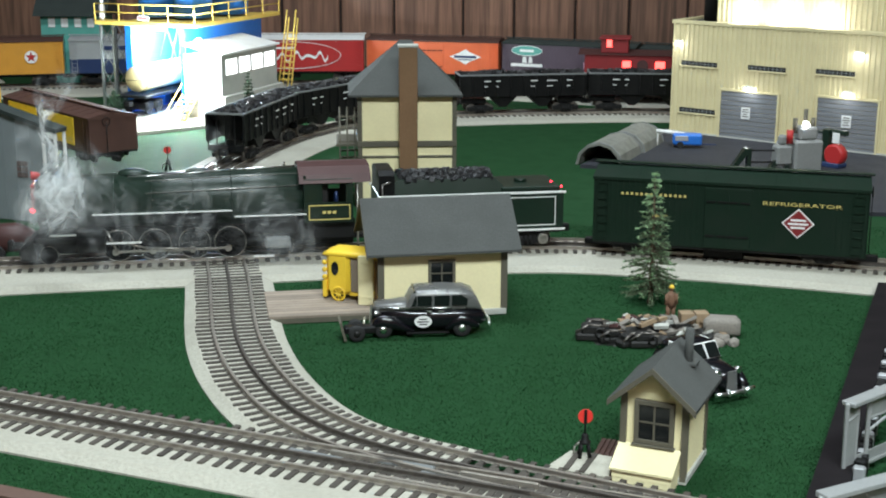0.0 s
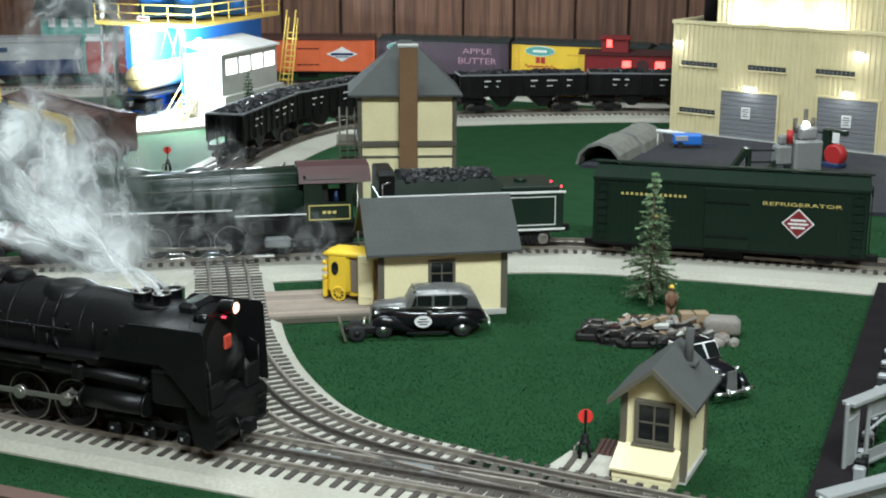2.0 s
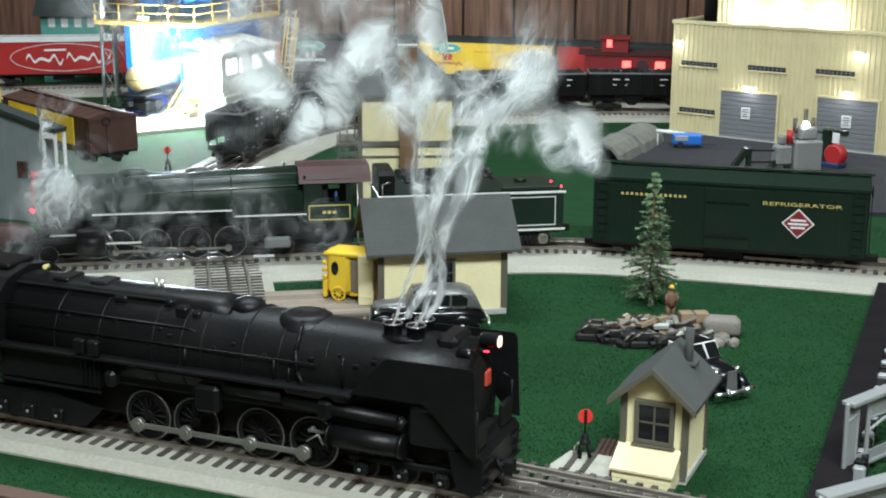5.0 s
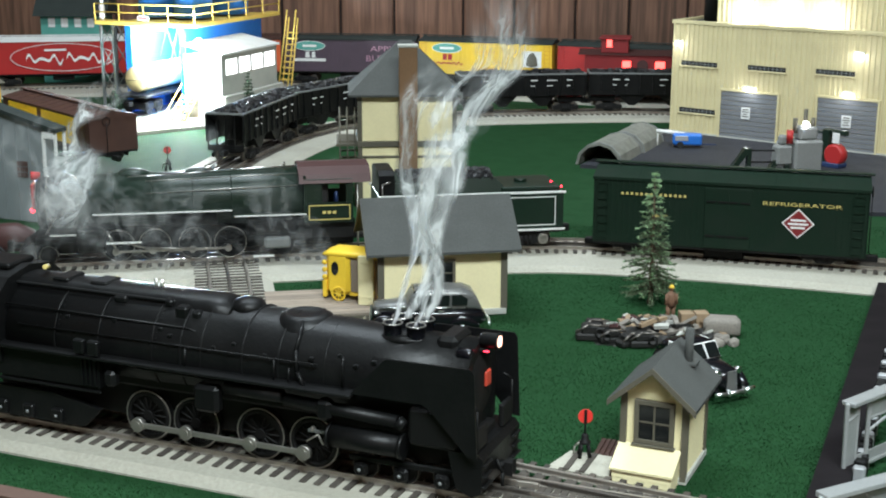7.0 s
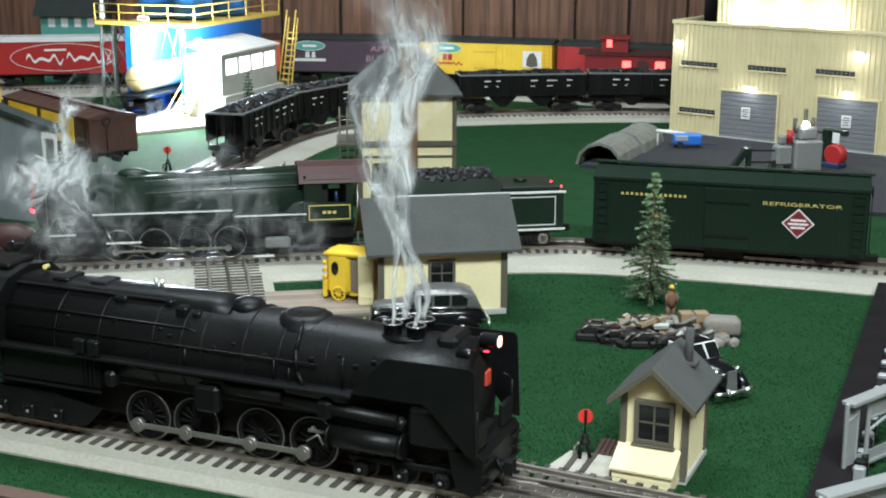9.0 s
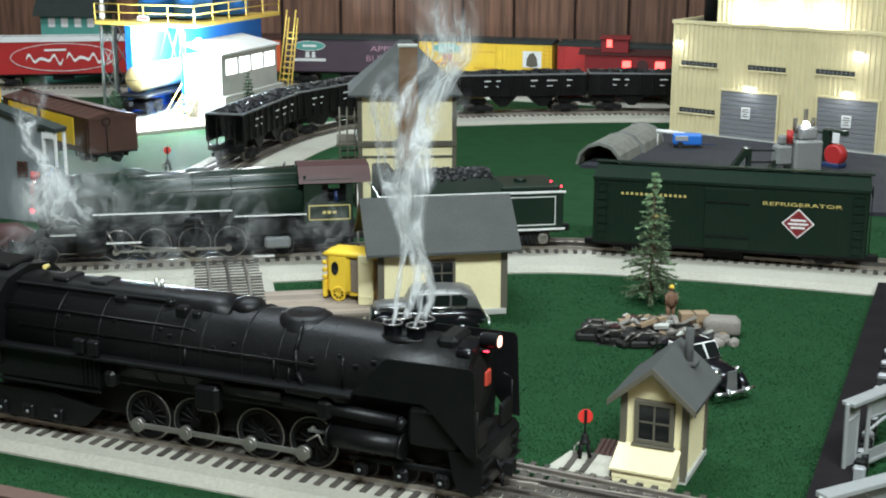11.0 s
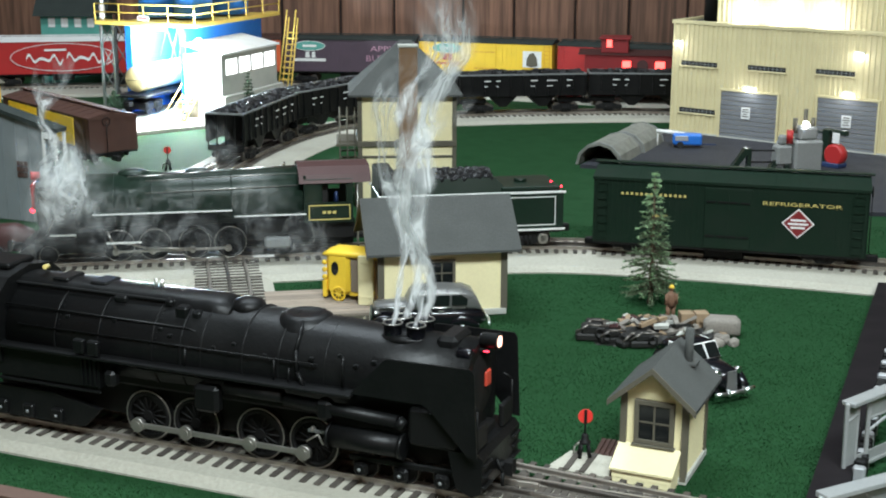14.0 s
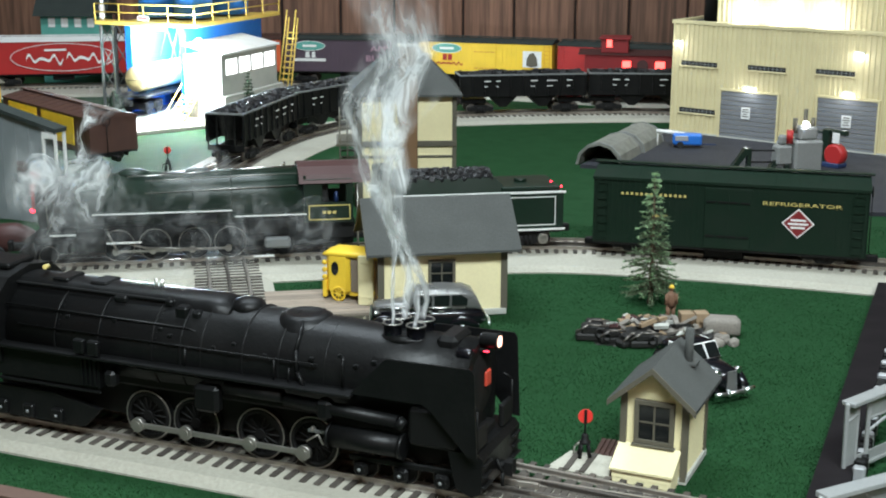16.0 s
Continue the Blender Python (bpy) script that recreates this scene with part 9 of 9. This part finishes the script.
def build_smoke():
    rnd = random.Random(21)
    # threads that stand over the four blast stacks of the black engine
    for k, (dx, dy, L, w, mt) in enumerate(((-0.006, -0.006, 0.15, (0.002, 0.004, 0.007, 0.012, 0.018), SMOKE_WISP), (0.006, -0.006, 0.13, (0.002, 0.0035, 0.006, 0.010, 0.016), SMOKE_WISP), (-0.004, 0.006, 0.17, (0.002, 0.0045, 0.008, 0.014, 0.022), SMOKE_WISP), (0.005, 0.006, 0.19, (0.0025, 0.005, 0.010, 0.017, 0.026), SMOKE_WISP))):
        path = [(0, 0, -0.002)] + [((0.002 + 0.012 * q) * math.sin(q * 7 + k * 0.7) + 0.004 * q * math.sin(q * 21 + k * 1.6), 0.004 * math.cos(q * 5 + k), L * q) for q in (i / 12 for i in range(1, 13))]
        ob = smoke_sheet("smoke_wisp", mt, path, w, k + 1, "thin white smoke thread rising from the black engine stacks", 0.003 + 0.002 * (k > 1))
        PLUME.append((ob, dx, dy, k))
    # billows that leave the stack while the engine rolls in
    for k in range(26):
        t0 = 0.45 + 0.122 * k
        R = rnd.uniform(0.0175, 0.0200)
        ob = smoke_puff("smoke_billow", SMOKE_THICK if k % 3 else SMOKE_THIN, R, k + 3, "white billow of engine smoke hanging in the air", 24, rnd.uniform(1.5, 2.4))
        PUFFS.append((ob, t0, rnd.uniform(-0.05, 0.02), rnd.uniform(-0.01, 0.03), rnd.uniform(0.030, 0.075), rnd.choice((-1, 1)) * rnd.uniform(35, 88), rnd.uniform(-25, 25)))
    # a dense head of smoke as the engine comes to a stand
    for k in range(7):
        ob = smoke_puff("smoke_billow", SMOKE_THICK, 0.0165, k + 61, "dense white billow of smoke over the engine stacks", 26, rnd.uniform(1.3, 1.6))
        PUFFS.append((ob, 2.75 + 0.15 * k, rnd.uniform(0.020, 0.085), rnd.uniform(-0.01, 0.02), rnd.uniform(0.03, 0.06), rnd.choice((-1, 1)) * rnd.uniform(40, 88), rnd.uniform(-20, 20)))
    # broad drifting clouds that trail the engine in and then rise to the ceiling
    for k, (R, long, mt, rows) in enumerate(HAZE_PLAN):
        ob = smoke_puff("smoke_cloud", mt, R, k + 80, "broad pale cloud of drifting engine smoke", 40, long, 0.35)
        HAZE.append((ob, rows, k))
    # steam about the front and running gear of the green engine
    spots = ((-0.325, 1.085, 0.062, 0.026, 1), (-0.322, 1.080, 0.090, 0.024, 0), (-0.305, 1.082, 0.074, 0.022, 0), (-0.338, 1.090, 0.045, 0.018, 1), (-0.300, 1.088, 0.105, 0.020, 1),
             (-0.268, 1.095, 0.048, 0.030, 1), (-0.225, 1.105, 0.042, 0.030, 1), (-0.175, 1.115, 0.036, 0.028, 1), (-0.28, 1.10, 0.075, 0.024, 1), (-0.298, 1.07, 0.096, 0.027, 0), (-0.268, 1.07, 0.080, 0.026, 0), (-0.305, 1.07, 0.120, 0.024, 0),
             (-0.215, 1.10, 0.078, 0.030, 1), (-0.155, 1.115, 0.068, 0.030, 1), (-0.115, 1.125, 0.045, 0.026, 1), (-0.20, 1.10, 0.110, 0.026, 1))
    for k, (x, y, z, R, thin) in enumerate(spots):
        ob = smoke_puff("steam_cloud", SMOKE_STEAM if thin else SMOKE_THIN, R * 1.35, 40 + k, "pale steam curling round the green engine", 22, 1.25)
        STEAM.append((ob, x, y, z, k))
    # thread from the green engine's stack
    path = [(0, 0, 0), (0.006, 0, 0.02), (-0.004, 0.002, 0.04), (0.010, 0, 0.065), (0.022, 0.002, 0.09)]
    ob = smoke_sheet("smoke_wisp", SMOKE_WISP, path, (0.003, 0.008, 0.012, 0.015, 0.018), 9, "white smoke rising from the green engine stack", 0.005)
    STEAM.append((ob, -0.330, 1.130, 0.094, 9))


build_smoke()
scene.cycles.transparent_max_bounces = 40


# ---------------- what moves ----------------


def motions():
    key_times = [k / 15 for k in range(0, 61)] + [16.0]
    for ob, kind, x, y, z, r in TRAVELLERS:
        rows = []
        if kind == "thing":
            rows = [(t, Matrix.Translation(DM * s) @ MAIN_AT) for t, s in RUN] + [(16.0, MAIN_AT)]
        elif kind == "roll":
            rows = [(t, pose(x, y, z, 0, math.degrees(run_at(t) / r), 0)) for t in key_times]
        elif kind == "rod":
            for t in key_times:
                a = run_at(t) / 0.0153
                rows.append((t, pose(x * math.cos(a) + z * math.sin(a), 0, r - x * math.sin(a) + z * math.cos(a))))
        walk(ob, rows)
    for ob, s in BACK_CARS:
        walk(ob, [(t, back_pose(s + d)) for t, d in BACK_MOVE] + [(16.0, back_pose(s))])
    # smoke threads: laid back while rolling, upright and swaying once the engine stands
    lean = [(0, -62), (1, -62), (2, -60), (2.6, -55), (3.0, -40), (3.3, -14), (3.6, 6), (4.2, 12), (5.2, 18), (6.5, 16), (7.0, 13), (7.5, 17), (8.2, 12), (8.6, 2), (9.0, -4), (10.2, 3), (11.5, 1), (12.0, -3), (12.5, 2), (13.0, 6), (13.5, 12), (14.0, 3), (14.5, 0), (15.0, 4), (15.5, -2), (16.0, -6)]
    for ob, dx, dy, k in PLUME:
        rows = []
        for t, a in lean:
            p = MAIN_AT @ Vector((STACK[0] + dx, STACK[1] + dy, STACK[2] - 0.004)) + DM * run_at(t)
            rows.append((t, pose(p.x, p.y, p.z, 0, a * (0.75 + 0.12 * k), 10 * math.sin(t * 1.7 + k))))
        walk(ob, rows)
    for k, (ob, t0, jx, jy, vz, spin, tilt) in enumerate(PUFFS):
        rows = []
        for t in (0, t0 - 0.25, t0):
            p = MAIN_AT @ Vector((0.205, 0.004, 0.070)) + DM * run_at(t)
            rows.append((t, pose(p.x, p.y, p.z, 0, 0, -22)))
        out = MAIN_AT @ Vector((0.255, 0, 0.072)) + DM * run_at(t0)
        for dt, f in ((0.2, 0.045), (0.5, 0.070), (1.1, 0.085 + vz * 0.7), (2.2, 0.095 + vz * 1.5), (4.2, 0.42), (8.0, 1.0)):
            rows.append((t0 + dt, pose(out.x + jx * min(1, dt) + 0.012 * dt, out.y + jy * min(1, dt), out.z + f, 0, spin * min(1, dt / 1.1), -22 + tilt * min(1.5, dt))))
        rows.append((16.0, pose(out.x + jx + 0.12, out.y + jy, out.z + 1.15, 0, spin, -22 + tilt)))
        walk(ob, rows)
    for ob, path, k in HAZE:
        walk(ob, [(t, pose(x, y, z, 0, 9 * math.sin(t * 0.9 + k * 2), 6 * math.sin(t * 0.7 + k))) for t, x, y, z in path])
    for ob, x, y, z, k in STEAM:
        rows = []
        for q in range(17):
            a = q * 0.9 + k * 2.1
            rows.append((float(q), pose(x + 0.010 * math.sin(a) + 0.006 * math.sin(2.3 * a), y, z + 0.009 * math.cos(a * 1.1 + k), 0, 22 * math.sin(a * 0.7 + k), 15 * math.sin(a * 0.5))))
        walk(ob, rows)


# what stands on the turf comes up on to it
ON_RAILS = ("camera", "ceiling", "wall", "floor", "ground", "grass", "track", "roadbed", "steam", "tender", "refrigerator", "flat", "boxcar", "hopper", "caboose", "smoke", "tower", "roof")
for top in [o for o in scene.objects if o.parent is None and o.type in ("MESH", "EMPTY")]:
    if top.name.split(".")[0].split("_")[0] not in ON_RAILS:
        top.matrix_basis = SEAT @ top.matrix_basis

motions()
